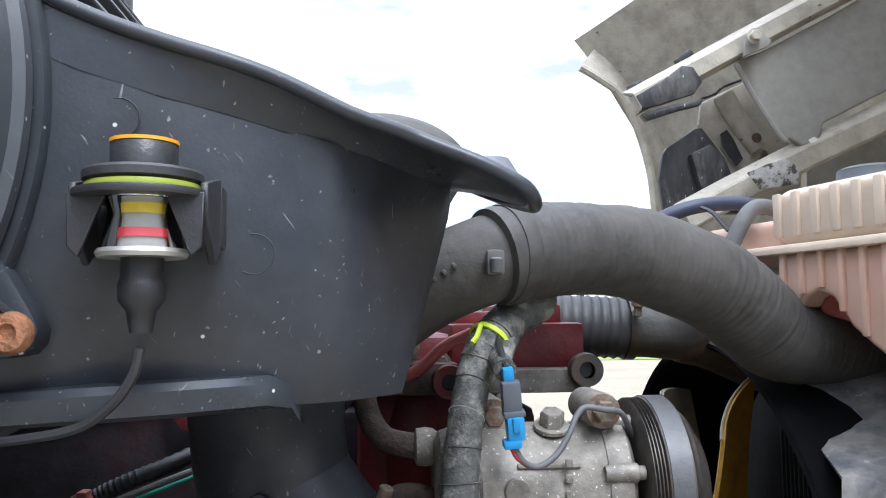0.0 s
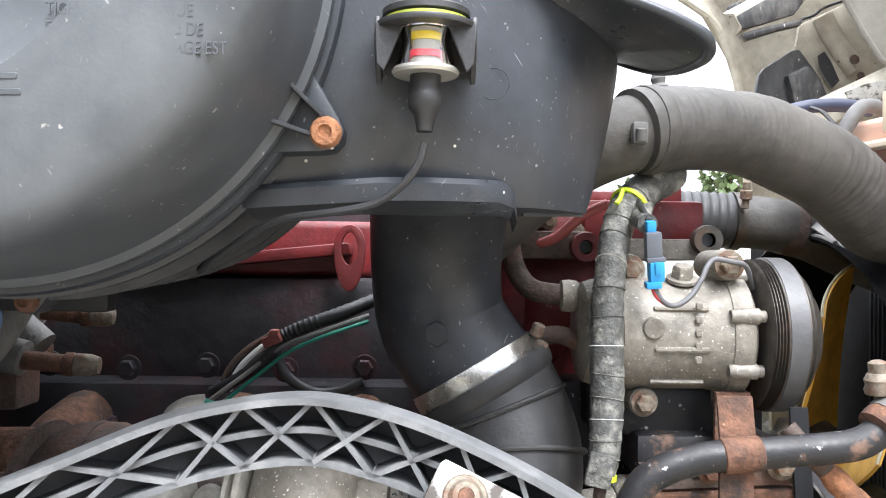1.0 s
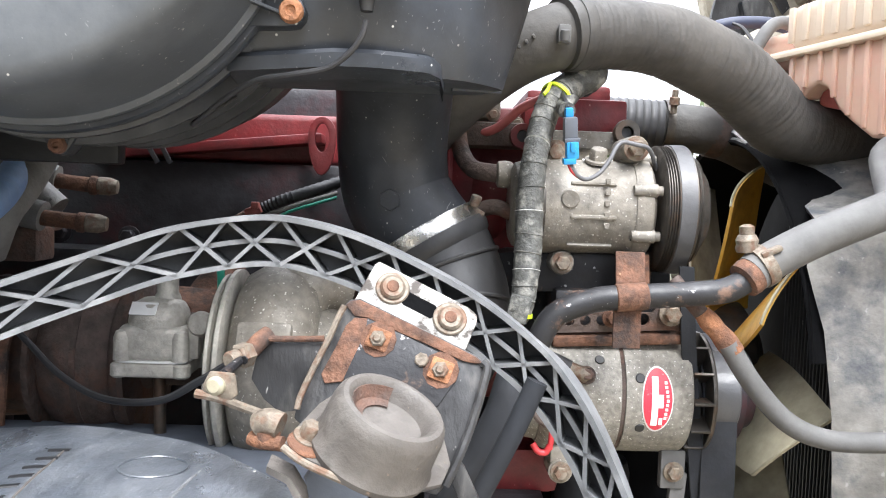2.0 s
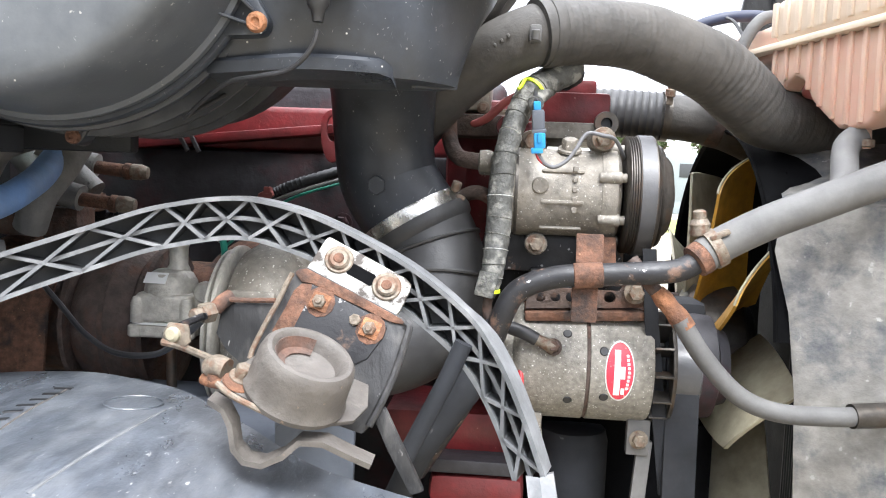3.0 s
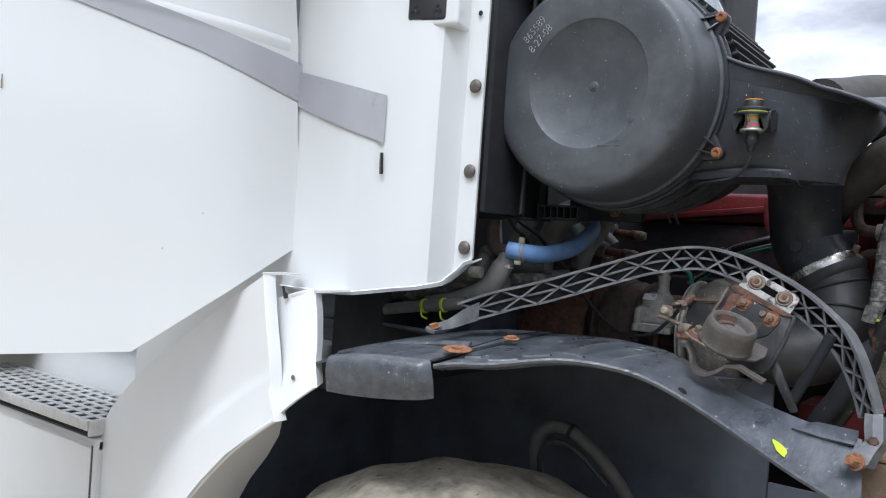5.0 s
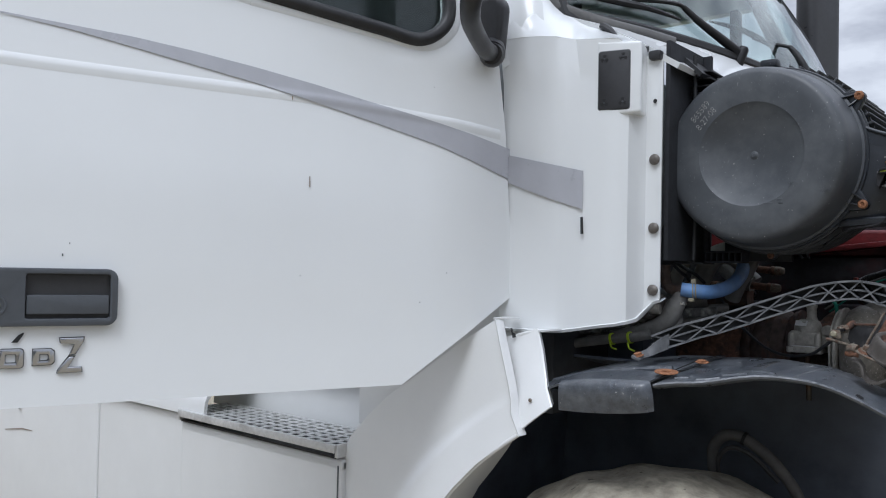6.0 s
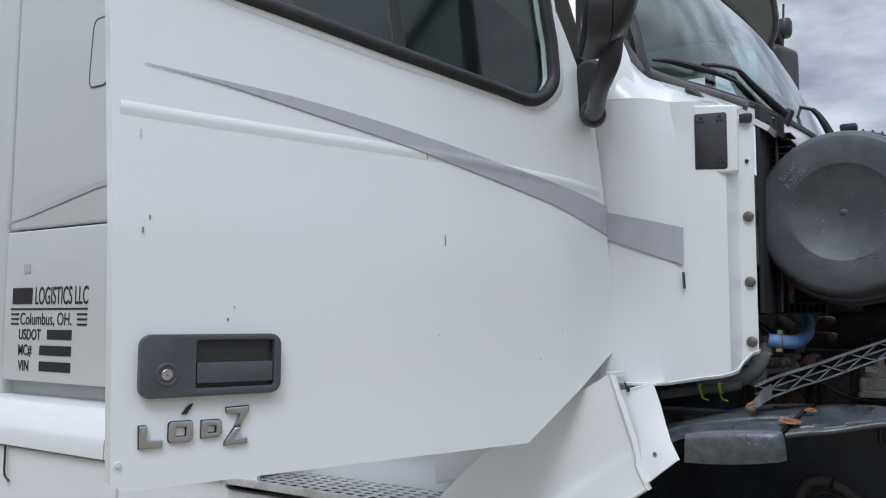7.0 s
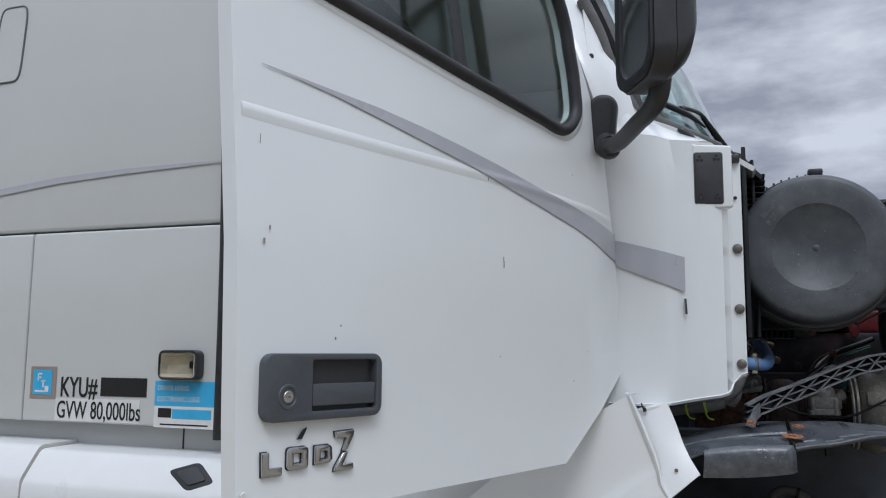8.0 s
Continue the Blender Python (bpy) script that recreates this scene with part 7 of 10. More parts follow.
    bl = thing("fan_belt", (0.29, 0.66, 1.15), "wide black ribbed belt running down the engine front", "belt")
    part("belt_run", sheet([[V(0.268, y - 0.035, z + 0.045), V(0.306, y - 0.035, z + 0.045)], [V(0.268, y - 0.05, z + 0.02), V(0.307, y - 0.05, z + 0.02)], [V(0.269, y - 0.053, z - 0.01), V(0.308, y - 0.053, z - 0.01)], [V(0.272, y - 0.05, 1.10), V(0.311, y - 0.05, 1.10)], [V(0.276, y - 0.03, 0.85), V(0.316, y - 0.03, 0.85)]], 0.006), M_DARK, bl)
    for k in range(5):
        part("belt_rib", sheet([[V(0.2715 + 0.0075 * k, y - 0.0565, z - 0.012), V(0.2745 + 0.0075 * k, y - 0.0565, z - 0.012)], [V(0.2745 + 0.0075 * k, y - 0.0535, 1.10), V(0.2775 + 0.0075 * k, y - 0.0535, 1.10)], [V(0.279 + 0.0075 * k, y - 0.0335, 0.85), V(0.282 + 0.0075 * k, y - 0.0335, 0.85)]], 0.002), M_RUBBER, bl)
    ip = thing("idler_pulley", (0.335, 0.72, 1.20), "dusty grey idler pulley beside the belt", "pulley")
    part("wheel", lathe([(0.0, 0), (0.062, 0), (0.070, 0.004), (0.072, 0.02), (0.070, 0.040), (0.055, 0.046), (0.05, 0.06), (0.0, 0.06)], (0.312, 0.80, 1.235), X, 40), M_GRIME, ip)
    part("arm", box((0.33, 0.86, 1.12), (0.05, 0.08, 0.40), None, 0.015), M_DARK, ip)


def build_harness():
    t = thing("wiring_harness", (0.06, 0.58, 1.34), "thick dusty taped wiring harness with lime ties", "cable")
    path = [(0.148, 0.706, 1.624, 0.009), (0.140, 0.70, 1.620, 0.0175), (0.115, 0.69, 1.605, 0.0175), (0.092, 0.665, 1.587, 0.0160), (0.079, 0.655, 1.5645, 0.0145), (0.0664, 0.625, 1.522, 0.0135), (0.0605, 0.61, 1.474, 0.0145), (0.0595, 0.60, 1.4265, 0.0145), (0.057, 0.59, 1.392, 0.0135), (0.054, 0.585, 1.363, 0.012), (0.051, 0.583, 1.345, 0.008)]
    part("taped_trunk", tube(path, 0.013, 16, 8, rib=0.0006, every=3), M_TAPE, t)
    pts = smooth_path(path, 10)
    for i in range(28, 92, 5):
        p = Vector(pts[i][:3])
        d = (Vector(pts[i + 1][:3]) - Vector(pts[i - 1][:3])).normalized()
        part("tape_edge", lathe([(pts[i][3] - 0.001, -0.001), (pts[i][3] + 0.0011, 0), (pts[i][3] - 0.001, 0.001)], p, (d + V(0.12 * math.sin(i), 0.1, 0.12 * math.cos(i * 1.7))).normalized(), 20), M_LABEL if i % 3 == 0 else M_TAPE, t)
    p = V(0.092, 0.665, 1.587)
    d = V(-0.55, -0.5, -0.62)
    part("lime_tie", lathe([(0.0165, -0.0022), (0.0185, -0.002), (0.0185, 0.002), (0.0165, 0.0022)], p, d, 24), M_LIME, t, "lime green cable tie")
    part("tie_tail", tube([(0.083, 0.652, 1.600), (0.079, 0.646, 1.591), (0.075, 0.643, 1.586)], 0.0022, 6), M_LIME, t)
    part("tie_tail", tube([(0.096, 0.651, 1.586), (0.100, 0.646, 1.577), (0.102, 0.643, 1.568)], 0.0025, 6), M_LIME, t)
    part("lower_tie", lathe([(0.010, -0.002), (0.0125, -0.002), (0.0125, 0.002), (0.010, 0.002)], (0.0525, 0.584, 1.352), Z, 20), M_LIME, t, "lime green cable tie")
    part("branch", tube([(0.114, 0.69, 1.592), (0.102, 0.655, 1.580), (0.096, 0.635, 1.572), (0.096, 0.612, 1.566)], 0.009, 12), M_TAPE, t)
    part("conduit", tube([(0.135, 0.735, 1.608), (0.15, 0.76, 1.622), (0.13, 0.79, 1.64), (0.09, 0.82, 1.66), (0.03, 0.86, 1.665)], 0.011, 14, 8, rib=0.001, every=2), M_BLACK, t, "black corrugated conduit")
    part("brown_lead", tube([(0.0525, 0.585, 1.35), (0.051, 0.587, 1.328), (0.058, 0.59, 1.310)], 0.0055, 10), M_RUST2, t)
    part("frayed_tape", box((0.049, 0.574, 1.360), (0.022, 0.006, 0.028), Euler((0, radians(12), 0)).to_matrix(), 0.002), M_TAPE, t)
    r = thing("side_harness", (-0.25, 0.80, 1.43), "corrugated conduit with green and white wires", "cable")
    part("wire_loop", tube([(-0.2650, 0.7900, 1.4500), (-0.2600, 0.7900, 1.4240), (-0.2480, 0.7900, 1.4020), (-0.2200, 0.7900, 1.3870), (-0.1910, 0.7900, 1.3890), (-0.1670, 0.7900, 1.3990)], 0.0055, 10, 8, rib=0.0006, every=2), M_WIRE, r)
    part("white_wire", tube([(-0.3130, 0.7900, 1.3880), (-0.3050, 0.7900, 1.4070), (-0.2910, 0.7900, 1.4240), (-0.2650, 0.7900, 1.4440), (-0.2280, 0.7900, 1.4630)], 0.0035, 8, 6), M_LABEL, r, "thin white wire")
    part("brown_wire", tube([(-0.3230, 0.7950, 1.3930), (-0.3120, 0.7950, 1.4140), (-0.2950, 0.7950, 1.4320), (-0.2690, 0.7950, 1.4490)], 0.0035, 8, 6), M_RUST2, r)
    part("conduit", tube([(-0.261, 0.770, 1.442), (-0.246, 0.770, 1.452), (-0.221, 0.770, 1.463), (-0.191, 0.780, 1.474), (-0.151, 0.810, 1.49)], 0.007, 12, 10, rib=0.0011, every=2), M_BLACK, r)
    part("loop", tube([(-0.256, 0.770, 1.444), (-0.266, 0.770, 1.43), (-0.296, 0.780, 1.405), (-0.331, 0.790, 1.385)], 0.0065, 12, 8, rib=0.0008, every=2), M_BLACK, r)
    part("white_wire", tube([(-0.331, 0.770, 1.378), (-0.291, 0.770, 1.408), (-0.254, 0.765, 1.437), (-0.211, 0.765, 1.455), (-0.161, 0.780, 1.472)], 0.0025, 8), M_SHROUD, r)
    part("green_wire", tube([(-0.321, 0.770, 1.372), (-0.281, 0.770, 1.405), (-0.246, 0.765, 1.432), (-0.211, 0.760, 1.449), (-0.161, 0.775, 1.466)], 0.002, 8), M_GREEN, r)
    part("red_clip", join(box((-0.261, 0.762, 1.446), (0.020, 0.018, 0.012), Euler((0, radians(-25), 0)).to_matrix(), 0.003), box((-0.258, 0.757, 1.453), (0.009, 0.016, 0.009), None, 0.002)), mat("brown_red_clip", (0.20, 0.05, 0.04), 0.6), r, "brown-red plastic clip")


# ---- engine block ----
def build_engine():
    t = thing("engine_block", (-0.25, 1.15, 0.80), "oily red diesel engine block with dirty cylinder head", "engine")
    part("block_side", box((-0.25, 1.12, 1.08), (0.90, 0.56, 0.62), None, 0.02), M_GRIME, t)
    part("cylinder_head", box((-0.27, 1.13, 1.445), (0.88, 0.50, 0.13), None, 0.012), M_GRIME, t)
    part("head_rail", box((-0.347, 0.885, 1.5295), (0.31, 0.05, 0.014), Euler((0, radians(-6), 0)).to_matrix(), 0.004), M_RED, t, "glossy red valve cover rail")
    part("valve_cover", box((-0.30, 1.12, 1.545), (0.76, 0.42, 0.07), None, 0.010, 3), M_RED, t, "red painted valve cover")
    part("cover_crown", box((-0.30, 1.20, 1.595), (0.72, 0.26, 0.11), None, 0.03, 4), M_GRIME, t)
    oval = [(0.0185 * math.cos(k * math.pi / 12), (0.024 if math.sin(k * math.pi / 12) > 0 else 0.054) * math.sin(k * math.pi / 12)) for k in range(24)]
    bore = [(0.0095 * math.cos(k * math.pi / 12), -0.004 + 0.019 * math.sin(k * math.pi / 12)) for k in range(24)]
    part("lifting_eye", ring_plate(oval, bore, (-0.191, 0.856, 1.549), X, Z, 0.008, 0.0015), M_RED, t, "red lifting eye")
    for k in range(7):
        part("block_bolt", hexbolt((-0.62 + 0.09 * k, 0.838, 1.405 + 0.004 * (k % 2)), -Y, 0.010, 0.010), M_GRIME, t)
    for k in range(4):
        part("block_rib", box((-0.60 + 0.14 * k, 0.835, 1.20), (0.016, 0.02, 0.30), None, 0.006), M_GRIME, t)
    part("front_cover", box((0.05, 0.98, 1.40), (0.14, 0.36, 0.38), None, 0.015), M_RED, t, "rough red front cover")
    part("cover_bulge", tube([(0.03, 0.83, 1.54, 0.03), (0.035, 0.82, 1.47, 0.034), (0.03, 0.83, 1.42, 0.03)], 0.03, 16), M_RED, t)
    part("head_front", box((0.135, 0.93, 1.578), (0.13, 0.30, 0.045), None, 0.006), M_RED, t, "red head casting")
    part("head_step", box((0.155, 0.90, 1.605), (0.055, 0.20, 0.03), None, 0.006), M_RED, t)
    part("head_cap", box((0.10, 0.90, 1.600), (0.05, 0.20, 0.025), None, 0.006), M_RED, t)
    part("front_plate", box((0.140, 0.86, 1.547), (0.115, 0.22, 0.022), None, 0.004), M_ALU, t, "grey alloy spacer below the head")
    for px, pz, m in ((0.065, 1.548, M_RED), (0.191, 1.557, M_PULLEY)):
        lug = part("lug", lathe([(0.0075, -0.008), (0.015, -0.008), (0.016, 0), (0.015, 0.008), (0.0075, 0.008)], (px, 0.745, pz), -Y, 24), m, t)
        part("lug_bore", disc(0.0078, 0.004, (px, 0.749, pz), -Y, 16), M_BLACKINK, lug)
    part("lug_arm", box((0.085, 0.752, 1.548), (0.035, 0.014, 0.016), None, 0.004), M_RED, t)
    part("pump_body", box((0.01, 0.82, 1.595), (0.06, 0.10, 0.05), None, 0.008), M_ALU, t, "grimy alloy pump body")
    part("pump_base", box((0.02, 0.80, 1.55), (0.11, 0.10, 0.03), None, 0.006), M_RUST2, t)
    for k in range(3):
        part("pump_bolt", hexbolt((0.0 + 0.03 * k, 0.768, 1.585 - 0.01 * k), -Y, 0.006, 0.006), M_BOLT, t)
    part("accessory_drive", box((0.12, 0.84, 1.33), (0.17, 0.16, 0.16), None, 0.02), M_CHIP, t)
    part("oil_filter_head", box((0.02, 0.77, 1.150), (0.20, 0.14, 0.055), None, 0.012), M_RED, t, "red oil filter head")
    part("lower_housing", box((0.045, 0.73, 1.085), (0.12, 0.14, 0.045), None, 0.015), M_RED, t)
    part("housing_recess", box((0.03, 0.715, 1.118), (0.14, 0.11, 0.018), None, 0.004), M_GRIME, t)
    part("dark_sump", box((0.02, 0.95, 0.93), (0.5, 0.20, 0.36), None, 0.03), M_DARK, t)
    part("oil_filter", lathe([(0, 0.95), (0.045, 0.955), (0.048, 0.97), (0.048, 1.135), (0.044, 1.15), (0, 1.152)], (0.170, 0.76, 0), Z, 32), M_DARK, t, "black oil filter canister")
    part("front_gear_case", join(box((0.19, 0.93, 1.10), (0.16, 0.30, 0.60), None, 0.02), box((0.28, 0.95, 0.99), (0.20, 0.26, 0.32), None, 0.03)), M_SHADEBLACK, t)
    part("down_pipe", tube([(-0.05, 0.60, 1.09, 0.016), (-0.016, 0.56, 1.17, 0.016), (0.012, 0.552, 1.215, 0.017), (0.035, 0.55, 1.255, 0.020), (0.045, 0.56, 1.29, 0.018), (0.06, 0.60, 1.31, 0.015)], 0.016, 14), M_DARK, t)


def build_turbo():
    y, z = 0.575, 1.295
    t = thing("turbocharger", (-0.28, y, 1.20), "cast turbocharger with grey compressor and brown turbine housing", "turbocharger")

    def turn(prof, seg=52, zz=z, yy=y):
        return lathe([(r, x) for x, r in prof], (0, yy, zz), X, seg)
    part("compressor_housing", turn([(-0.228, 0), (-0.228, 0.080), (-0.222, 0.092), (-0.205, 0.102), (-0.185, 0.104), (-0.165, 0.099), (-0.152, 0.085), (-0.148, 0.062), (-0.125, 0.055), (-0.120, 0)]), M_ALU, t)
    part("volute", lathe([(0.072 + 0.032 * math.cos(a), 0.032 * math.sin(a)) for a in np.linspace(0, 2 * math.pi, 17)], (-0.185, y, z), X, 48), M_ALU, t)
    part("outlet_stub", tube([(-0.185, y - 0.01, z + 0.065, 0.035), (-0.16, y + 0.005, z + 0.085, 0.034), (-0.13, y + 0.02, z + 0.085, 0.030)], 0.034, 20), M_ALU, t)
    part("v_band", turn([(-0.247, 0.07), (-0.247, 0.088), (-0.2455, 0.091), (-0.2425, 0.091), (-0.241, 0.088), (-0.241, 0.07)]), M_CAN, t, "dull machined flange ring")
    part("flange_ring", turn([(-0.2385, 0.07), (-0.2385, 0.093), (-0.2365, 0.096), (-0.2325, 0.096), (-0.2305, 0.093), (-0.2305, 0.07)]), M_CAN, t)
    part("inlet_band", turn([(-0.122, 0.054), (-0.122, 0.060), (-0.108, 0.060), (-0.108, 0.054)]), M_STEEL, t)
    part("cast_pad", box((-0.19, y - 0.094, z + 0.04), (0.05, 0.012, 0.035), Euler((radians(-20), 0, 0)).to_matrix(), 0.005), M_ALU, t)
    part("port_plug", disc(0.011, 0.006, (-0.155, y - 0.088, z + 0.03), (0.3, -1, 0.4), 18), M_PULLEY, t)
    for k in range(10):
        part("casting_rib", lathe([(0.070, -0.004), (0.0915, -0.003), (0.0915, 0.003), (0.070, 0.004)], (-0.45 + 0.012 * k, 0.665, 1.285), X, 40), M_RUST2, t) if k in (0, 4, 8) else None
    part("centre_housing", turn([(-0.350, 0), (-0.350, 0.046), (-0.33, 0.040), (-0.25, 0.040), (-0.240, 0.052), (-0.236, 0.052), (-0.236, 0)], yy=0.645), M_RUST2, t)
    part("turbine_housing", turn([(-0.455, 0), (-0.455, 0.065), (-0.440, 0.082), (-0.42, 0.090), (-0.385, 0.090), (-0.37, 0.082), (-0.365, 0.088), (-0.352, 0.088), (-0.345, 0.06), (-0.345, 0)], yy=0.665, zz=1.285), M_RUST2, t, "dark brown cast turbine housing")
    part("turbine_outlet", tube([(-0.45, 0.665, 1.275, 0.06), (-0.54, 0.66, 1.265, 0.055), (-0.66, 0.66, 1.255, 0.055), (-0.82, 0.66, 1.23, 0.055)], 0.055, 22), M_RUST2, t, "rusted exhaust pipe")
    m = thing("exhaust_manifold", (-0.5, 0.78, 1.22), "flaking rusted exhaust manifold along the block", "manifold")
    part("log", tube([(-0.75, 0.75, 1.29, 0.05), (-0.55, 0.75, 1.30, 0.052), (-0.35, 0.76, 1.30, 0.05), (-0.15, 0.78, 1.30, 0.045)], 0.05, 20), M_RUST, m)
    for px in (-0.66, -0.50, -0.32, -0.18):
        part("branch", tube([(px, 0.76, 1.31, 0.036), (px + 0.005, 0.80, 1.335, 0.033), (px + 0.01, 0.86, 1.345, 0.036)], 0.034, 16), M_RUST, m)
    part("heat_shield", sheet([[V(x, 0.60 + 0.02 * math.sin(9 * x), 1.36) for x in np.linspace(-0.86, -0.47, 10)], [V(x, 0.585 + 0.02 * math.sin(9 * x + 1), 1.30) for x in np.linspace(-0.86, -0.47, 10)], [V(x, 0.59 + 0.02 * math.sin(9 * x + 2), 1.20) for x in np.linspace(-0.86, -0.47, 10)]], 0.004), M_RUST, m, "rusted sheet heat shield")
    a = thing("wastegate_actuator", (-0.30, 0.53, 1.28), "grey cast actuator can with paper label", "actuator")
    ax, ay = -0.309, 0.562
    def block(hw, hd, r, z0, z1, w):
        return prism(rounded(-hw, hw, -hd, hd, r, 5), (ax, ay, z0), X, Y, z1 - z0, w, 3)
    part("base_flange", join(block(0.0345, 0.031, 0.010, 1.287, 1.3012, 0.003), *[disc(0.0085, 0.014, (ax + 0.030 * p, ay + 0.027 * q, 1.2872), Z, 16, 0.002) for p in (-1, 1) for q in (-1, 1)]), M_CAN, a)
    part("joint_line", block(0.0352, 0.0318, 0.010, 1.3014, 1.3034, 0.0006), M_LABEL, a)
    can = part("can", join(block(0.0335, 0.030, 0.013, 1.3036, 1.336, 0.006), lathe([(0.030, 1.330), (0.0300, 1.339), (0.0285, 1.349), (0.024, 1.357), (0.016, 1.3615), (0, 1.363)], (ax, ay, 0), Z, 32)), M_CAN, a)
    for p, q in ((-1, -1), (1, -1), (1, 1), (-1, 1)):
        part("screw_boss", lathe([(0.0085, 1.3036), (0.0082, 1.325), (0.006, 1.3315), (0.0025, 1.333), (0, 1.333)], (ax + 0.028 * p, ay + 0.0255 * q, 0), Z, 18), M_CAN, can)
    part("side_lug", join(disc(0.0125, 0.014, (ax + 0.043, ay - 0.004, 1.338), -Y, 20, 0.003), box((ax + 0.034, ay - 0.010, 1.320), (0.018, 0.012, 0.034), None, 0.004)), M_CAN, can)
    part("paper_label", box((ax - 0.008, ay - 0.0248, 1.3535), (0.026, 0.0010, 0.014), Euler((radians(-38), 0, radians(-5))).to_matrix(), 0), M_LABEL, a, "white paper label")
    for k in range(2):
        part("print_bar", box((ax - 0.008, ay - 0.0264 + 0.0036 * k, 1.3515 + 0.0045 * k), (0.013, 0.0006, 0.0026), Euler((radians(-38), 0, radians(-5))).to_matrix(), 0), M_TRIM, a)
    part("neck", lathe([(0.014, 0), (0.0125, 0.006), (0.0105, 0.010), (0.0105, 0.030), (0.012, 0.032), (0.012, 0.037), (0, 0.037)], (ax + 0.006, ay + 0.004, 1.357), Z, 20), M_CAN, a)
    part("elbow_nipple", tube([(ax + 0.006, ay + 0.004, 1.390, 0.008), (ax + 0.008, ay + 0.006, 1.402, 0.008), (ax + 0.018, ay + 0.008, 1.410, 0.007), (ax + 0.032, ay + 0.01, 1.412, 0.007)], 0.008, 14), M_CAN, a)
    part("push_rod", tube([(ax, ay, 1.288), (ax + 0.001, ay, 1.24), (ax + 0.003, ay, 1.18)], 0.006, 10), M_PULLEY, a)
    part("mounting_foot", box((ax, ay + 0.03, 1.283), (0.05, 0.05, 0.008), None, 0.002), M_RUST2, a)
    part("sensor_wire", tube([(-0.47, 0.56, 1.345), (-0.43, 0.54, 1.318), (-0.38, 0.50, 1.295), (-0.32, 0.45, 1.287), (-0.26, 0.41, 1.297), (-0.215, 0.365, 1.325), (-0.185, 0.325, 1.346), (-0.166, 0.290, 1.360)], 0.0032, 8, 8), M_WIRE, a, "thin black sensor wire")
    part("green_hose", tube([(ax + 0.032, ay + 0.01, 1.412), (ax + 0.052, ay + 0.01, 1.402), (ax + 0.056, ay + 0.015, 1.375), (ax + 0.052, ay + 0.02, 1.34)], 0.004, 8), M_GREEN, a)


# ---- engine bay: lattice arch, liner and mount ----
from mathutils.bvhtree import BVHTree


ARCH_X = (-0.60, -0.50, -0.40, -0.30, -0.217, -0.15, -0.05, 0.05, 0.10, 0.14)
ARCH_Y = (0.12, 0.180, 0.250, 0.312, 0.350, 0.358, 0.352, 0.340, 0.306, 0.285)


def on_arch(x, z, back=0.0):
    """A point of the arch, which bows inwards between its feet."""
    y = float(np.interp(x, ARCH_X, ARCH_Y))
    s = float(np.interp(x + 0.01, ARCH_X, ARCH_Y) - np.interp(x - 0.01, ARCH_X, ARCH_Y)) / 0.02
    s *= 0.45
    d = math.hypot(1, s)
    return V(x - back * s / d, y + back / d, z)


OUTER = [(-0.503, 1.329), (-0.459, 1.351), (-0.421, 1.365), (-0.384, 1.379), (-0.344, 1.396), (-0.303, 1.413), (-0.272, 1.4255), (-0.240, 1.438), (-0.214, 1.4445), (-0.184, 1.4495), (-0.155, 1.4505), (-0.119, 1.4445), (-0.085, 1.434), (-0.047, 1.4175), (-0.009, 1.398), (0.023, 1.376), (0.050, 1.352), (0.072, 1.322), (0.091, 1.284), (0.108, 1.242)]
INNER = [(-0.503, 1.296), (-0.459, 1.3135), (-0.421, 1.330), (-0.390, 1.3405), (-0.349, 1.3575), (-0.307, 1.376), (-0.275, 1.389), (-0.242, 1.402), (-0.212, 1.4095), (-0.183, 1.415), (-0.155, 1.416), (-0.126, 1.410), (-0.101, 1.402), (-0.060, 1.386), (-0.025, 1.368), (0.006, 1.347), (0.032, 1.325), (0.056, 1.293), (0.073, 1.262), (0.085, 1.231)]


def ribbon(pts, w, depth, back=0.0):
    """A flat bar on edge along (x, z) points of the arch's plane."""
    rows = [[], [], [], []]
    for i, (x, z) in enumerate(pts):
        a, b = pts[max(i - 1, 0)], pts[min(i + 1, len(pts) - 1)]
        d = math.hypot(b[0] - a[0], b[1] - a[1])
        nx, nz = -(b[1] - a[1]) / d, (b[0] - a[0]) / d
        for row, (o, k) in zip(rows, ((-w, back), (w, back), (w, back + depth), (-w, back + depth))):
            row.append(on_arch(x + nx * o, z + nz * o, k))
    bm = bmesh.new()
    vs = [[bm.verts.new(p) for p in r] for r in rows]
    for a, b in zip(vs, vs[1:] + vs[:1]):
        for i in range(len(a) - 1):
            bm.faces.new((a[i], a[i + 1], b[i + 1], b[i]))
    bm.faces.new([v[0] for v in vs][::-1])
    bm.faces.new([v[-1] for v in vs])
    bmesh.ops.recalc_face_normals(bm, faces=bm.faces)
    return bm


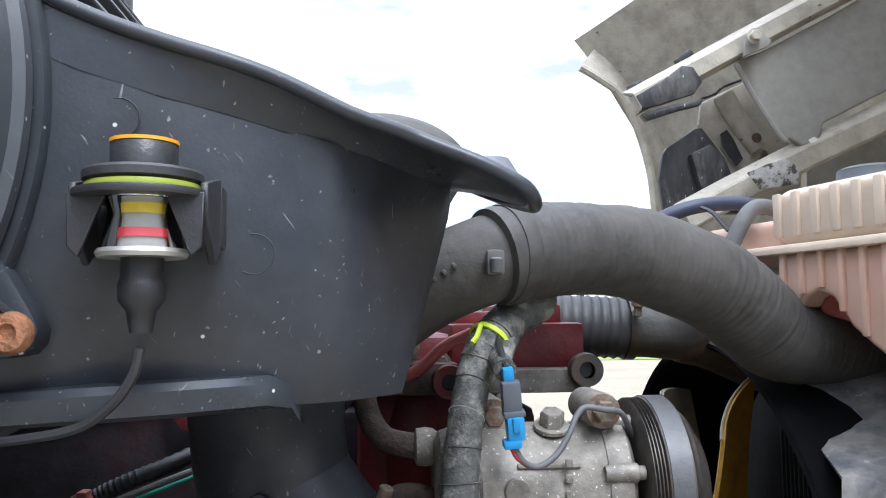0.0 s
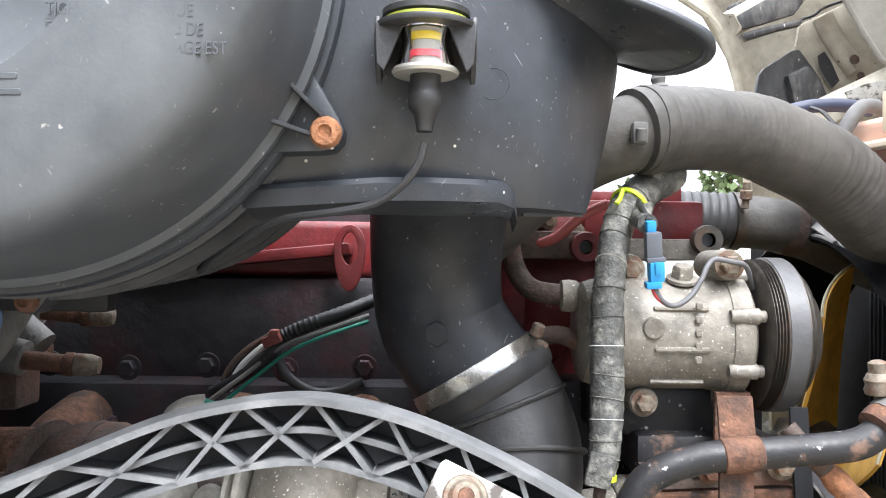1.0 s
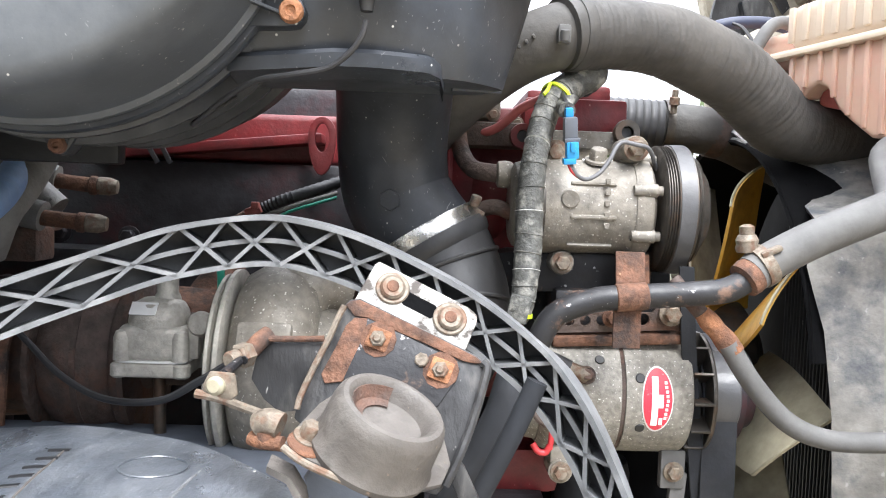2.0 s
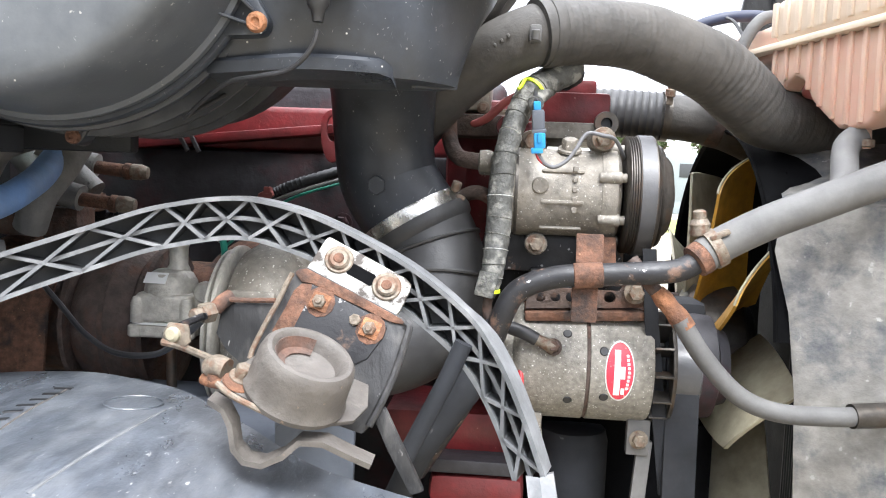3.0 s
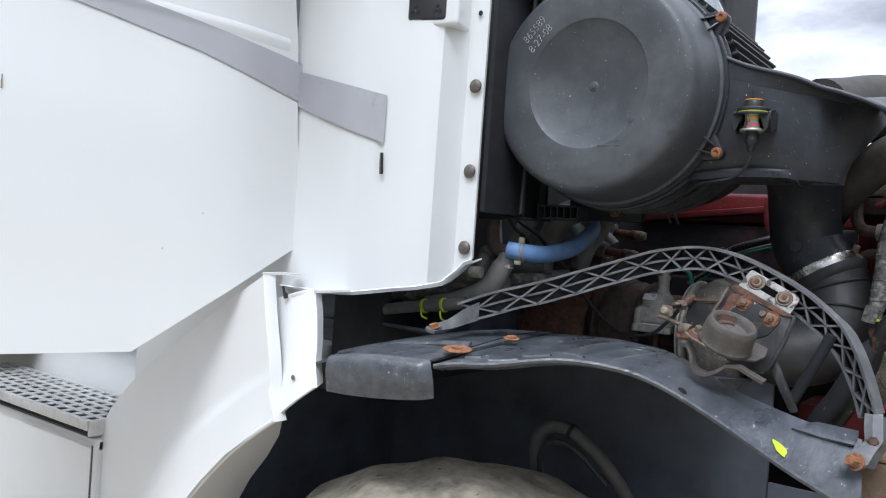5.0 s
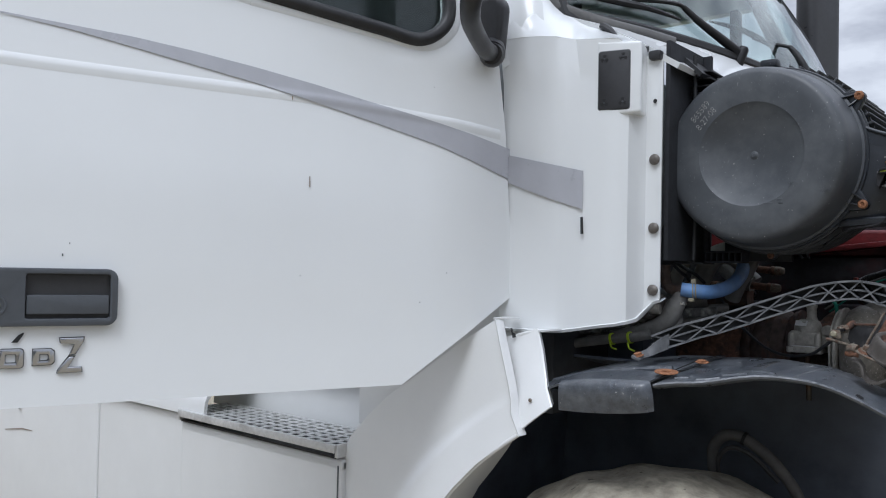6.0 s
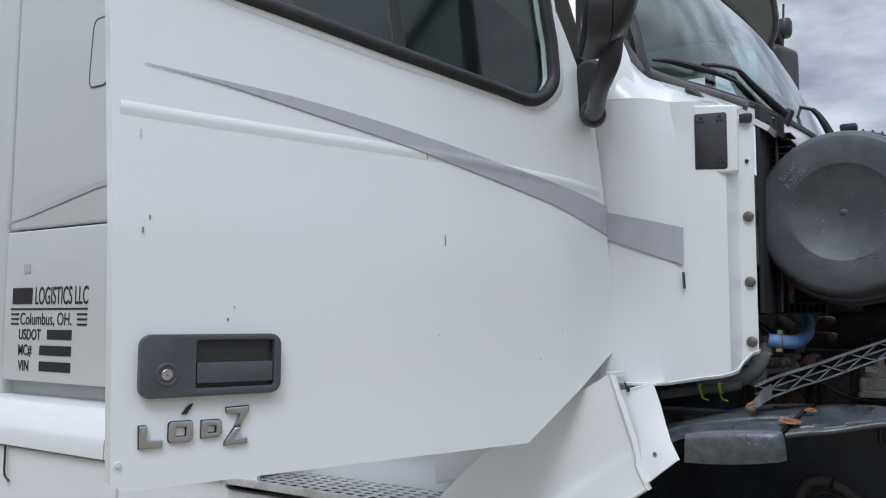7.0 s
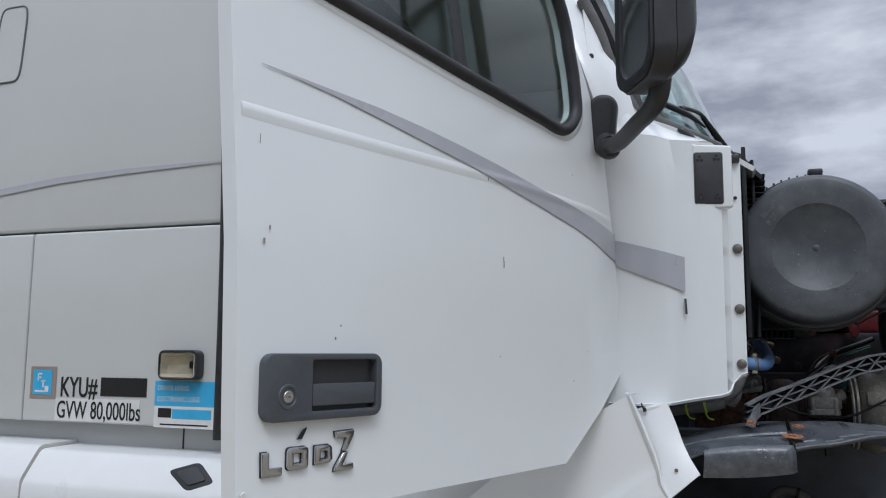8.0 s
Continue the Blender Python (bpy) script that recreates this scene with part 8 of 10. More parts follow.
def build_arch():
    t = thing("lattice_arch", (-0.2, 0.23, 1.22), "greyed plastic lattice arch supporting the fender liner", "support arch")
    so = smooth_path(OUTER, 6)
    si = smooth_path(INNER, 6)
    mid = [((a[0] + b[0]) / 2, (a[1] + b[1]) / 2) for a, b in zip(so, si)]
    part("outer_rail", ribbon([tuple(p) for p in so], 0.0020, 0.026, -0.004), M_LATTICE, t, sharp=50)
    part("inner_rail", ribbon([tuple(p) for p in si], 0.0019, 0.024, 0.0), M_LATTICE, t, sharp=50)
    rib = part("middle_rib", ribbon(mid, 0.0018, 0.004, 0.004), M_LATTICE, t, sharp=50)
    # webs and tray back take the shaded copy, so the cells read deep
    part("web", ribbon(mid, 0.0014, 0.016, 0.008), M_LATTICE_SHADE, rib, sharp=50)
    part("arch_back", sheet([[on_arch(p[0], p[1], 0.024) for p in so], [on_arch(p[0], p[1], 0.027) for p in mid], [on_arch(p[0], p[1], 0.024) for p in si]], 0.002), M_LATTICE_SHADE, t, "tray back behind the lattice, coloured dark for shade")
    # even bays along the arch, each crossed by two braces
    def walk_along(path, gap):
        out, acc = [0], 0
        for i in range(1, len(path)):
            acc += math.hypot(path[i][0] - path[i - 1][0], path[i][1] - path[i - 1][1])
            if acc >= gap(path[i][0]):
                out.append(i)
                acc = 0
        return out
    idx = walk_along(mid, lambda x: 0.056 if x < -0.22 else 0.034)
    for a, b in zip(idx, idx[1:]):
        up, dn = (so[a], si[b]), (si[a], so[b])
        for p, q in (up, dn):
            path = [tuple(p), ((p[0] + q[0]) / 2, (p[1] + q[1]) / 2), tuple(q)]
            brace = part("brace", ribbon(path, 0.0014, 0.004, 0.0), M_LATTICE, t, sharp=50)
            part("web", ribbon(path, 0.0012, 0.020, 0.004), M_LATTICE_SHADE, brace, sharp=50)
    # feet
    part("rear_foot", sheet([[V(-0.474, 0.200, 1.335), V(-0.486, 0.175, 1.322), V(-0.496, 0.145, 1.306), V(-0.504, 0.118, 1.298), V(-0.505, 0.098, 1.295)], [V(-0.474, 0.200, 1.320), V(-0.484, 0.175, 1.310), V(-0.492, 0.145, 1.299), V(-0.497, 0.116, 1.295), V(-0.497, 0.095, 1.292)], [V(-0.474, 0.200, 1.304), V(-0.482, 0.175, 1.298), V(-0.487, 0.145, 1.292), V(-0.487, 0.116, 1.291), V(-0.487, 0.097, 1.290)]], 0.005), M_LATTICE, t)
    part("foot_bolt", hexbolt((-0.497, 0.110, 1.293), (-0.2, -0.2, 1), 0.008, 0.006), M_ORANGE, t)
    foot = [(0.305, 1.238), (0.290, 1.222), (0.281, 1.205), (0.254, 1.192), (0.236, 1.180)]
    left = (0.096, 0.099, 0.102, 0.094, 0.090)
    right = (0.113, 0.116, 0.119, 0.114, 0.110)
    part("front_foot", sheet([[V(a, y, z), V((a + b) / 2, y - 0.005, z), V(b, y + 0.002, z + 0.002)] for (y, z), a, b in zip(foot, left, right)], 0.006), M_LATTICE, t)
    part("front_foot_flange", sheet([[V(b, y + 0.002, z + 0.002) for (y, z), b in zip(foot, right)], [V(b + 0.005, y + 0.031, z - 0.004) for (y, z), b in zip(foot, right)]], 0.004), M_LATTICE, t)
    part("foot_bolt", hexbolt((0.110, 0.276, 1.207), (0.1, -0.8, 0.6), 0.007, 0.007), M_RUST, t)
    part("lower_bolt", hexbolt((0.0985, 0.238, 1.187), (-0.4, -1, 0.3), 0.008, 0.014), M_ORANGE, t, "orange rusted bolt")


def build_liner():
    t = thing("fender_liner", (-0.2, 0.2, 1.14), "weathered grey-black plastic fender liner over the wheel", "fender liner")
    outer = [(-0.413, 0.003, 1.256), (-0.382, 0.016, 1.262), (-0.345, 0.032, 1.265), (-0.317, 0.043, 1.270), (-0.283, 0.057, 1.2775), (-0.247, 0.073, 1.2825), (-0.20, 0.092, 1.2815), (-0.153, 0.112, 1.273), (-0.104, 0.133, 1.252), (-0.05, 0.155, 1.221), (-0.02, 0.168, 1.202), (0.03, 0.189, 1.170), (0.078, 0.209, 1.143), (0.11, 0.222, 1.12)]
    inner = [(-0.408, 0.335, 1.283), (-0.385, 0.355, 1.284), (-0.355, 0.365, 1.285), (-0.325, 0.372, 1.285), (-0.29, 0.372, 1.285), (-0.245, 0.362, 1.284), (-0.205, 0.342, 1.282), (-0.165, 0.315, 1.277), (-0.125, 0.29, 1.268), (-0.08, 0.272, 1.252), (-0.035, 0.272, 1.238), (0.02, 0.28, 1.222), (0.06, 0.288, 1.213), (0.095, 0.292, 1.207)]
    outer = [tuple(p) for p in smooth_path(outer, 4)]
    inner = [tuple(p) for p in smooth_path(inner, 4)]
    rows = []
    for k in range(25):
        u = k / 24
        row = []
        for o, n2 in zip(outer, inner):
            p = V(*o).lerp(V(*n2), u)
            p.z += 0.004 * math.sin(math.pi * u) + 0.0020 * noise.noise(V(p.x * 14, p.y * 14, 3.0))
            row.append(p)
        rows.append(row)
    skin = sheet(rows, 0)
    tree = BVHTree.FromBMesh(skin)
    skin.free()

    def lay(x, y, lift=0.0):
        hit = tree.ray_cast(V(x, y, 2.0), V(0, 0, -1))
        p, nn = (hit[0], hit[1] if hit[1].z > 0 else -hit[1]) if hit[0] is not None else (V(x, y, 1.29), Z.copy())
        return p + nn * lift, nn

    def bar_on(x0, y0, x1, y1, w, h, n=7):
        """A low moulded rib laid on the liner."""
        pts = [(x0 + (x1 - x0) * k / n, y0 + (y1 - y0) * k / n) for k in range(n + 1)]
        d = V(x1 - x0, y1 - y0, 0).normalized()
        s = V(-d.y, d.x, 0) * w
        return sheet([[lay(x + s.x * q, y + s.y * q, hh)[0] for x, y in pts] for q, hh in ((-1, -0.0005), (-0.5, h), (0.5, h), (1, -0.0005))], 0)
    part("liner_top", sheet(rows, 0.004), M_LINER, t, sharp=50)
    # rolled outer edge turning down
    part("outer_edge", sheet([[V(*p) + V(0, -0.001, 0.001) for p in outer], [V(p[0], p[1] - 0.002, p[2] - 0.0012) for p in outer], [V(p[0], p[1] - 0.001, p[2] - 0.0034) for p in outer], [V(p[0] + 0.002, p[1] + 0.02, p[2] - 0.008) for p in outer]], 0.002), M_LINER, t)
    # rear section with hanging tab
    rear_o = [(-0.66, -0.028, 1.215), (-0.60, -0.022, 1.240), (-0.54, -0.014, 1.252), (-0.48, -0.008, 1.258), (-0.44, -0.002, 1.259), (-0.425, 0.002, 1.260)]
    rear_i = [(-0.70, 0.20, 1.235), (-0.62, 0.24, 1.258), (-0.56, 0.29, 1.272), (-0.50, 0.33, 1.280), (-0.455, 0.343, 1.282), (-0.415, 0.35, 1.283)]
    rows = []
    for k in range(8):
        u = k / 7
        rows.append([V(*a).lerp(V(*b), u) + V(0, 0, 0.004 * math.sin(math.pi * u)) for a, b in zip(rear_o, rear_i)])
    part("rear_section", sheet(rows, 0.004), M_LINER, t, sharp=50)
    flap = [[(-0.592, -0.020, 1.244), (-0.54, -0.015, 1.253), (-0.48, -0.010, 1.258), (-0.432, -0.004, 1.260), (-0.42, 0.002, 1.260)], [(-0.592, -0.027, 1.238), (-0.54, -0.024, 1.246), (-0.48, -0.020, 1.251), (-0.431, -0.014, 1.253), (-0.417, 0.0, 1.253)], [(-0.593, -0.028, 1.222), (-0.54, -0.026, 1.226), (-0.48, -0.022, 1.230), (-0.429, -0.016, 1.234), (-0.415, 0.003, 1.236)], [(-0.596, -0.020, 1.191), (-0.54, -0.018, 1.193), (-0.48, -0.012, 1.198), (-0.43, -0.006, 1.205), (-0.414, 0.008, 1.208)]]
    fine = [smooth_path(r, 4) for r in flap]
    fine = [[V(*p) for p in r] for r in zip(*[smooth_path(col, 4) for col in zip(*fine)])]
    part("rear_flap", sheet(fine, 0.003), M_LINER, t, "hanging plastic flap", sharp=80)
    part("step_rib", tube([(-0.68, 0.09, 1.227), (-0.60, 0.095, 1.250), (-0.50, 0.10, 1.268), (-0.425, 0.11, 1.275)], 0.006, 8), M_LINER, t)
    for bx, by, bz, br in ((-0.415, 0.061, 1.272, 0.022), (-0.397, 0.183, 1.283, 0.013)):
        part("rusted_bolt", join(disc(br, 0.0026, (bx, by, bz + 0.001), (0.05, -0.1, 1), 24), hexbolt((bx, by, bz + 0.002), (0.05, -0.1, 1), 0.009, 0.0035)), M_ORANGE, t, "orange rusted bolt and washer")
    part("seam_gap", sheet([[V(-0.4180, 0.004, 1.2600), V(-0.4150, 0.10, 1.2755), V(-0.4135, 0.20, 1.2860), V(-0.412, 0.30, 1.2885), V(-0.411, 0.333, 1.2862)], [V(-0.4155, 0.004, 1.2600), V(-0.4125, 0.10, 1.2755), V(-0.4110, 0.20, 1.2860), V(-0.4095, 0.30, 1.2885), V(-0.4085, 0.333, 1.2862)]], 0.001), M_BLACKINK, t)
    for k in range(7):
        y = 0.203 + 0.0178 * k
        part("tread_notch", bar_on(-0.303, y, -0.289, y + 0.002, 0.0034, 0.0008, 3), M_BLACKINK, t)
    part("notch_line", bar_on(-0.280, 0.191, -0.293, 0.313, 0.0012, 0.0006), M_CUP, t)
    for x0, y0, x1, y1 in ((-0.355, 0.054, -0.318, 0.073), (-0.322, 0.095, -0.274, 0.090), (-0.276, 0.123, -0.231, 0.106), (-0.395, 0.055, -0.372, 0.062)):
        part("edge_rib", bar_on(x0, y0, x1, y1, 0.0030, 0.0022), M_LINER, t)
    part("mould_ridge", bar_on(-0.200, 0.102, -0.192, 0.275, 0.0018, 0.0006), M_LATTICE, t)
    ov = []
    for k in range(25):
        ov.append(tuple(lay(-0.222 + 0.022 * math.cos(k * math.pi / 12), 0.283 + 0.025 * math.sin(k * math.pi / 12), 0.0004)[0]))
    part("oval_mark", tube(ov, 0.0009, 6, 1, caps=False), M_LINER, t)
    part("front_pad", sheet([[V(0.015, 0.247, 1.214), V(0.05, 0.262, 1.206), V(0.088, 0.275, 1.201)], [V(0.025, 0.272, 1.219), V(0.055, 0.28, 1.215), V(0.09, 0.290, 1.211)], [V(0.037, 0.294, 1.220), V(0.06, 0.303, 1.217), V(0.086, 0.314, 1.214)]], 0.004), M_LINER, t)
    p, nn = lay(-0.105, 0.152, 0.0)
    part("drain_hole", lathe([(0.0, 0.0008), (0.0065, 0.0008), (0.0075, -0.001)], p, nn, 16), M_BLACKINK, t)
    dab = bmesh.new()
    dab.faces.new([dab.verts.new(lay(0.012 + (0.0085 + 0.002 * math.sin(3 * g)) * math.cos(g) - 0.004 * math.sin(g), 0.202 + (0.0085 + 0.0015 * math.cos(2 * g)) * math.sin(g) + 0.002 * math.cos(g), 0.0012)[0]) for g in [k * math.pi / 9 for k in range(18)]])
    part("lime_paint_mark", dab, M_LIME, t, "lime paint dab")
    w = thing("wheel_housing", (-0.4, 0.6, 0.60), "sooty black inner wheel housing", "wheel housing")
    part("back_wall", sheet([[V(x, 0.60, z) for x in np.linspace(-1.02, -0.10, 12)] for z in (0.45, 0.8, 1.12, 1.22)], 0.01), M_WELL, w)
    part("front_skirt", sheet([[V(x, 0.603, z) for x in (-0.098, 0.15, 0.40)] for z in (0.45, 0.75, 1.04)], 0.01), M_WELL, w)
    part("roof", sheet([[V(x, 0.60, 1.215) for x in np.linspace(-0.95, -0.14, 10)], [V(x, 0.40, 1.235) for x in np.linspace(-0.95, -0.14, 10)], [V(x, 0.26, 1.262 - 0.4 * max(0, x + 0.22)) for x in np.linspace(-0.95, -0.10, 10)]], 0.006), M_WELL, w)
    part("rear_wall", sheet([[V(-0.95, y, 1.18), V(-0.97, y, 0.9), V(-0.97, y, 0.45)] for y in (0.06, 0.3, 0.62)], 0.01), M_WELL, w)
    part("upper_rear", box((-0.72, 0.56, 1.28), (0.16, 0.28, 0.13), None, 0.02), M_WELL, w)
    part("brake_hose", tube([(-0.452, 0.44, 0.93), (-0.462, 0.42, 1.00), (-0.462, 0.405, 1.05), (-0.458, 0.40, 1.078), (-0.442, 0.40, 1.100), (-0.421, 0.402, 1.109), (-0.392, 0.405, 1.104), (-0.362, 0.41, 1.085), (-0.335, 0.42, 1.060), (-0.30, 0.45, 1.00), (-0.28, 0.47, 0.93)], 0.0125, 14, 7), M_HOSE2, w, "looping grey brake hose")
    part("thin_line", tube([(-0.440, 0.40, 0.99), (-0.443, 0.385, 1.045), (-0.428, 0.38, 1.076), (-0.405, 0.385, 1.085), (-0.370, 0.395, 1.070), (-0.325, 0.42, 1.020)], 0.005, 8), M_BOOT, w)
    part("hose_strap", lathe([(0.0128, -0.004), (0.0148, -0.003), (0.0148, 0.003), (0.0128, 0.004)], (-0.392, 0.405, 1.104), (0.95, 0, -0.3), 18), M_BLACK, w)


def build_wheel():
    cx, cz = -0.475, 0.534
    t = thing("front_wheel", (cx, 0.2, GROUND), "mud-caked front tyre on a steel rim", "wheel")
    ax = V(math.sin(radians(-34)), math.cos(radians(-34)), 0)
    at = V(cx, 0.20, cz) - ax * 0.19
    prof = [(0.29, 0.04), (0.36, 0.03), (0.45, 0.035), (0.485, 0.045), (0.502, 0.062), (0.510, 0.10), (0.514, 0.19), (0.510, 0.28), (0.502, 0.318), (0.485, 0.335), (0.45, 0.345), (0.36, 0.35), (0.29, 0.34)]
    bm = lathe([(float(np.interp(h, [k for k in range(13)], [p[0] for p in prof])), float(np.interp(h, [k for k in range(13)], [p[1] for p in prof]))) for h in np.linspace(0, 12, 37)], at, ax, 160)
    for v in bm.verts:
        d = v.co - (at + ax * (v.co - at).dot(ax))
        v.co += d.normalized() * 0.014 * noise.noise(v.co * 13) * (d.length > 0.44)
    part("tyre", bm, M_TYRE, t)
    part("rim", lathe([(0.0, 0.10), (0.12, 0.10), (0.15, 0.12), (0.24, 0.12), (0.285, 0.05), (0.295, 0.05), (0.295, 0.06)], at, ax, 48), M_STEEL, t)
    part("hub", disc(0.09, 0.08, at + ax * 0.105, -ax, 24, 0.01), M_RUST2, t)
    part("axle", disc(0.06, 0.9, (cx, 0.30, cz), Y, 16), M_DARK, t)


def build_mount():
    """The hood mount on the arch: white plate, rusted bracket, greasy cup on its base plate, links beside it."""
    t = thing("hood_mount", (-0.06, 0.30, 1.28), "rusted hood mount bracket with greasy rubber cup", "bracket")
    o, u, v, n = V(-0.0505, 0.3395, 1.3915), V(0.9773, 0.0004, -0.2117), V(0.1865, 0.4717, 0.8618), V(0.1002, -0.8818, 0.4609)
    plate = part("white_plate", prism([(-0.0383, 0.0211), (-0.0358, 0.0243), (0.0362, 0.0058), (0.0431, 0.0017), (0.0434, -0.0051), (0.04, -0.0244), (0.0379, -0.0294), (-0.0463, -0.0119), (-0.0435, 0.0005)], tuple(o), u, v, 0.005, 0.002), M_PLATE, t, "chipped white steel plate")
    part("plate_slot", prism([(-0.0125, 0.0035), (-0.0100, 0.0062), (0.0115, 0.0008), (0.0135, -0.0015), (0.0122, -0.0075), (0.0100, -0.0098), (-0.0115, -0.0045), (-0.0135, -0.0020)], tuple(o + n * 0.0040), u, v, 0.0014, 0), M_SHADEBLACK, plate)
    for p in (V(-0.0700, 0.3380, 1.4030), V(-0.0280, 0.3320, 1.3830)):
        bolt = part("plate_bolt", join(disc(0.0125, 0.002, p, n, 24), disc(0.0092, 0.0045, p + n * 0.0008, n, 22, 0.0018)), M_BOLT, t, "rust-stained washer head bolt")
        part("bolt_crown", disc(0.0045, 0.0016, p + n * 0.0046, n, 16, 0.0006), M_RUST, bolt)
    # bracket: a tray with folded rims
    o2, u2, v2, n2 = V(-0.0530, 0.3050, 1.3670), V(0.9186, -0.2037, -0.3388), V(0.3825, 0.2414, 0.8919), V(-0.0999, -0.9488, 0.2996)
    part("bracket_face", prism([(-0.0561, 0.0067), (-0.054, 0.012), (-0.0479, 0.0156), (0.043, 0.0118), (0.0506, 0.0092), (0.0536, 0.0046), (0.0561, -0.017), (0.0591, -0.0504), (0.0573, -0.0748), (0.0549, -0.0823), (0.0004, -0.0897), (-0.054, -0.0767), (-0.057, -0.0643), (-0.0578, -0.031), (-0.057, -0.0016)], tuple(o2), u2, v2, 0.004, 0.002), M_SCUFF, t, "scuffed black steel tray")
    face = part("inner_face", prism([(-0.0404, 0.0013), (-0.0356, 0.0054), (0.0208, 0.0033), (0.0354, -0.0002), (0.0366, -0.0086), (0.0324, -0.0296), (0.0174, -0.0461), (-0.0293, -0.0461), (-0.0382, -0.0327)], tuple(o2 + n2 * 0.0035), u2, v2, 0.0022, 0.001), M_CHIP, t, "chipped black inner face")
    part("rust_edge", prism([(-0.0547, 0.007), (-0.0523, 0.0114), (-0.0469, 0.0144), (0.0016, 0.0128), (0.0429, 0.0105), (0.0492, 0.0083), (0.0426, 0.0059), (0.0356, 0.0043), (0.005, 0.0049), (-0.008, 0.0046), (-0.0365, 0.005), (-0.0453, 0.0027)], tuple(o2 + n2 * 0.0035), u2, v2, 0.003, 0.0012), M_RUST, t, "rusted folded edge")
    part("rust_side", prism([(-0.045, 0.0018), (-0.0365, 0.005), (-0.0334, -0.005), (-0.0337, -0.0253), (-0.0336, -0.0411), (-0.0442, -0.0472), (-0.0494, -0.0425), (-0.0482, -0.0218), (-0.0483, -0.0061)], tuple(o2 + n2 * 0.0035), u2, v2, 0.0026, 0.001), M_RUST, t)
    part("left_rim", tube([(-0.1010, 0.3060, 1.3940), (-0.1050, 0.3040, 1.3860), (-0.1100, 0.3000, 1.3730), (-0.1190, 0.2950, 1.3540), (-0.1270, 0.2900, 1.3350), (-0.1290, 0.2870, 1.3260)], 0.0022, 8, 4), M_BOLT, t, "worn bright rim")
    part("right_rim", tube([(-0.0060, 0.2920, 1.3610), (-0.0030, 0.2900, 1.3570), (-0.0060, 0.2860, 1.3440), (-0.0120, 0.2810, 1.3230), (-0.0200, 0.2750, 1.3020), (-0.0290, 0.2700, 1.2830)], 0.0032, 8, 4), M_SCUFF, t)
    for p in (V(-0.0770, 0.3030, 1.3720), V(-0.0340, 0.2930, 1.3540)):
        nut = part("face_bolt", box(p + n2 * 0.001, (0.016, 0.004, 0.015), Euler((radians(-15), radians(20), 0)).to_matrix(), 0.0025, 2), M_ORANGE, face, "rust-caked square nut")
        part("stud", join(disc(0.0058, 0.004, p + n2 * 0.002, n2, 6), disc(0.003, 0.006, p + n2 * 0.002, n2, 12)), M_BOLT, nut)
        part("rust_bleed", disc(0.0125, 0.0008, p - n2 * 0.0002, n2, 11, 0), M_RUST, face)
    part("rust_lump", disc(0.005, 0.003, V(-0.0470, 0.2960, 1.3600), n2, 7, 0.001), M_BOLT, face)
    # cup
    cc, ca = V(-0.0749, 0.2212, 1.3189), V(0.3799, -0.2699, 0.8848)
    cup = part("rubber_cup", lathe([(0.0, -0.002), (0.0370, -0.002), (0.0380, 0.002), (0.0362, 0.006), (0.0355, 0.012), (0.0348, 0.026), (0.0335, 0.0315), (0.0310, 0.0345), (0.0280, 0.0350), (0.0252, 0.0330), (0.0235, 0.0285), (0.0215, 0.0235), (0.012, 0.0215), (0, 0.021)], cc, ca, 56), M_CUP, t, "greasy grey rubber cup")
    part("rust_crescent", lathe([(0.0150, 0.0), (0.0215, 0.0012), (0.0237, 0.0062), (0.0246, 0.0090), (0.0240, 0.0092), (0.0228, 0.0066), (0.0206, 0.0022), (0.0150, 0.0010)], cc + ca * 0.0225, ca, 30, 200, 40), M_RUST2, cup)
    part("cup_chip", disc(0.0022, 0.001, V(-0.0830, 0.1900, 1.3220), (-0.2, -0.9, -0.2), 8, 0), M_LABEL, cup)
    base = part("base_plate", prism([(-0.0496, -0.017), (-0.0483, -0.0069), (-0.0367, 0.0337), (-0.0291, 0.0506), (0.0486, 0.0502), (0.0531, 0.0224), (0.0468, -0.001), (0.0249, -0.0203), (-0.0072, -0.0273), (-0.0365, -0.0238)], V(-0.0772, 0.2228, 1.3136), V(0.9250, 0.1092, -0.3639), V(0.0016, 0.9567, 0.2912), 0.004, 0.0015), M_CUP, t)
    part("base_rim", tube([(-0.1220, 0.1950, 1.3290), (-0.1110, 0.1900, 1.3230), (-0.0970, 0.1890, 1.3170), (-0.0830, 0.1900, 1.3110), (-0.0650, 0.1940, 1.3040)], 0.0022, 8, 4), M_BOLT, base)
    part("base_bolt", hexbolt(V(-0.1110, 0.2120, 1.3290), ca, 0.0062, 0.008), M_BOLT, base)
    part("rust_ring", disc(0.0115, 0.0014, V(-0.1110, 0.2060, 1.3270), ca, 16), M_ORANGE, base)
    # hooked bar below the base plate
    hook = [(-0.1330, 0.2150, 1.3150), (-0.1180, 0.2050, 1.3120), (-0.1100, 0.2000, 1.3020), (-0.1075, 0.2000, 1.2860), (-0.1010, 0.2000, 1.2785), (-0.0900, 0.2000, 1.2770), (-0.0770, 0.2020, 1.2830), (-0.0660, 0.2050, 1.2930), (-0.0480, 0.2050, 1.2930), (-0.0320, 0.2100, 1.2840), (-0.0160, 0.2150, 1.2760)]
    part("hook_strap", sheet([[V(x, y - 0.008, z - 0.001) for x, y, z in hook], [V(x, y + 0.008, z + 0.001) for x, y, z in hook]], 0.004), M_CUP, t, "bent flat steel strap", sharp=60)
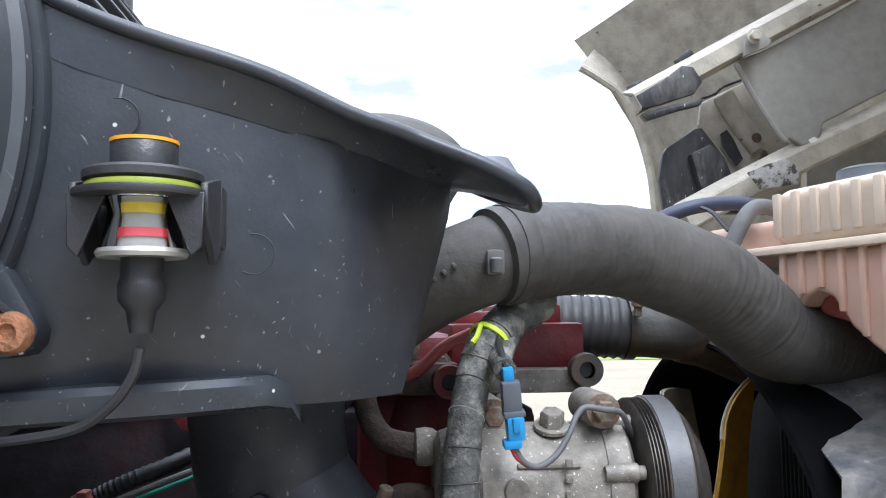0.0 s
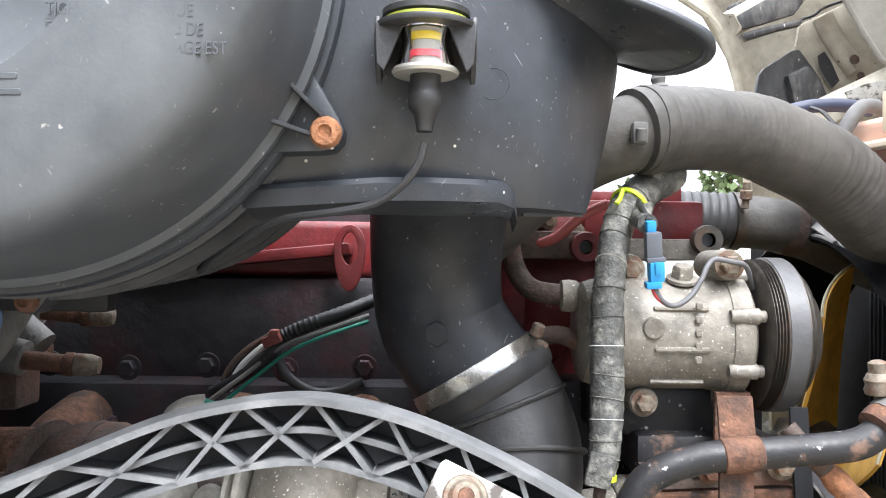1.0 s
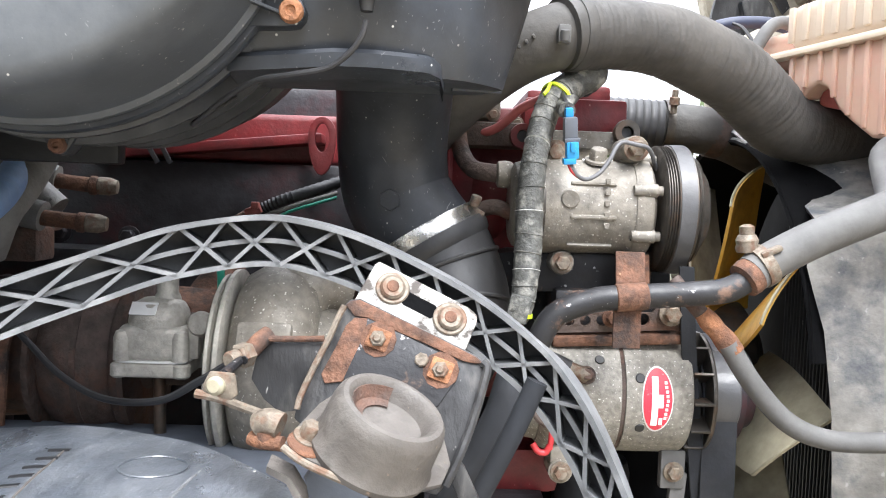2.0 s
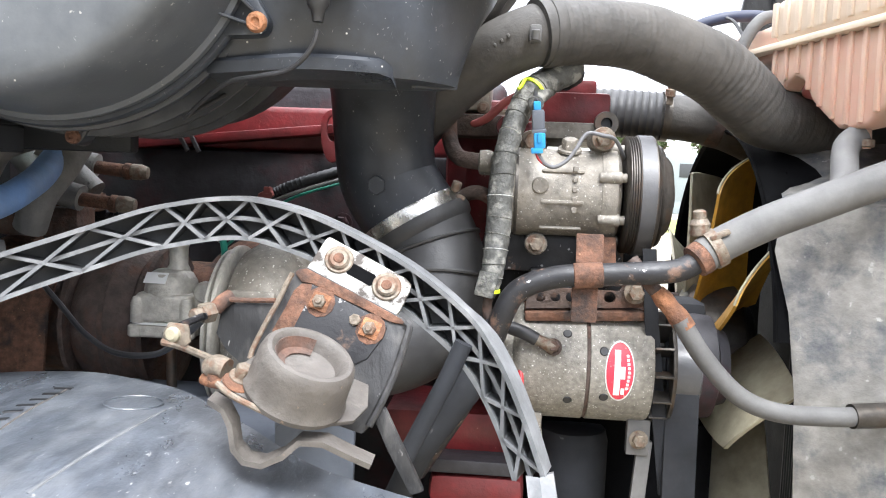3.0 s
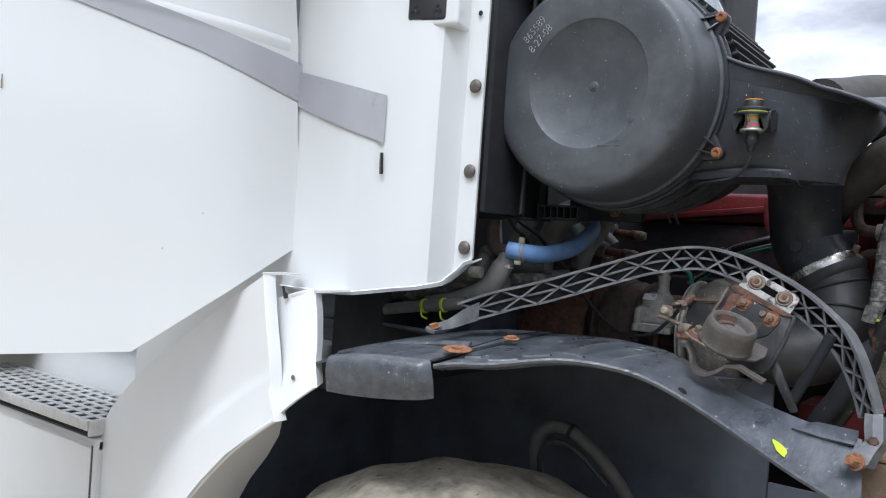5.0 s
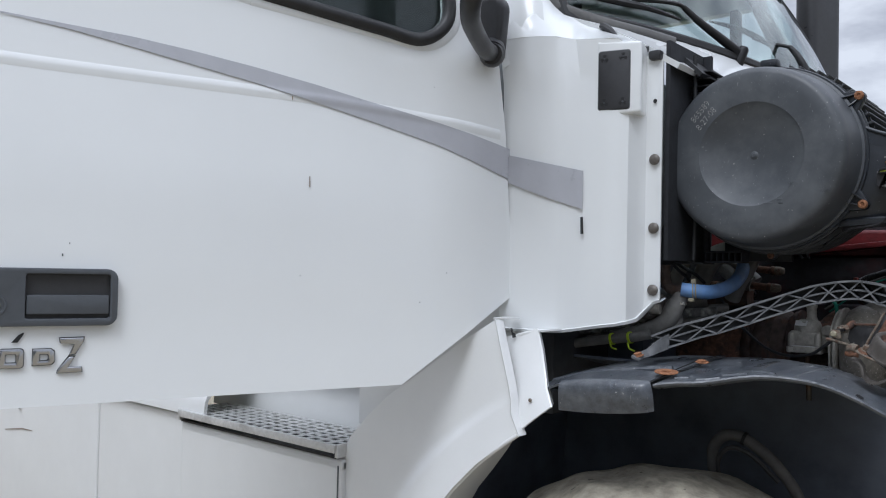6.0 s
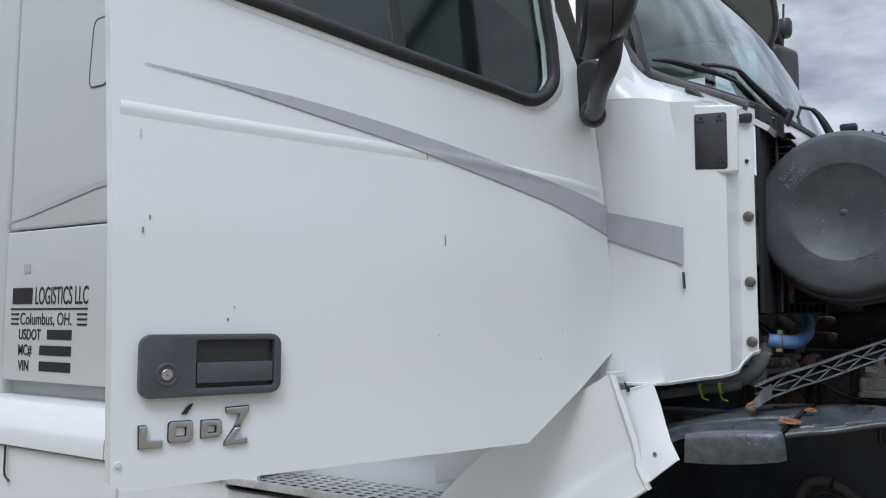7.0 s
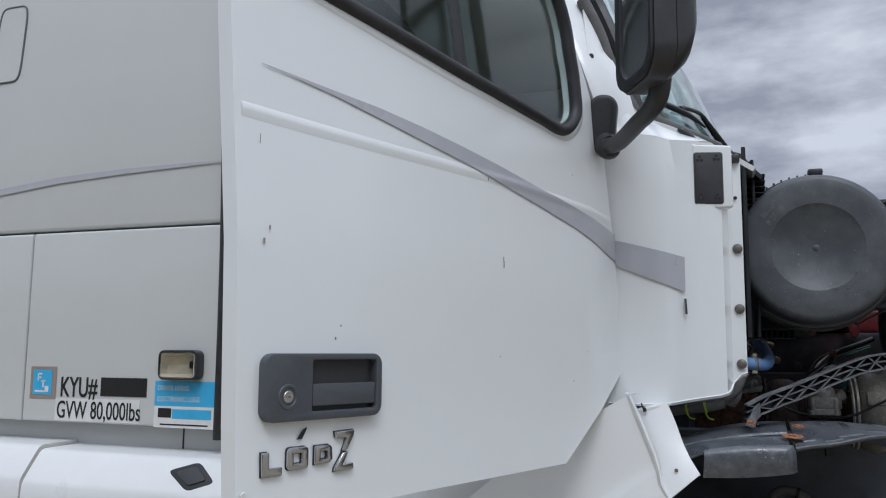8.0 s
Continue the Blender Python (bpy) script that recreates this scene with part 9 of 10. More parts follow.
    # links and fittings
    part("link_strip", tube([(-0.1880, 0.2580, 1.3420), (-0.1740, 0.2560, 1.3400), (-0.1580, 0.2520, 1.3360), (-0.1430, 0.2460, 1.3330), (-0.1330, 0.2440, 1.3310)], 0.0030, 8, 5), M_BOLT, t, "pale steel link")
    part("link_knuckle", tube([(-0.1450, 0.2450, 1.3270), (-0.1390, 0.2420, 1.3300), (-0.1310, 0.2400, 1.3280)], 0.0082, 14, 5), M_BOLT, t, "cream knuckle")
    part("rust_collar", tube([(-0.1500, 0.2440, 1.3190), (-0.1420, 0.2400, 1.3180), (-0.1290, 0.2360, 1.3180)], 0.0046, 12, 5), M_ORANGE, t)
    part("rust_collar", tube([(-0.1390, 0.2420, 1.3240), (-0.1390, 0.2420, 1.3190)], 0.0075, 12, 3), M_RUST, t)
    arm = part("dark_arm", prism([(-0.159, 1.366), (-0.116, 1.368), (-0.111, 1.354), (-0.128, 1.32), (-0.144, 1.318), (-0.155, 1.327), (-0.164, 1.341)], (0, 0.312, 0), X, Z, 0.006, 0.002), M_SCUFF, t)
    part("arm_edge", tube([(-0.1590, 0.3040, 1.3700), (-0.1390, 0.3040, 1.3700), (-0.1140, 0.3040, 1.3710)], 0.0022, 8, 4), M_RUST, arm)
    fit = part("pipe_fitting", join(disc(0.0085, 0.012, V(-0.1630, 0.2960, 1.3610), (-0.5, -0.85, -0.1), 6, 0.0015), disc(0.0058, 0.020, V(-0.1630, 0.2960, 1.3610), (-0.5, -0.85, -0.1), 14, 0.001)), M_BOLT, t, "dirty brass pipe fitting")
    part("fitting_elbow", tube([(-0.1630, 0.3000, 1.3620), (-0.1580, 0.3040, 1.3680), (-0.1530, 0.3100, 1.3720)], 0.0062, 12, 4), M_RUST, fit)
    part("fitting_hole", disc(0.0028, 0.001, V(-0.1620, 0.2780, 1.3600), (-0.5, -0.85, -0.1), 12, 0), M_BLACKINK, fit)
    part("pin_plate", prism([(-0.177, 1.354), (-0.173, 1.362), (-0.158, 1.361), (-0.156, 1.348), (-0.160, 1.344), (-0.177, 1.349)], (0, 0.236, 0), X, Z, 0.004, 0.002), M_BOLT, t, "rust-tinged pin plate")
    part("white_pin", disc(0.0058, 0.008, V(-0.1680, 0.2360, 1.3530), (-0.2, -1, 0.1), 14, 0.002), M_FANTIP, t)
    part("pin_bracket", tube([(-0.1660, 0.2380, 1.3590), (-0.1660, 0.2680, 1.3590), (-0.1650, 0.2980, 1.3590)], 0.003, 8), M_CHIP, t)
    part("lower_strut", tube([(0.0380, 0.3400, 1.3380), (0.0240, 0.3400, 1.3040), (0.0060, 0.3400, 1.2660), (-0.0110, 0.3400, 1.2300)], 0.008, 12, 5), M_DARK, t)
    part("rear_strut", prism([(-0.031, 1.295), (-0.018, 1.296), (-0.006, 1.272), (0.015, 1.231), (0.004, 1.227), (-0.015, 1.261)], (0, 0.285, 0), X, Z, 0.008, 0.003), M_SCUFF, t)


def build_left_hoses():
    t = thing("heater_hoses", (-0.5, 0.45, 1.38), "blue and grey heater hoses with clamps and tees", "hose")
    part("blue_hose", tube([(-0.505, 0.325, 1.424), (-0.480, 0.335, 1.421), (-0.455, 0.375, 1.420), (-0.445, 0.45, 1.433), (-0.452, 0.53, 1.457), (-0.47, 0.60, 1.483), (-0.49, 0.68, 1.51)], 0.0155, 20, 8), M_BLUEHOSE, t, "faded blue silicone hose")
    for dx in (0.0, 0.0065):
        part("clamp_wire", lathe([(0.0168 + 0.0014 * math.cos(g), 0.0014 * math.sin(g)) for g in np.linspace(0, 2 * math.pi, 9)], (-0.483 + dx, 0.334, 1.4215), (0.9, 0.35, 0.05), 28), M_FANTIP, t, "zinc wire hose clamp")
    part("clamp_tail", join(box((-0.480, 0.330, 1.4425), (0.010, 0.006, 0.010), None, 0.001), box((-0.481, 0.322, 1.402), (0.012, 0.006, 0.007), None, 0.001)), M_FANTIP, t)
    part("white_lead", tube([(-0.608, 0.45, 1.50), (-0.606, 0.45, 1.476), (-0.602, 0.45, 1.45), (-0.598, 0.45, 1.425)], 0.003, 8), M_LABEL, t, "thin off-white lead")
    part("black_strap", tube([(-0.585, 0.44, 1.492), (-0.566, 0.44, 1.468), (-0.545, 0.44, 1.452), (-0.530, 0.44, 1.437), (-0.518, 0.44, 1.430)], 0.0042, 8), M_WIRE, t)
    part("brown_pipe", tube([(-0.56, 0.36, 1.50), (-0.555, 0.35, 1.455), (-0.537, 0.335, 1.426), (-0.500, 0.33, 1.421)], 0.0115, 16), M_RUST2, t)
    part("tee_drop", tube([(-0.508, 0.335, 1.425, 0.014), (-0.514, 0.333, 1.40, 0.017), (-0.522, 0.33, 1.385, 0.020), (-0.536, 0.33, 1.360, 0.021), (-0.560, 0.32, 1.339, 0.020), (-0.602, 0.31, 1.322, 0.018), (-0.66, 0.30, 1.31, 0.016)], 0.015, 16, 7), M_SHROUD, t, "grey rubber tee hose")
    part("tee_clamp", lathe([(0.014, -0.003), (0.0185, -0.003), (0.0185, 0.003), (0.014, 0.003)], (-0.513, 0.335, 1.393), Z, 22), M_STEEL, t)
    part("side_pipe", tube([(-0.66, 0.30, 1.372), (-0.58, 0.30, 1.378), (-0.545, 0.305, 1.379)], 0.011, 12), M_PALEHOSE, t)
    part("side_pipe_nut", disc(0.016, 0.02, (-0.585, 0.30, 1.377), X, 6), M_CUP, t)
    part("grey_knuckle", tube([(-0.585, 0.36, 1.40, 0.018), (-0.56, 0.355, 1.375, 0.026), (-0.54, 0.35, 1.35, 0.028), (-0.55, 0.35, 1.32, 0.02)], 0.02, 14), M_SHROUD, t)
    part("pale_hose", tube([(-0.588, 0.55, 1.53), (-0.600, 0.55, 1.49), (-0.614, 0.55, 1.46), (-0.630, 0.55, 1.42), (-0.635, 0.55, 1.38)], 0.017, 16), M_PALEHOSE, t, "pale grey hose")
    part("khaki_hose", tube([(-0.47, 0.62, 1.525, 0.024), (-0.505, 0.61, 1.517, 0.025), (-0.545, 0.60, 1.500, 0.026), (-0.568, 0.60, 1.465, 0.025), (-0.585, 0.60, 1.42, 0.024), (-0.59, 0.60, 1.36, 0.024)], 0.025, 20), M_PALEHOSE, t, "thick khaki grey hose")
    part("u_hose", tube([(-0.485, 0.60, 1.47), (-0.490, 0.60, 1.448), (-0.502, 0.60, 1.431), (-0.522, 0.60, 1.428), (-0.530, 0.60, 1.44)], 0.008, 12), M_PALEHOSE, t)
    part("pale_lug", box((-0.590, 0.59, 1.476), (0.024, 0.01, 0.026), Euler((0, radians(25), 0)).to_matrix(), 0.006), M_LATTICE, t)
    part("dark_hose", tube([(-0.545, 0.69, 1.50), (-0.53, 0.70, 1.488), (-0.504, 0.70, 1.465), (-0.475, 0.70, 1.440)], 0.019, 16), M_SHROUD, t)
    part("flat_bracket", box((-0.55, 0.72, 1.40), (0.11, 0.05, 0.04), None, 0.006), M_RUST2, t)
    part("lower_sleeve", tube([(-0.62, 0.42, 1.41, 0.02), (-0.58, 0.42, 1.398, 0.022), (-0.54, 0.43, 1.395, 0.022), (-0.50, 0.45, 1.40, 0.018)], 0.02, 14), M_SHROUD, t)
    part("thin_lead", tube([(-0.512, 0.50, 1.418), (-0.482, 0.50, 1.397), (-0.470, 0.50, 1.375)], 0.003, 8), M_WIRE, t)
    part("low_line", tube([(-0.82, 0.27, 1.275), (-0.755, 0.27, 1.289), (-0.642, 0.27, 1.309), (-0.596, 0.27, 1.315), (-0.555, 0.28, 1.325)], 0.011, 12), M_SHROUD, t)
    for px in (-0.642, -0.598):
        part("lime_tie", join(lathe([(0.010, -0.0025), (0.0135, -0.0025), (0.0135, 0.0025), (0.010, 0.0025)], (px, 0.27, 1.309 if px < -0.62 else 1.315), (1, 0, 0.2), 18), tube([(px, 0.258, 1.304), (px + 0.008, 0.252, 1.292), (px + 0.02, 0.252, 1.288)], 0.0018, 6)), M_LIME, t, "lime green cable tie")
    part("grey_hose", tube([(-0.50, 0.70, 1.54), (-0.47, 0.66, 1.515), (-0.46, 0.60, 1.475), (-0.47, 0.57, 1.44), (-0.49, 0.58, 1.40)], 0.019, 18), M_SHROUD, t)
    part("upper_grey_hose", tube([(-0.58, 0.735, 1.515), (-0.545, 0.733, 1.500), (-0.515, 0.735, 1.482), (-0.49, 0.738, 1.476)], 0.017, 16), M_SHROUD, t)
    part("lower_grey_hose", tube([(-0.57, 0.69, 1.490), (-0.535, 0.675, 1.462), (-0.505, 0.67, 1.442), (-0.475, 0.67, 1.434)], 0.017, 16), M_SHROUD, t)
    for p in ((-0.441, 0.74, 1.470), (-0.428, 0.675, 1.428)):
        part("brown_stub", lathe([(0.0, -0.07), (0.009, -0.07), (0.009, -0.012), (0.0115, -0.010), (0.0115, -0.004), (0.009, 0.0), (0, 0.0)], p, (1, 0.1, -0.1), 20), M_RUST, t, "rusted brown pipe stub")
        part("cap_fitting", lathe([(0.0085, -0.012), (0.0108, -0.010), (0.0108, 0.002), (0.008, 0.011), (0, 0.013)], (p[0] + 0.010, p[1], p[2]), (1, 0.1, -0.05), 20), M_BOLT, t, "dull domed pipe end")
    part("strap_tail", tube([(-0.495, 0.755, 1.45), (-0.498, 0.745, 1.425), (-0.505, 0.742, 1.408)], 0.004, 8), M_TAPE, t)
    part("thin_black_tube", tube([(-0.62, 0.50, 1.498), (-0.58, 0.50, 1.474), (-0.547, 0.50, 1.456), (-0.525, 0.50, 1.436)], 0.004, 8), M_WIRE, t)
    part("brown_flange", box((-0.60, 0.78, 1.425), (0.16, 0.10, 0.03), None, 0.01), M_RUST, t)
    for k, (y0, z0, r) in enumerate(((0.30, 1.355, 0.011), (0.335, 1.340, 0.013), (0.37, 1.362, 0.010))):
        part("bundle_pipe", tube([(-0.80, y0 - 0.02, z0 - 0.05), (-0.70, y0, z0 - 0.03), (-0.62, y0 + 0.02, z0 - 0.01), (-0.55, y0 + 0.06, z0 + 0.01), (-0.47, y0 + 0.13, z0 + 0.02)], r, 12), M_SHROUD if k else M_TAPE, t)
    part("elbow_fitting", tube([(-0.60, 0.31, 1.372, 0.015), (-0.575, 0.315, 1.372, 0.017), (-0.565, 0.33, 1.385, 0.016), (-0.562, 0.34, 1.41, 0.014)], 0.015, 14), M_CUP, t, "greasy grey pipe elbow")
    part("elbow_nut", disc(0.019, 0.012, (-0.602, 0.31, 1.372), X, 6), M_CUP, t)
    c = thing("wire_clip", (-0.33, 0.85, 1.53), "small black metal wire clip on the rail", "clip")
    part("clip", join(box((-0.335, 0.845, 1.53), (0.006, 0.006, 0.060), Euler((0, radians(-30), 0)).to_matrix(), 0.001), box((-0.318, 0.845, 1.532), (0.006, 0.006, 0.064), Euler((0, radians(-28), 0)).to_matrix(), 0.001), box((-0.325, 0.845, 1.54), (0.02, 0.006, 0.005), None, 0.001)), M_WIRE, c)
    c.location.x -= 0.087


# ---- front: fan, shroud, radiator, tank, hood ----
def build_fan():
    cx, cy, cz, rad = 0.405, 1.0, 1.232, 0.292
    t = thing("cooling_fan", (cx, cy, 0.85), "yellow engine fan with dusty cream blades", "fan")
    part("hub", lathe([(0, -0.07), (0.05, -0.07), (0.06, -0.05), (0.085, -0.045), (0.095, -0.03), (0.095, 0.03), (0.07, 0.05), (0, 0.05)], (cx, cy, cz), X, 36), M_PULLEY, t)
    for k in range(6):
        g = radians(60 * k + 20)
        part("hub_bolt", disc(0.009, 0.014, (cx - 0.052, cy + 0.07 * math.cos(g), cz + 0.07 * math.sin(g)), -X, 10), M_RUST2, t)
    for k in range(9):
        a0 = radians(110 + 40 * k)
        rows = []
        for i in range(9):
            f = i / 8
            r = 0.085 + (rad - 0.085) * f
            row = []
            for j in range(9):
                w = j / 8 - 0.5
                span = 0.085 + 0.030 * math.sin(math.pi * min(1, f * 0.75 + 0.12))
                a = a0 + w * span / r
                tip = -0.016 * (2 * w) * f ** 6
                row.append(V(cx - w * (0.075 + 0.03 * (1 - f)) - 0.012 * (1 - 4 * w * w), cy + (r + tip) * math.cos(a), cz + (r + tip) * math.sin(a)))
            rows.append(row)
        dusty = k in (2, 3, 4, 7, 8)
        blade = part("blade", sheet(rows, 0.004), M_FANTIP if dusty else M_FAN, t, "dusty cream blade" if dusty else "")
        part("blade_tip", tube([tuple(p) for p in rows[-1]], 0.0018, 6, 2), M_FANTIP, blade)
    s = thing("fan_shroud", (0.47, cy, 0.85), "dusty grey plastic fan shroud round a black opening", "fan shroud")
    # ring and flare coloured near-black to hold the shade under the hood
    part("ring", sheet([[V(x, cy + r * math.cos(radians(g)), cz + 0.005 + r * math.sin(radians(g))) for g in range(-20, 171, 5)] for x, r in ((0.400, 0.337), (0.404, 0.333), (0.46, 0.334), (0.52, 0.337), (0.58, 0.340))], 0.004), M_SHADEBLACK, s, "shroud ring, soot black deepened for shade")
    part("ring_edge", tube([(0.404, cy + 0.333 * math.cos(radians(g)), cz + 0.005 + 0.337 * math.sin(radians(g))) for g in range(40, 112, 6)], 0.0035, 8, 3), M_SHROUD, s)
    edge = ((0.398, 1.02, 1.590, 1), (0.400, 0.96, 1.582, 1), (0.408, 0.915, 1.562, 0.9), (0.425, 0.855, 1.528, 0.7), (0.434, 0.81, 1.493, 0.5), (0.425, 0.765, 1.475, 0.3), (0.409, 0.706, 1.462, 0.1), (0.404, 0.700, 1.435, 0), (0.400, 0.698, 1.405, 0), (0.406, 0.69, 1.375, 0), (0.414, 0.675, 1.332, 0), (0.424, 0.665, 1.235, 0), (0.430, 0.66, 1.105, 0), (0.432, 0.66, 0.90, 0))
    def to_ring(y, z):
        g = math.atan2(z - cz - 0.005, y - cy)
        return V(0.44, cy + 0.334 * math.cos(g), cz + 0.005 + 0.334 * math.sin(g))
    part("inner_flare", sheet([[V(x + 0.008, y + 0.004, z - 0.004) for x, y, z, k in edge[:11]], [to_ring(y, z) for x, y, z, k in edge[:11]]], 0.003), M_SHADEBLACK, s, "inside of the shroud flare, soot black deepened for shade")
    part("side_wing", sheet([[V(x + dx, y + dy * (1 - 0.8 * k), z + dz * k) for x, y, z, k in edge] for dx, dy, dz in ((0, 0, 0), (0.010, -0.006, 0.008), (0.035, -0.014, 0.014), (0.07, -0.045, 0.016), (0.14, -0.085, 0.010), (0.20, -0.10, 0.0))], 0.005), M_WING, s, "pale mottled shroud wing with torn edge")
    r = thing("radiator", (0.63, 1.18, 0.75), "dark finned radiator core behind the fan", "radiator")
    part("core", box((0.64, 1.18, 1.12), (0.06, 1.10, 0.97), None, 0.004), M_SHADEBLACK, r)
    for k in range(46):
        part("fin", box((0.606, 0.66 + k * 0.012, 1.15), (0.010, 0.003, 0.76), None, 0), M_DARK, r)
    part("side_tank", box((0.62, 0.61, 1.18), (0.10, 0.05, 0.88), None, 0.01), M_SHROUD, r)


def build_tank():
    """Expansion tank turned a little out of line; s runs along its fluted long side, b through it."""
    t = thing("coolant_tank", (0.50, 0.80, 1.55), "aged translucent coolant tank stained reddish below", "tank")
    o, a, b = V(0.405, 0.86, 0), V(0.27, -0.963, 0), V(0.963, 0.27, 0)
    # translucent red deepened: shade inside the tank put into the colour
    red = mat("shaded_red_tank", (0.42, 0.12, 0.10), 0.5, var=0.15, tint=(0.30, 0.05, 0.05), amount=0.45, spread=0.35, tscale=8)

    def at(s, d, z):
        return o + a * s + b * d + V(0, 0, z)
    part("upper_shell", prism(rounded(0.040, 0.40, 1.676, 1.735, 0.016), tuple(o), a, Z, -0.235 if a.cross(Z).dot(b) < 0 else 0.235, 0.014, 4), M_TANKTOP, t, "yellowed translucent upper half")
    part("rear_lobe", prism(rounded(-0.10, 0.048, 1.655, 1.708, 0.016), tuple(at(0, 0.012, 0)), a, Z, -0.20 if a.cross(Z).dot(b) < 0 else 0.20, 0.014, 4), M_TANK, t)
    part("seam_flange", prism(rounded(-0.104, 0.408, 1.668, 1.677, 0.003), tuple(at(0, -0.007, 0)), a, Z, -0.25 if a.cross(Z).dot(b) < 0 else 0.25, 0.003), M_TANKLIP, t, "pale moulded seam")
    skirt = [(0.045, 1.668), (0.045, 1.618), (0.066, 1.612), (0.073, 1.622), (0.091, 1.629), (0.108, 1.622), (0.116, 1.612), (0.129, 1.594), (0.151, 1.577), (0.183, 1.556), (0.205, 1.553), (0.235, 1.556), (0.27, 1.58), (0.31, 1.60), (0.36, 1.61), (0.36, 1.668)]
    part("lower_shell", prism(skirt[::-1], tuple(at(0, 0.004, 0)), a, Z, -0.03 if a.cross(Z).dot(b) < 0 else 0.03, 0.006, 3), M_TANK, t, "pinkish stained lower half")
    part("inner_wall", prism([(0.052, 1.668), (0.35, 1.668), (0.35, 1.612), (0.24, 1.562), (0.15, 1.585), (0.06, 1.606)], tuple(at(0, 0.034, 0)), a, Z, -0.17 if a.cross(Z).dot(b) < 0 else 0.17, 0.008, 3), red, t, "red inner wall, darkened for shade")
    for k in range(14):
        s = 0.047 + 0.0252 * k
        part("rib", box(at(s, -0.001, 1.708), (0.010, 0.006, 0.046), Matrix((a, b, Z)).transposed(), 0.0026), M_TANKTOP, t)
        low = float(np.interp(s, [p[0] for p in skirt[1:-1]], [p[1] for p in skirt[1:-1]]))
        if k < 13:
            part("rib", box(at(s, 0.003, (low + 1.674) / 2), (0.008, 0.006, 1.664 - low), Matrix((a, b, Z)).transposed(), 0.0025), M_TANK, t)
    part("neck", lathe([(0.0, 0), (0.013, 0), (0.013, 0.028), (0.0, 0.028)], at(0.205, 0.018, 1.532), Z, 20), M_TANK, t)
    part("neck_clamp", lathe([(0.0135, 0), (0.017, 0.001), (0.017, 0.009), (0.0135, 0.010)], at(0.205, 0.018, 1.533), Z, 22), M_BOLT, t, "dull hose clamp")
    part("outlet_hose", tube([tuple(at(0.205, 0.018, 1.548)), (0.462, 0.660, 1.535), (0.452, 0.640, 1.520), (0.440, 0.605, 1.492), (0.43, 0.588, 1.476)], 0.0150, 16), M_HOSE2, t, "grey rubber outlet hose")
    part("cap", lathe([(0, 0.0), (0.036, 0.0), (0.042, 0.004), (0.043, 0.012), (0.040, 0.016), (0.037, 0.022), (0.036, 0.030), (0.030, 0.033), (0, 0.033)], (0.545, 0.85, 1.734), Z, 32), M_HANDLE, t, "dark screw cap")
    part("dark_hose", tube([(0.29, 0.95, 1.69), (0.322, 0.945, 1.712), (0.350, 0.94, 1.727), (0.380, 0.94, 1.736), (0.412, 0.945, 1.740), (0.440, 0.948, 1.740), (0.47, 0.95, 1.735)], 0.009, 12), plain("navy_hose", (0.03, 0.037, 0.068), 0.55), t)
    part("grey_hose", tube([(0.375, 0.87, 1.640), (0.384, 0.868, 1.668), (0.394, 0.868, 1.692), (0.406, 0.870, 1.712), (0.420, 0.880, 1.724), (0.437, 0.890, 1.729), (0.462, 0.905, 1.727)], 0.009, 12), M_HOSE2, t)
    part("thin_lead", tube([(0.378, 0.92, 1.732), (0.384, 0.90, 1.722), (0.392, 0.88, 1.700)], 0.0025, 6), M_WIRE, t)
    b2 = thing("tank_bracket", (0.60, 0.85, 1.30), "dark steel bracket carrying the coolant tank", "bracket")
    part("plate", box((0.655, 0.88, 1.46), (0.02, 0.20, 0.30), None, 0.004), M_CHIP, b2)
    part("shelf", box((0.60, 0.85, 1.606), (0.13, 0.16, 0.012), None, 0.003), M_CHIP, b2)


def hood_point(u, v):
    """Inside of the tipped hood: u across from the far side (0) to the near side (1), v from its rear edge, now on top (0), to the nose (1)."""
    w = 2 * u - 1
    y = 1.2 - w * 1.10
    arch = 1 - abs(w) ** 3.2
    x = 0.58 + 0.80 * v + 0.34 * arch * (1 - 0.3 * v)
    z = 2.42 - 1.55 * v ** 1.15 + 0.16 * arch
    return V(x, y, z)


def channel(pts, y, w, depth, name, material, parent, label=""):
    """A folded channel on the hood's inside, flat-faced with softened folds, along (x, z) points."""
    rows = []
    for k, (x, z) in enumerate(pts):
        a, b = pts[max(k - 1, 0)], pts[min(k + 1, len(pts) - 1)]
        d = math.hypot(b[0] - a[0], b[1] - a[1])
        nx, nz = -(b[1] - a[1]) / d, (b[0] - a[0]) / d
        rows.append([V(x + nx * o, y - f, z + nz * o) for o, f in ((w * 0.75, 0), (w * 0.62, depth * 0.25), (w * 0.42, depth * 0.9), (w * 0.34, depth), (-w * 0.34, depth), (-w * 0.42, depth * 0.9), (-w * 0.52, 0.0))])
    fine = []
    for a, b in zip(rows, rows[1:]):
        fine += [[p.lerp(q, k / 4) for p, q in zip(a, b)] for k in range(4)]
    return part(name, sheet(fine + [rows[-1]], 0.006), material, parent, label, 25)


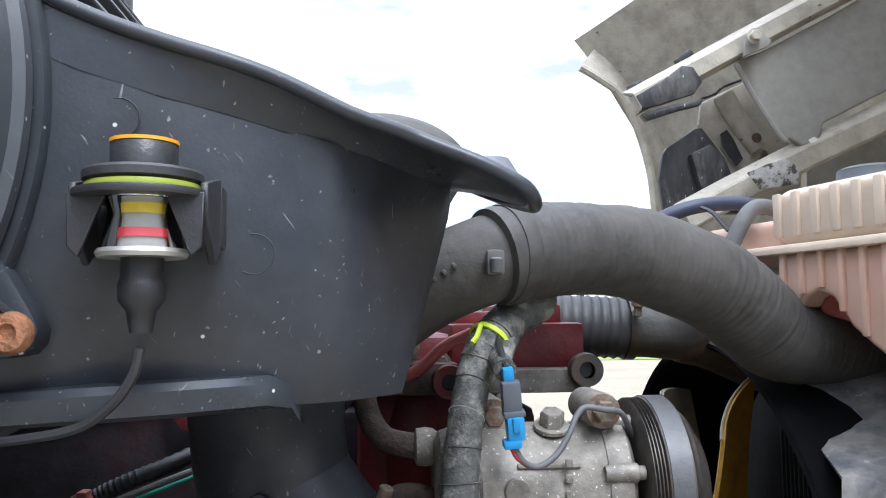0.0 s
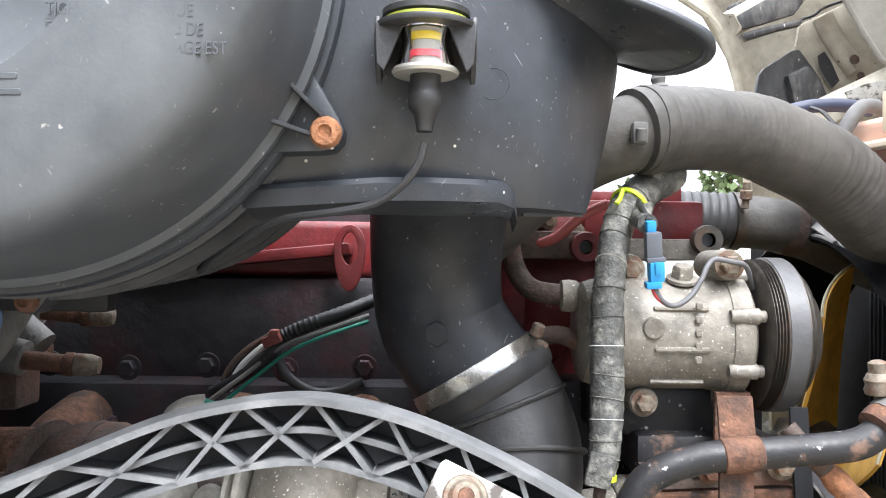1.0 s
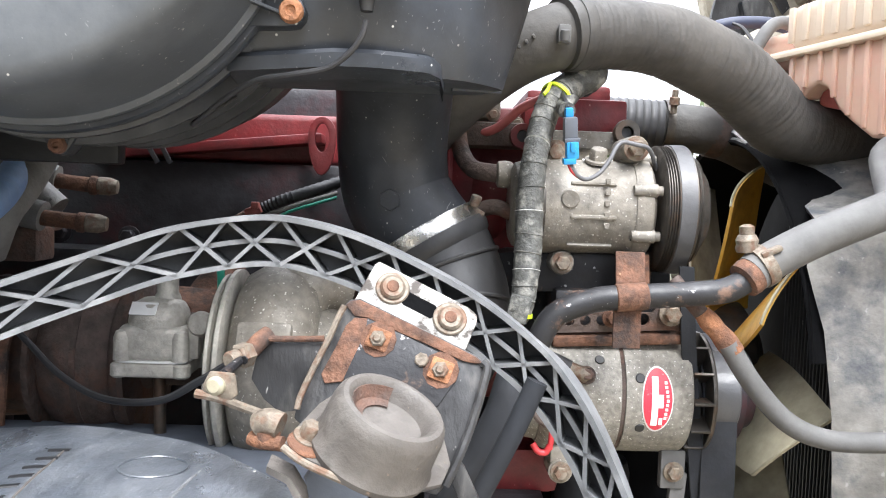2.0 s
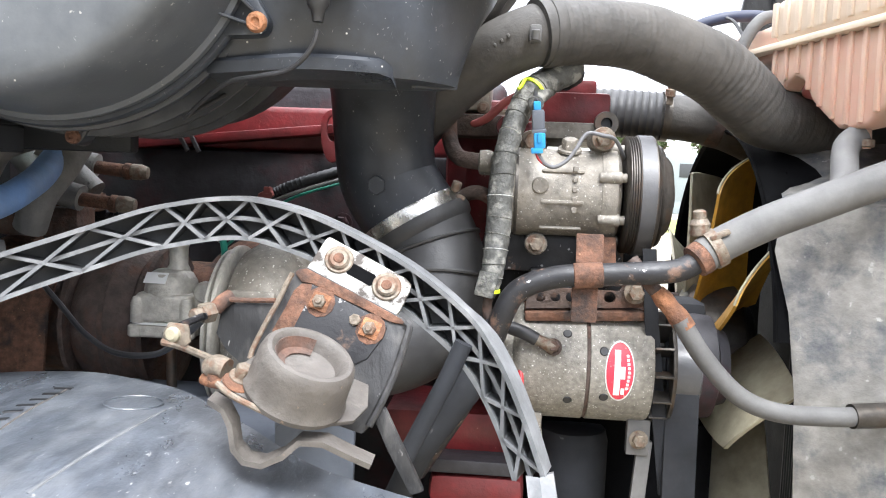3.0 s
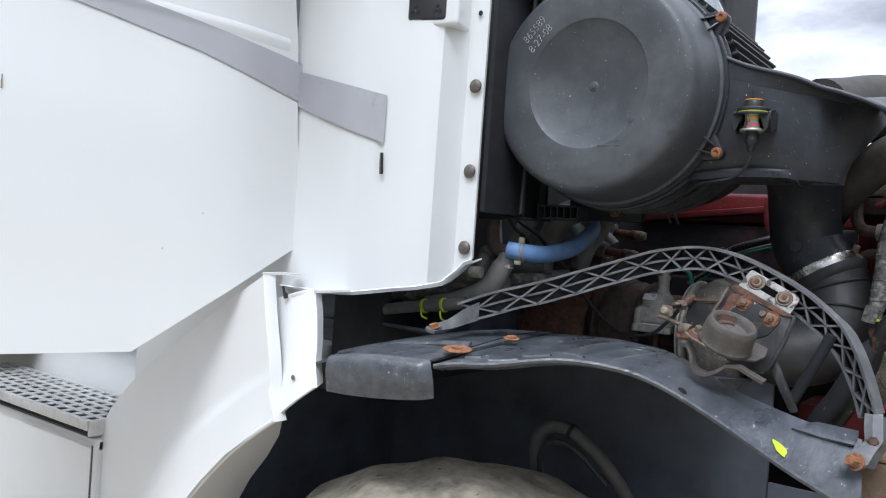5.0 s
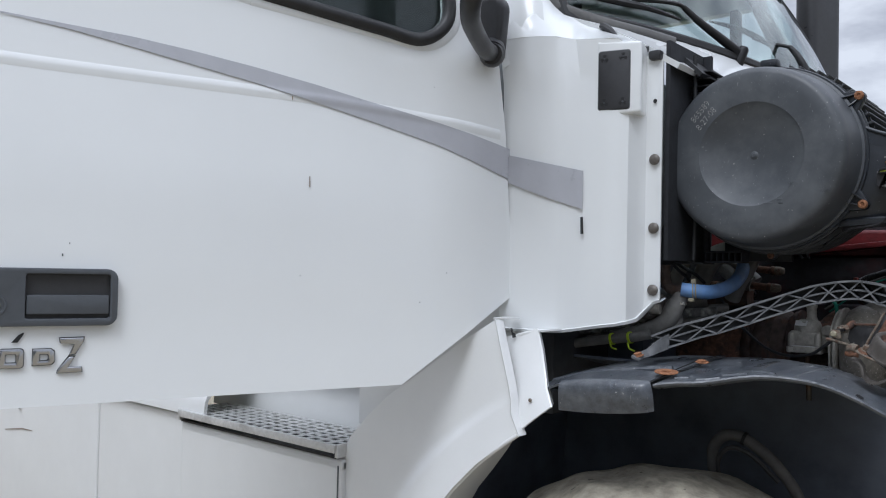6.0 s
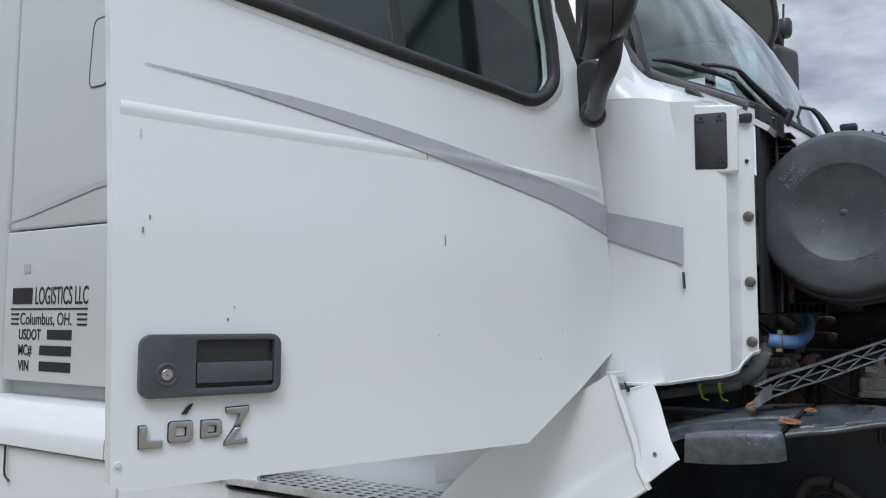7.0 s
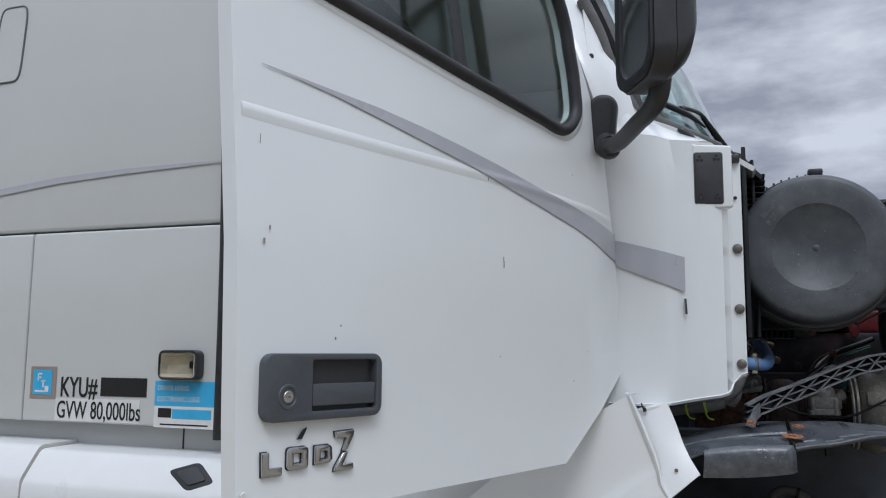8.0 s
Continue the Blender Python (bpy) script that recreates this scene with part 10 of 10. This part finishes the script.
def build_hood():
    t = thing("tilted_hood", (1.35, 1.2, 0.75), "white hood tipped forward, dirty beige underside showing", "hood")
    us = np.linspace(0, 1, 28)
    part("shell", sheet([[hood_point(u, v) for u in us] for v in np.linspace(0, 1, 16)], 0.012), M_HOOD, t, sharp=60)
    # far fender wall with its curved wheel opening
    edge = [(0.572, 2.312), (0.625, 2.28), (0.693, 2.226), (0.737, 2.121), (0.765, 2.008), (0.775, 1.897), (0.79, 1.75), (0.83, 1.60), (0.90, 1.45), (1.0, 1.32)]
    top = [(0.70, 2.48), (0.80, 2.46), (0.92, 2.40), (1.0, 2.30), (1.06, 2.18), (1.10, 2.05), (1.14, 1.90), (1.20, 1.70), (1.26, 1.50), (1.32, 1.35)]
    part("far_fender", sheet([[V(a[0] + (b[0] - a[0]) * k / 5, 2.22 + 0.05 * math.sin(math.pi * k / 5), a[1] + (b[1] - a[1]) * k / 5) for a, b in zip(edge, top)] for k in range(6)], 0.01), M_HOOD, t, "beige inside of the far fender", sharp=60)
    part("fender_lip", tube([(x, 2.22, z) for x, z in edge], 0.012, 8, 4), M_HOOD, t)
    # inner reinforcement: beams, pad, gusset, dark hinge pocket
    channel([(0.515, 2.034), (0.636, 2.099), (0.764, 2.169), (0.893, 2.238), (0.987, 2.287)], 1.60, 0.044, 0.045, "upper_beam", M_HOOD, t, "beige folded stiffening channel")
    foot = part("beam_foot", prism([(0.51, 2.043), (0.526, 2.016), (0.565, 2.027), (0.631, 2.049), (0.65, 2.074), (0.631, 2.105), (0.608, 2.107), (0.567, 2.077)], (0, 1.553, 0), X, Z, -0.014, 0.005), M_SCUFF, t, "scuffed black beam foot")
    part("prong", prism([(0.523, 2.009), (0.534, 1.995), (0.6, 2.017), (0.648, 2.029), (0.653, 2.043), (0.624, 2.036), (0.567, 2.023)], (0, 1.56, 0), X, Z, -0.022, 0.005), M_SCUFF, foot)
    part("foot_tab", prism([(0.509, 2.077), (0.539, 2.092), (0.547, 2.074), (0.517, 2.055)], (0, 1.60, 0), X, Z, -0.012, 0.003), M_CHIP, foot)
    part("foot_tab", prism([(0.61, 2.132), (0.645, 2.159), (0.653, 2.147), (0.623, 2.119)], (0, 1.60, 0), X, Z, -0.012, 0.003), M_CHIP, foot)
    part("insulation_pad", prism([(0.73, 2.121), (0.744, 2.131), (0.8, 2.153), (0.948, 2.231), (1.01, 2.267), (1.083, 2.274), (1.082, 2.09), (1.058, 2.07), (0.912, 1.998), (0.904, 1.968), (0.872, 1.95), (0.859, 1.952), (0.843, 1.964), (0.827, 1.962), (0.817, 1.974), (0.776, 2.037)], (0, 1.58, 0), X, Z, -0.016, 0.006, 3), M_PAD, t, "grey insulation pad with torn tab")
    part("pad_edge", tube([(x, 1.570, z) for x, z in [(0.726, 2.117), (0.771, 2.035), (0.811, 1.972), (0.825, 1.958)]], 0.006, 8, 4), M_PAD, t)
    part("pad_bracket", prism([(0.731, 2.163), (0.76, 2.174), (0.785, 2.153), (0.778, 2.141), (0.726, 2.119)], (0, 1.53, 0), X, Z, -0.010, 0.003), M_PAD, t)
    part("pad_bolt", hexbolt(V(0.744, 1.52, 2.157), -Y, 0.011, 0.008), M_HOOD, t)
    part("pad_hole", prism([(0.868, 1.959), (0.879, 1.965), (0.888, 1.962), (0.885, 1.956), (0.873, 1.952)], (0, 1.562, 0), X, Z, -0.002, 0), M_LABEL, t)
    part("panel_seam", tube([(x, 1.605, z) for x, z in [(0.665, 2.053), (0.695, 2.064), (0.714, 2.079), (0.759, 2.096)]], 0.003, 6, 3), M_CHIP, t, "dark panel seam")
    plate = part("hinge_pocket", prism([(0.6, 1.949), (0.611, 1.964), (0.673, 2.004), (0.688, 2.007), (0.708, 1.98), (0.736, 1.943), (0.757, 1.886), (0.772, 1.821), (0.599, 1.823), (0.59, 1.893)], (0, 1.66, 0), X, Z, -0.018, 0.006), M_SCUFF, t, "scuffed black reinforcement plate")
    part("pocket_rib", prism([(0.653, 1.945), (0.699, 1.968), (0.722, 1.945), (0.743, 1.889), (0.757, 1.819), (0.686, 1.819), (0.666, 1.901)], (0, 1.64, 0), X, Z, -0.028, 0.008), M_SCUFF, plate)
    part("inner_web", prism([(0.696, 2.065), (0.797, 2.114), (0.877, 1.986), (0.913, 1.967), (0.916, 1.919), (0.904, 1.823), (0.757, 1.824), (0.745, 1.944), (0.717, 1.986), (0.688, 2.016)], (0, 1.68, 0), X, Z, -0.012, 0.004), M_HOOD, t)
    part("web_bulge", tube([(x, 1.672, z) for x, z in [(0.743, 2.081), (0.765, 2.038), (0.793, 1.996), (0.816, 1.966)]], 0.022, 12, 4), M_HOOD, t)
    part("dark_slot", prism([(0.73, 1.994), (0.744, 2.003), (0.758, 1.982), (0.777, 1.94), (0.762, 1.923), (0.747, 1.941), (0.733, 1.967)], (0, 1.664, 0), X, Z, -0.003, 0), M_CHIP, t)
    for x, z, r in [(0.799, 1.981, 0.011), (0.813, 1.946, 0.009), (0.811, 1.934, 0.01)]:
        part("rust_spot", disc(r, 0.003, (x, 1.645, z), -Y, 9), M_RUST2, t)
    channel([(0.616, 1.798), (0.723, 1.853), (0.874, 1.927), (0.966, 1.969), (1.122, 2.04)], 1.60, 0.052, 0.028, "lower_beam", M_HOOD, t)
    part("flaked_patch", prism([(0.729, 1.888), (0.769, 1.905), (0.81, 1.916), (0.837, 1.899), (0.834, 1.866), (0.755, 1.855)], (0, 1.545, 0), X, Z, -0.003, 0.001), M_PLATE, t, "flaking rusty paint")
    part("dark_cavity", prism([(0.947, 1.942), (1.038, 1.988), (1.205, 2.057), (1.22, 1.825), (0.945, 1.828)], (0, 1.72, 0), X, Z, -0.01, 0.004), M_PAD, t)
    part("nose", box((1.42, 1.2, 0.95), (0.14, 2.0, 0.35), None, 0.05, 3), M_HOOD, t)


def build_front_frame():
    t = thing("frame_rail", (0.4, 0.33, 1.0), "muddy steel frame rail ahead of the wheel", "frame rail")
    part("rail", box((0.42, 0.345, 1.13), (0.72, 0.07, 0.075), Euler((0, radians(1.5), 0)).to_matrix(), 0.006), M_FRAME, t)
    part("rail_cap", box((0.42, 0.343, 1.1715), (0.72, 0.06, 0.006), Euler((0, radians(1.5), 0)).to_matrix(), 0.002), mat("brown_mud_film", (0.24, 0.155, 0.085), 0.85, var=0.3, scale=40), t, "brown muddy top face")
    part("support", box((0.6, 0.40, 0.75), (0.12, 0.12, 0.70), None, 0.01), M_CHIP, t)
    s = thing("tie_down_strap", (0.2, -0.05, 1.18), "bright blue woven strap holding the hood", "strap")
    a, b = V(0.135, 0.20, 1.115), V(0.34, -0.02, 1.36)
    d = (b - a).normalized()
    side = d.cross(V(0.25, -0.85, 0.25)).normalized()
    part("webbing", sheet([[a + d * k * 0.25 - side * 0.022 for k in range(7)], [a + d * k * 0.25 + side * 0.022 for k in range(7)]], 0.002), M_STRAP, s)


build_air_cleaner()
build_intake_duct()
build_gauge()
build_elbow()
build_charge_hose()
build_heater_tubes()
build_compressor()
build_alternator()
build_harness()
build_engine()
build_turbo()
build_arch()
build_liner()
build_wheel()
build_mount()
build_left_hoses()
build_fan()
build_tank()
build_hood()
build_front_frame()
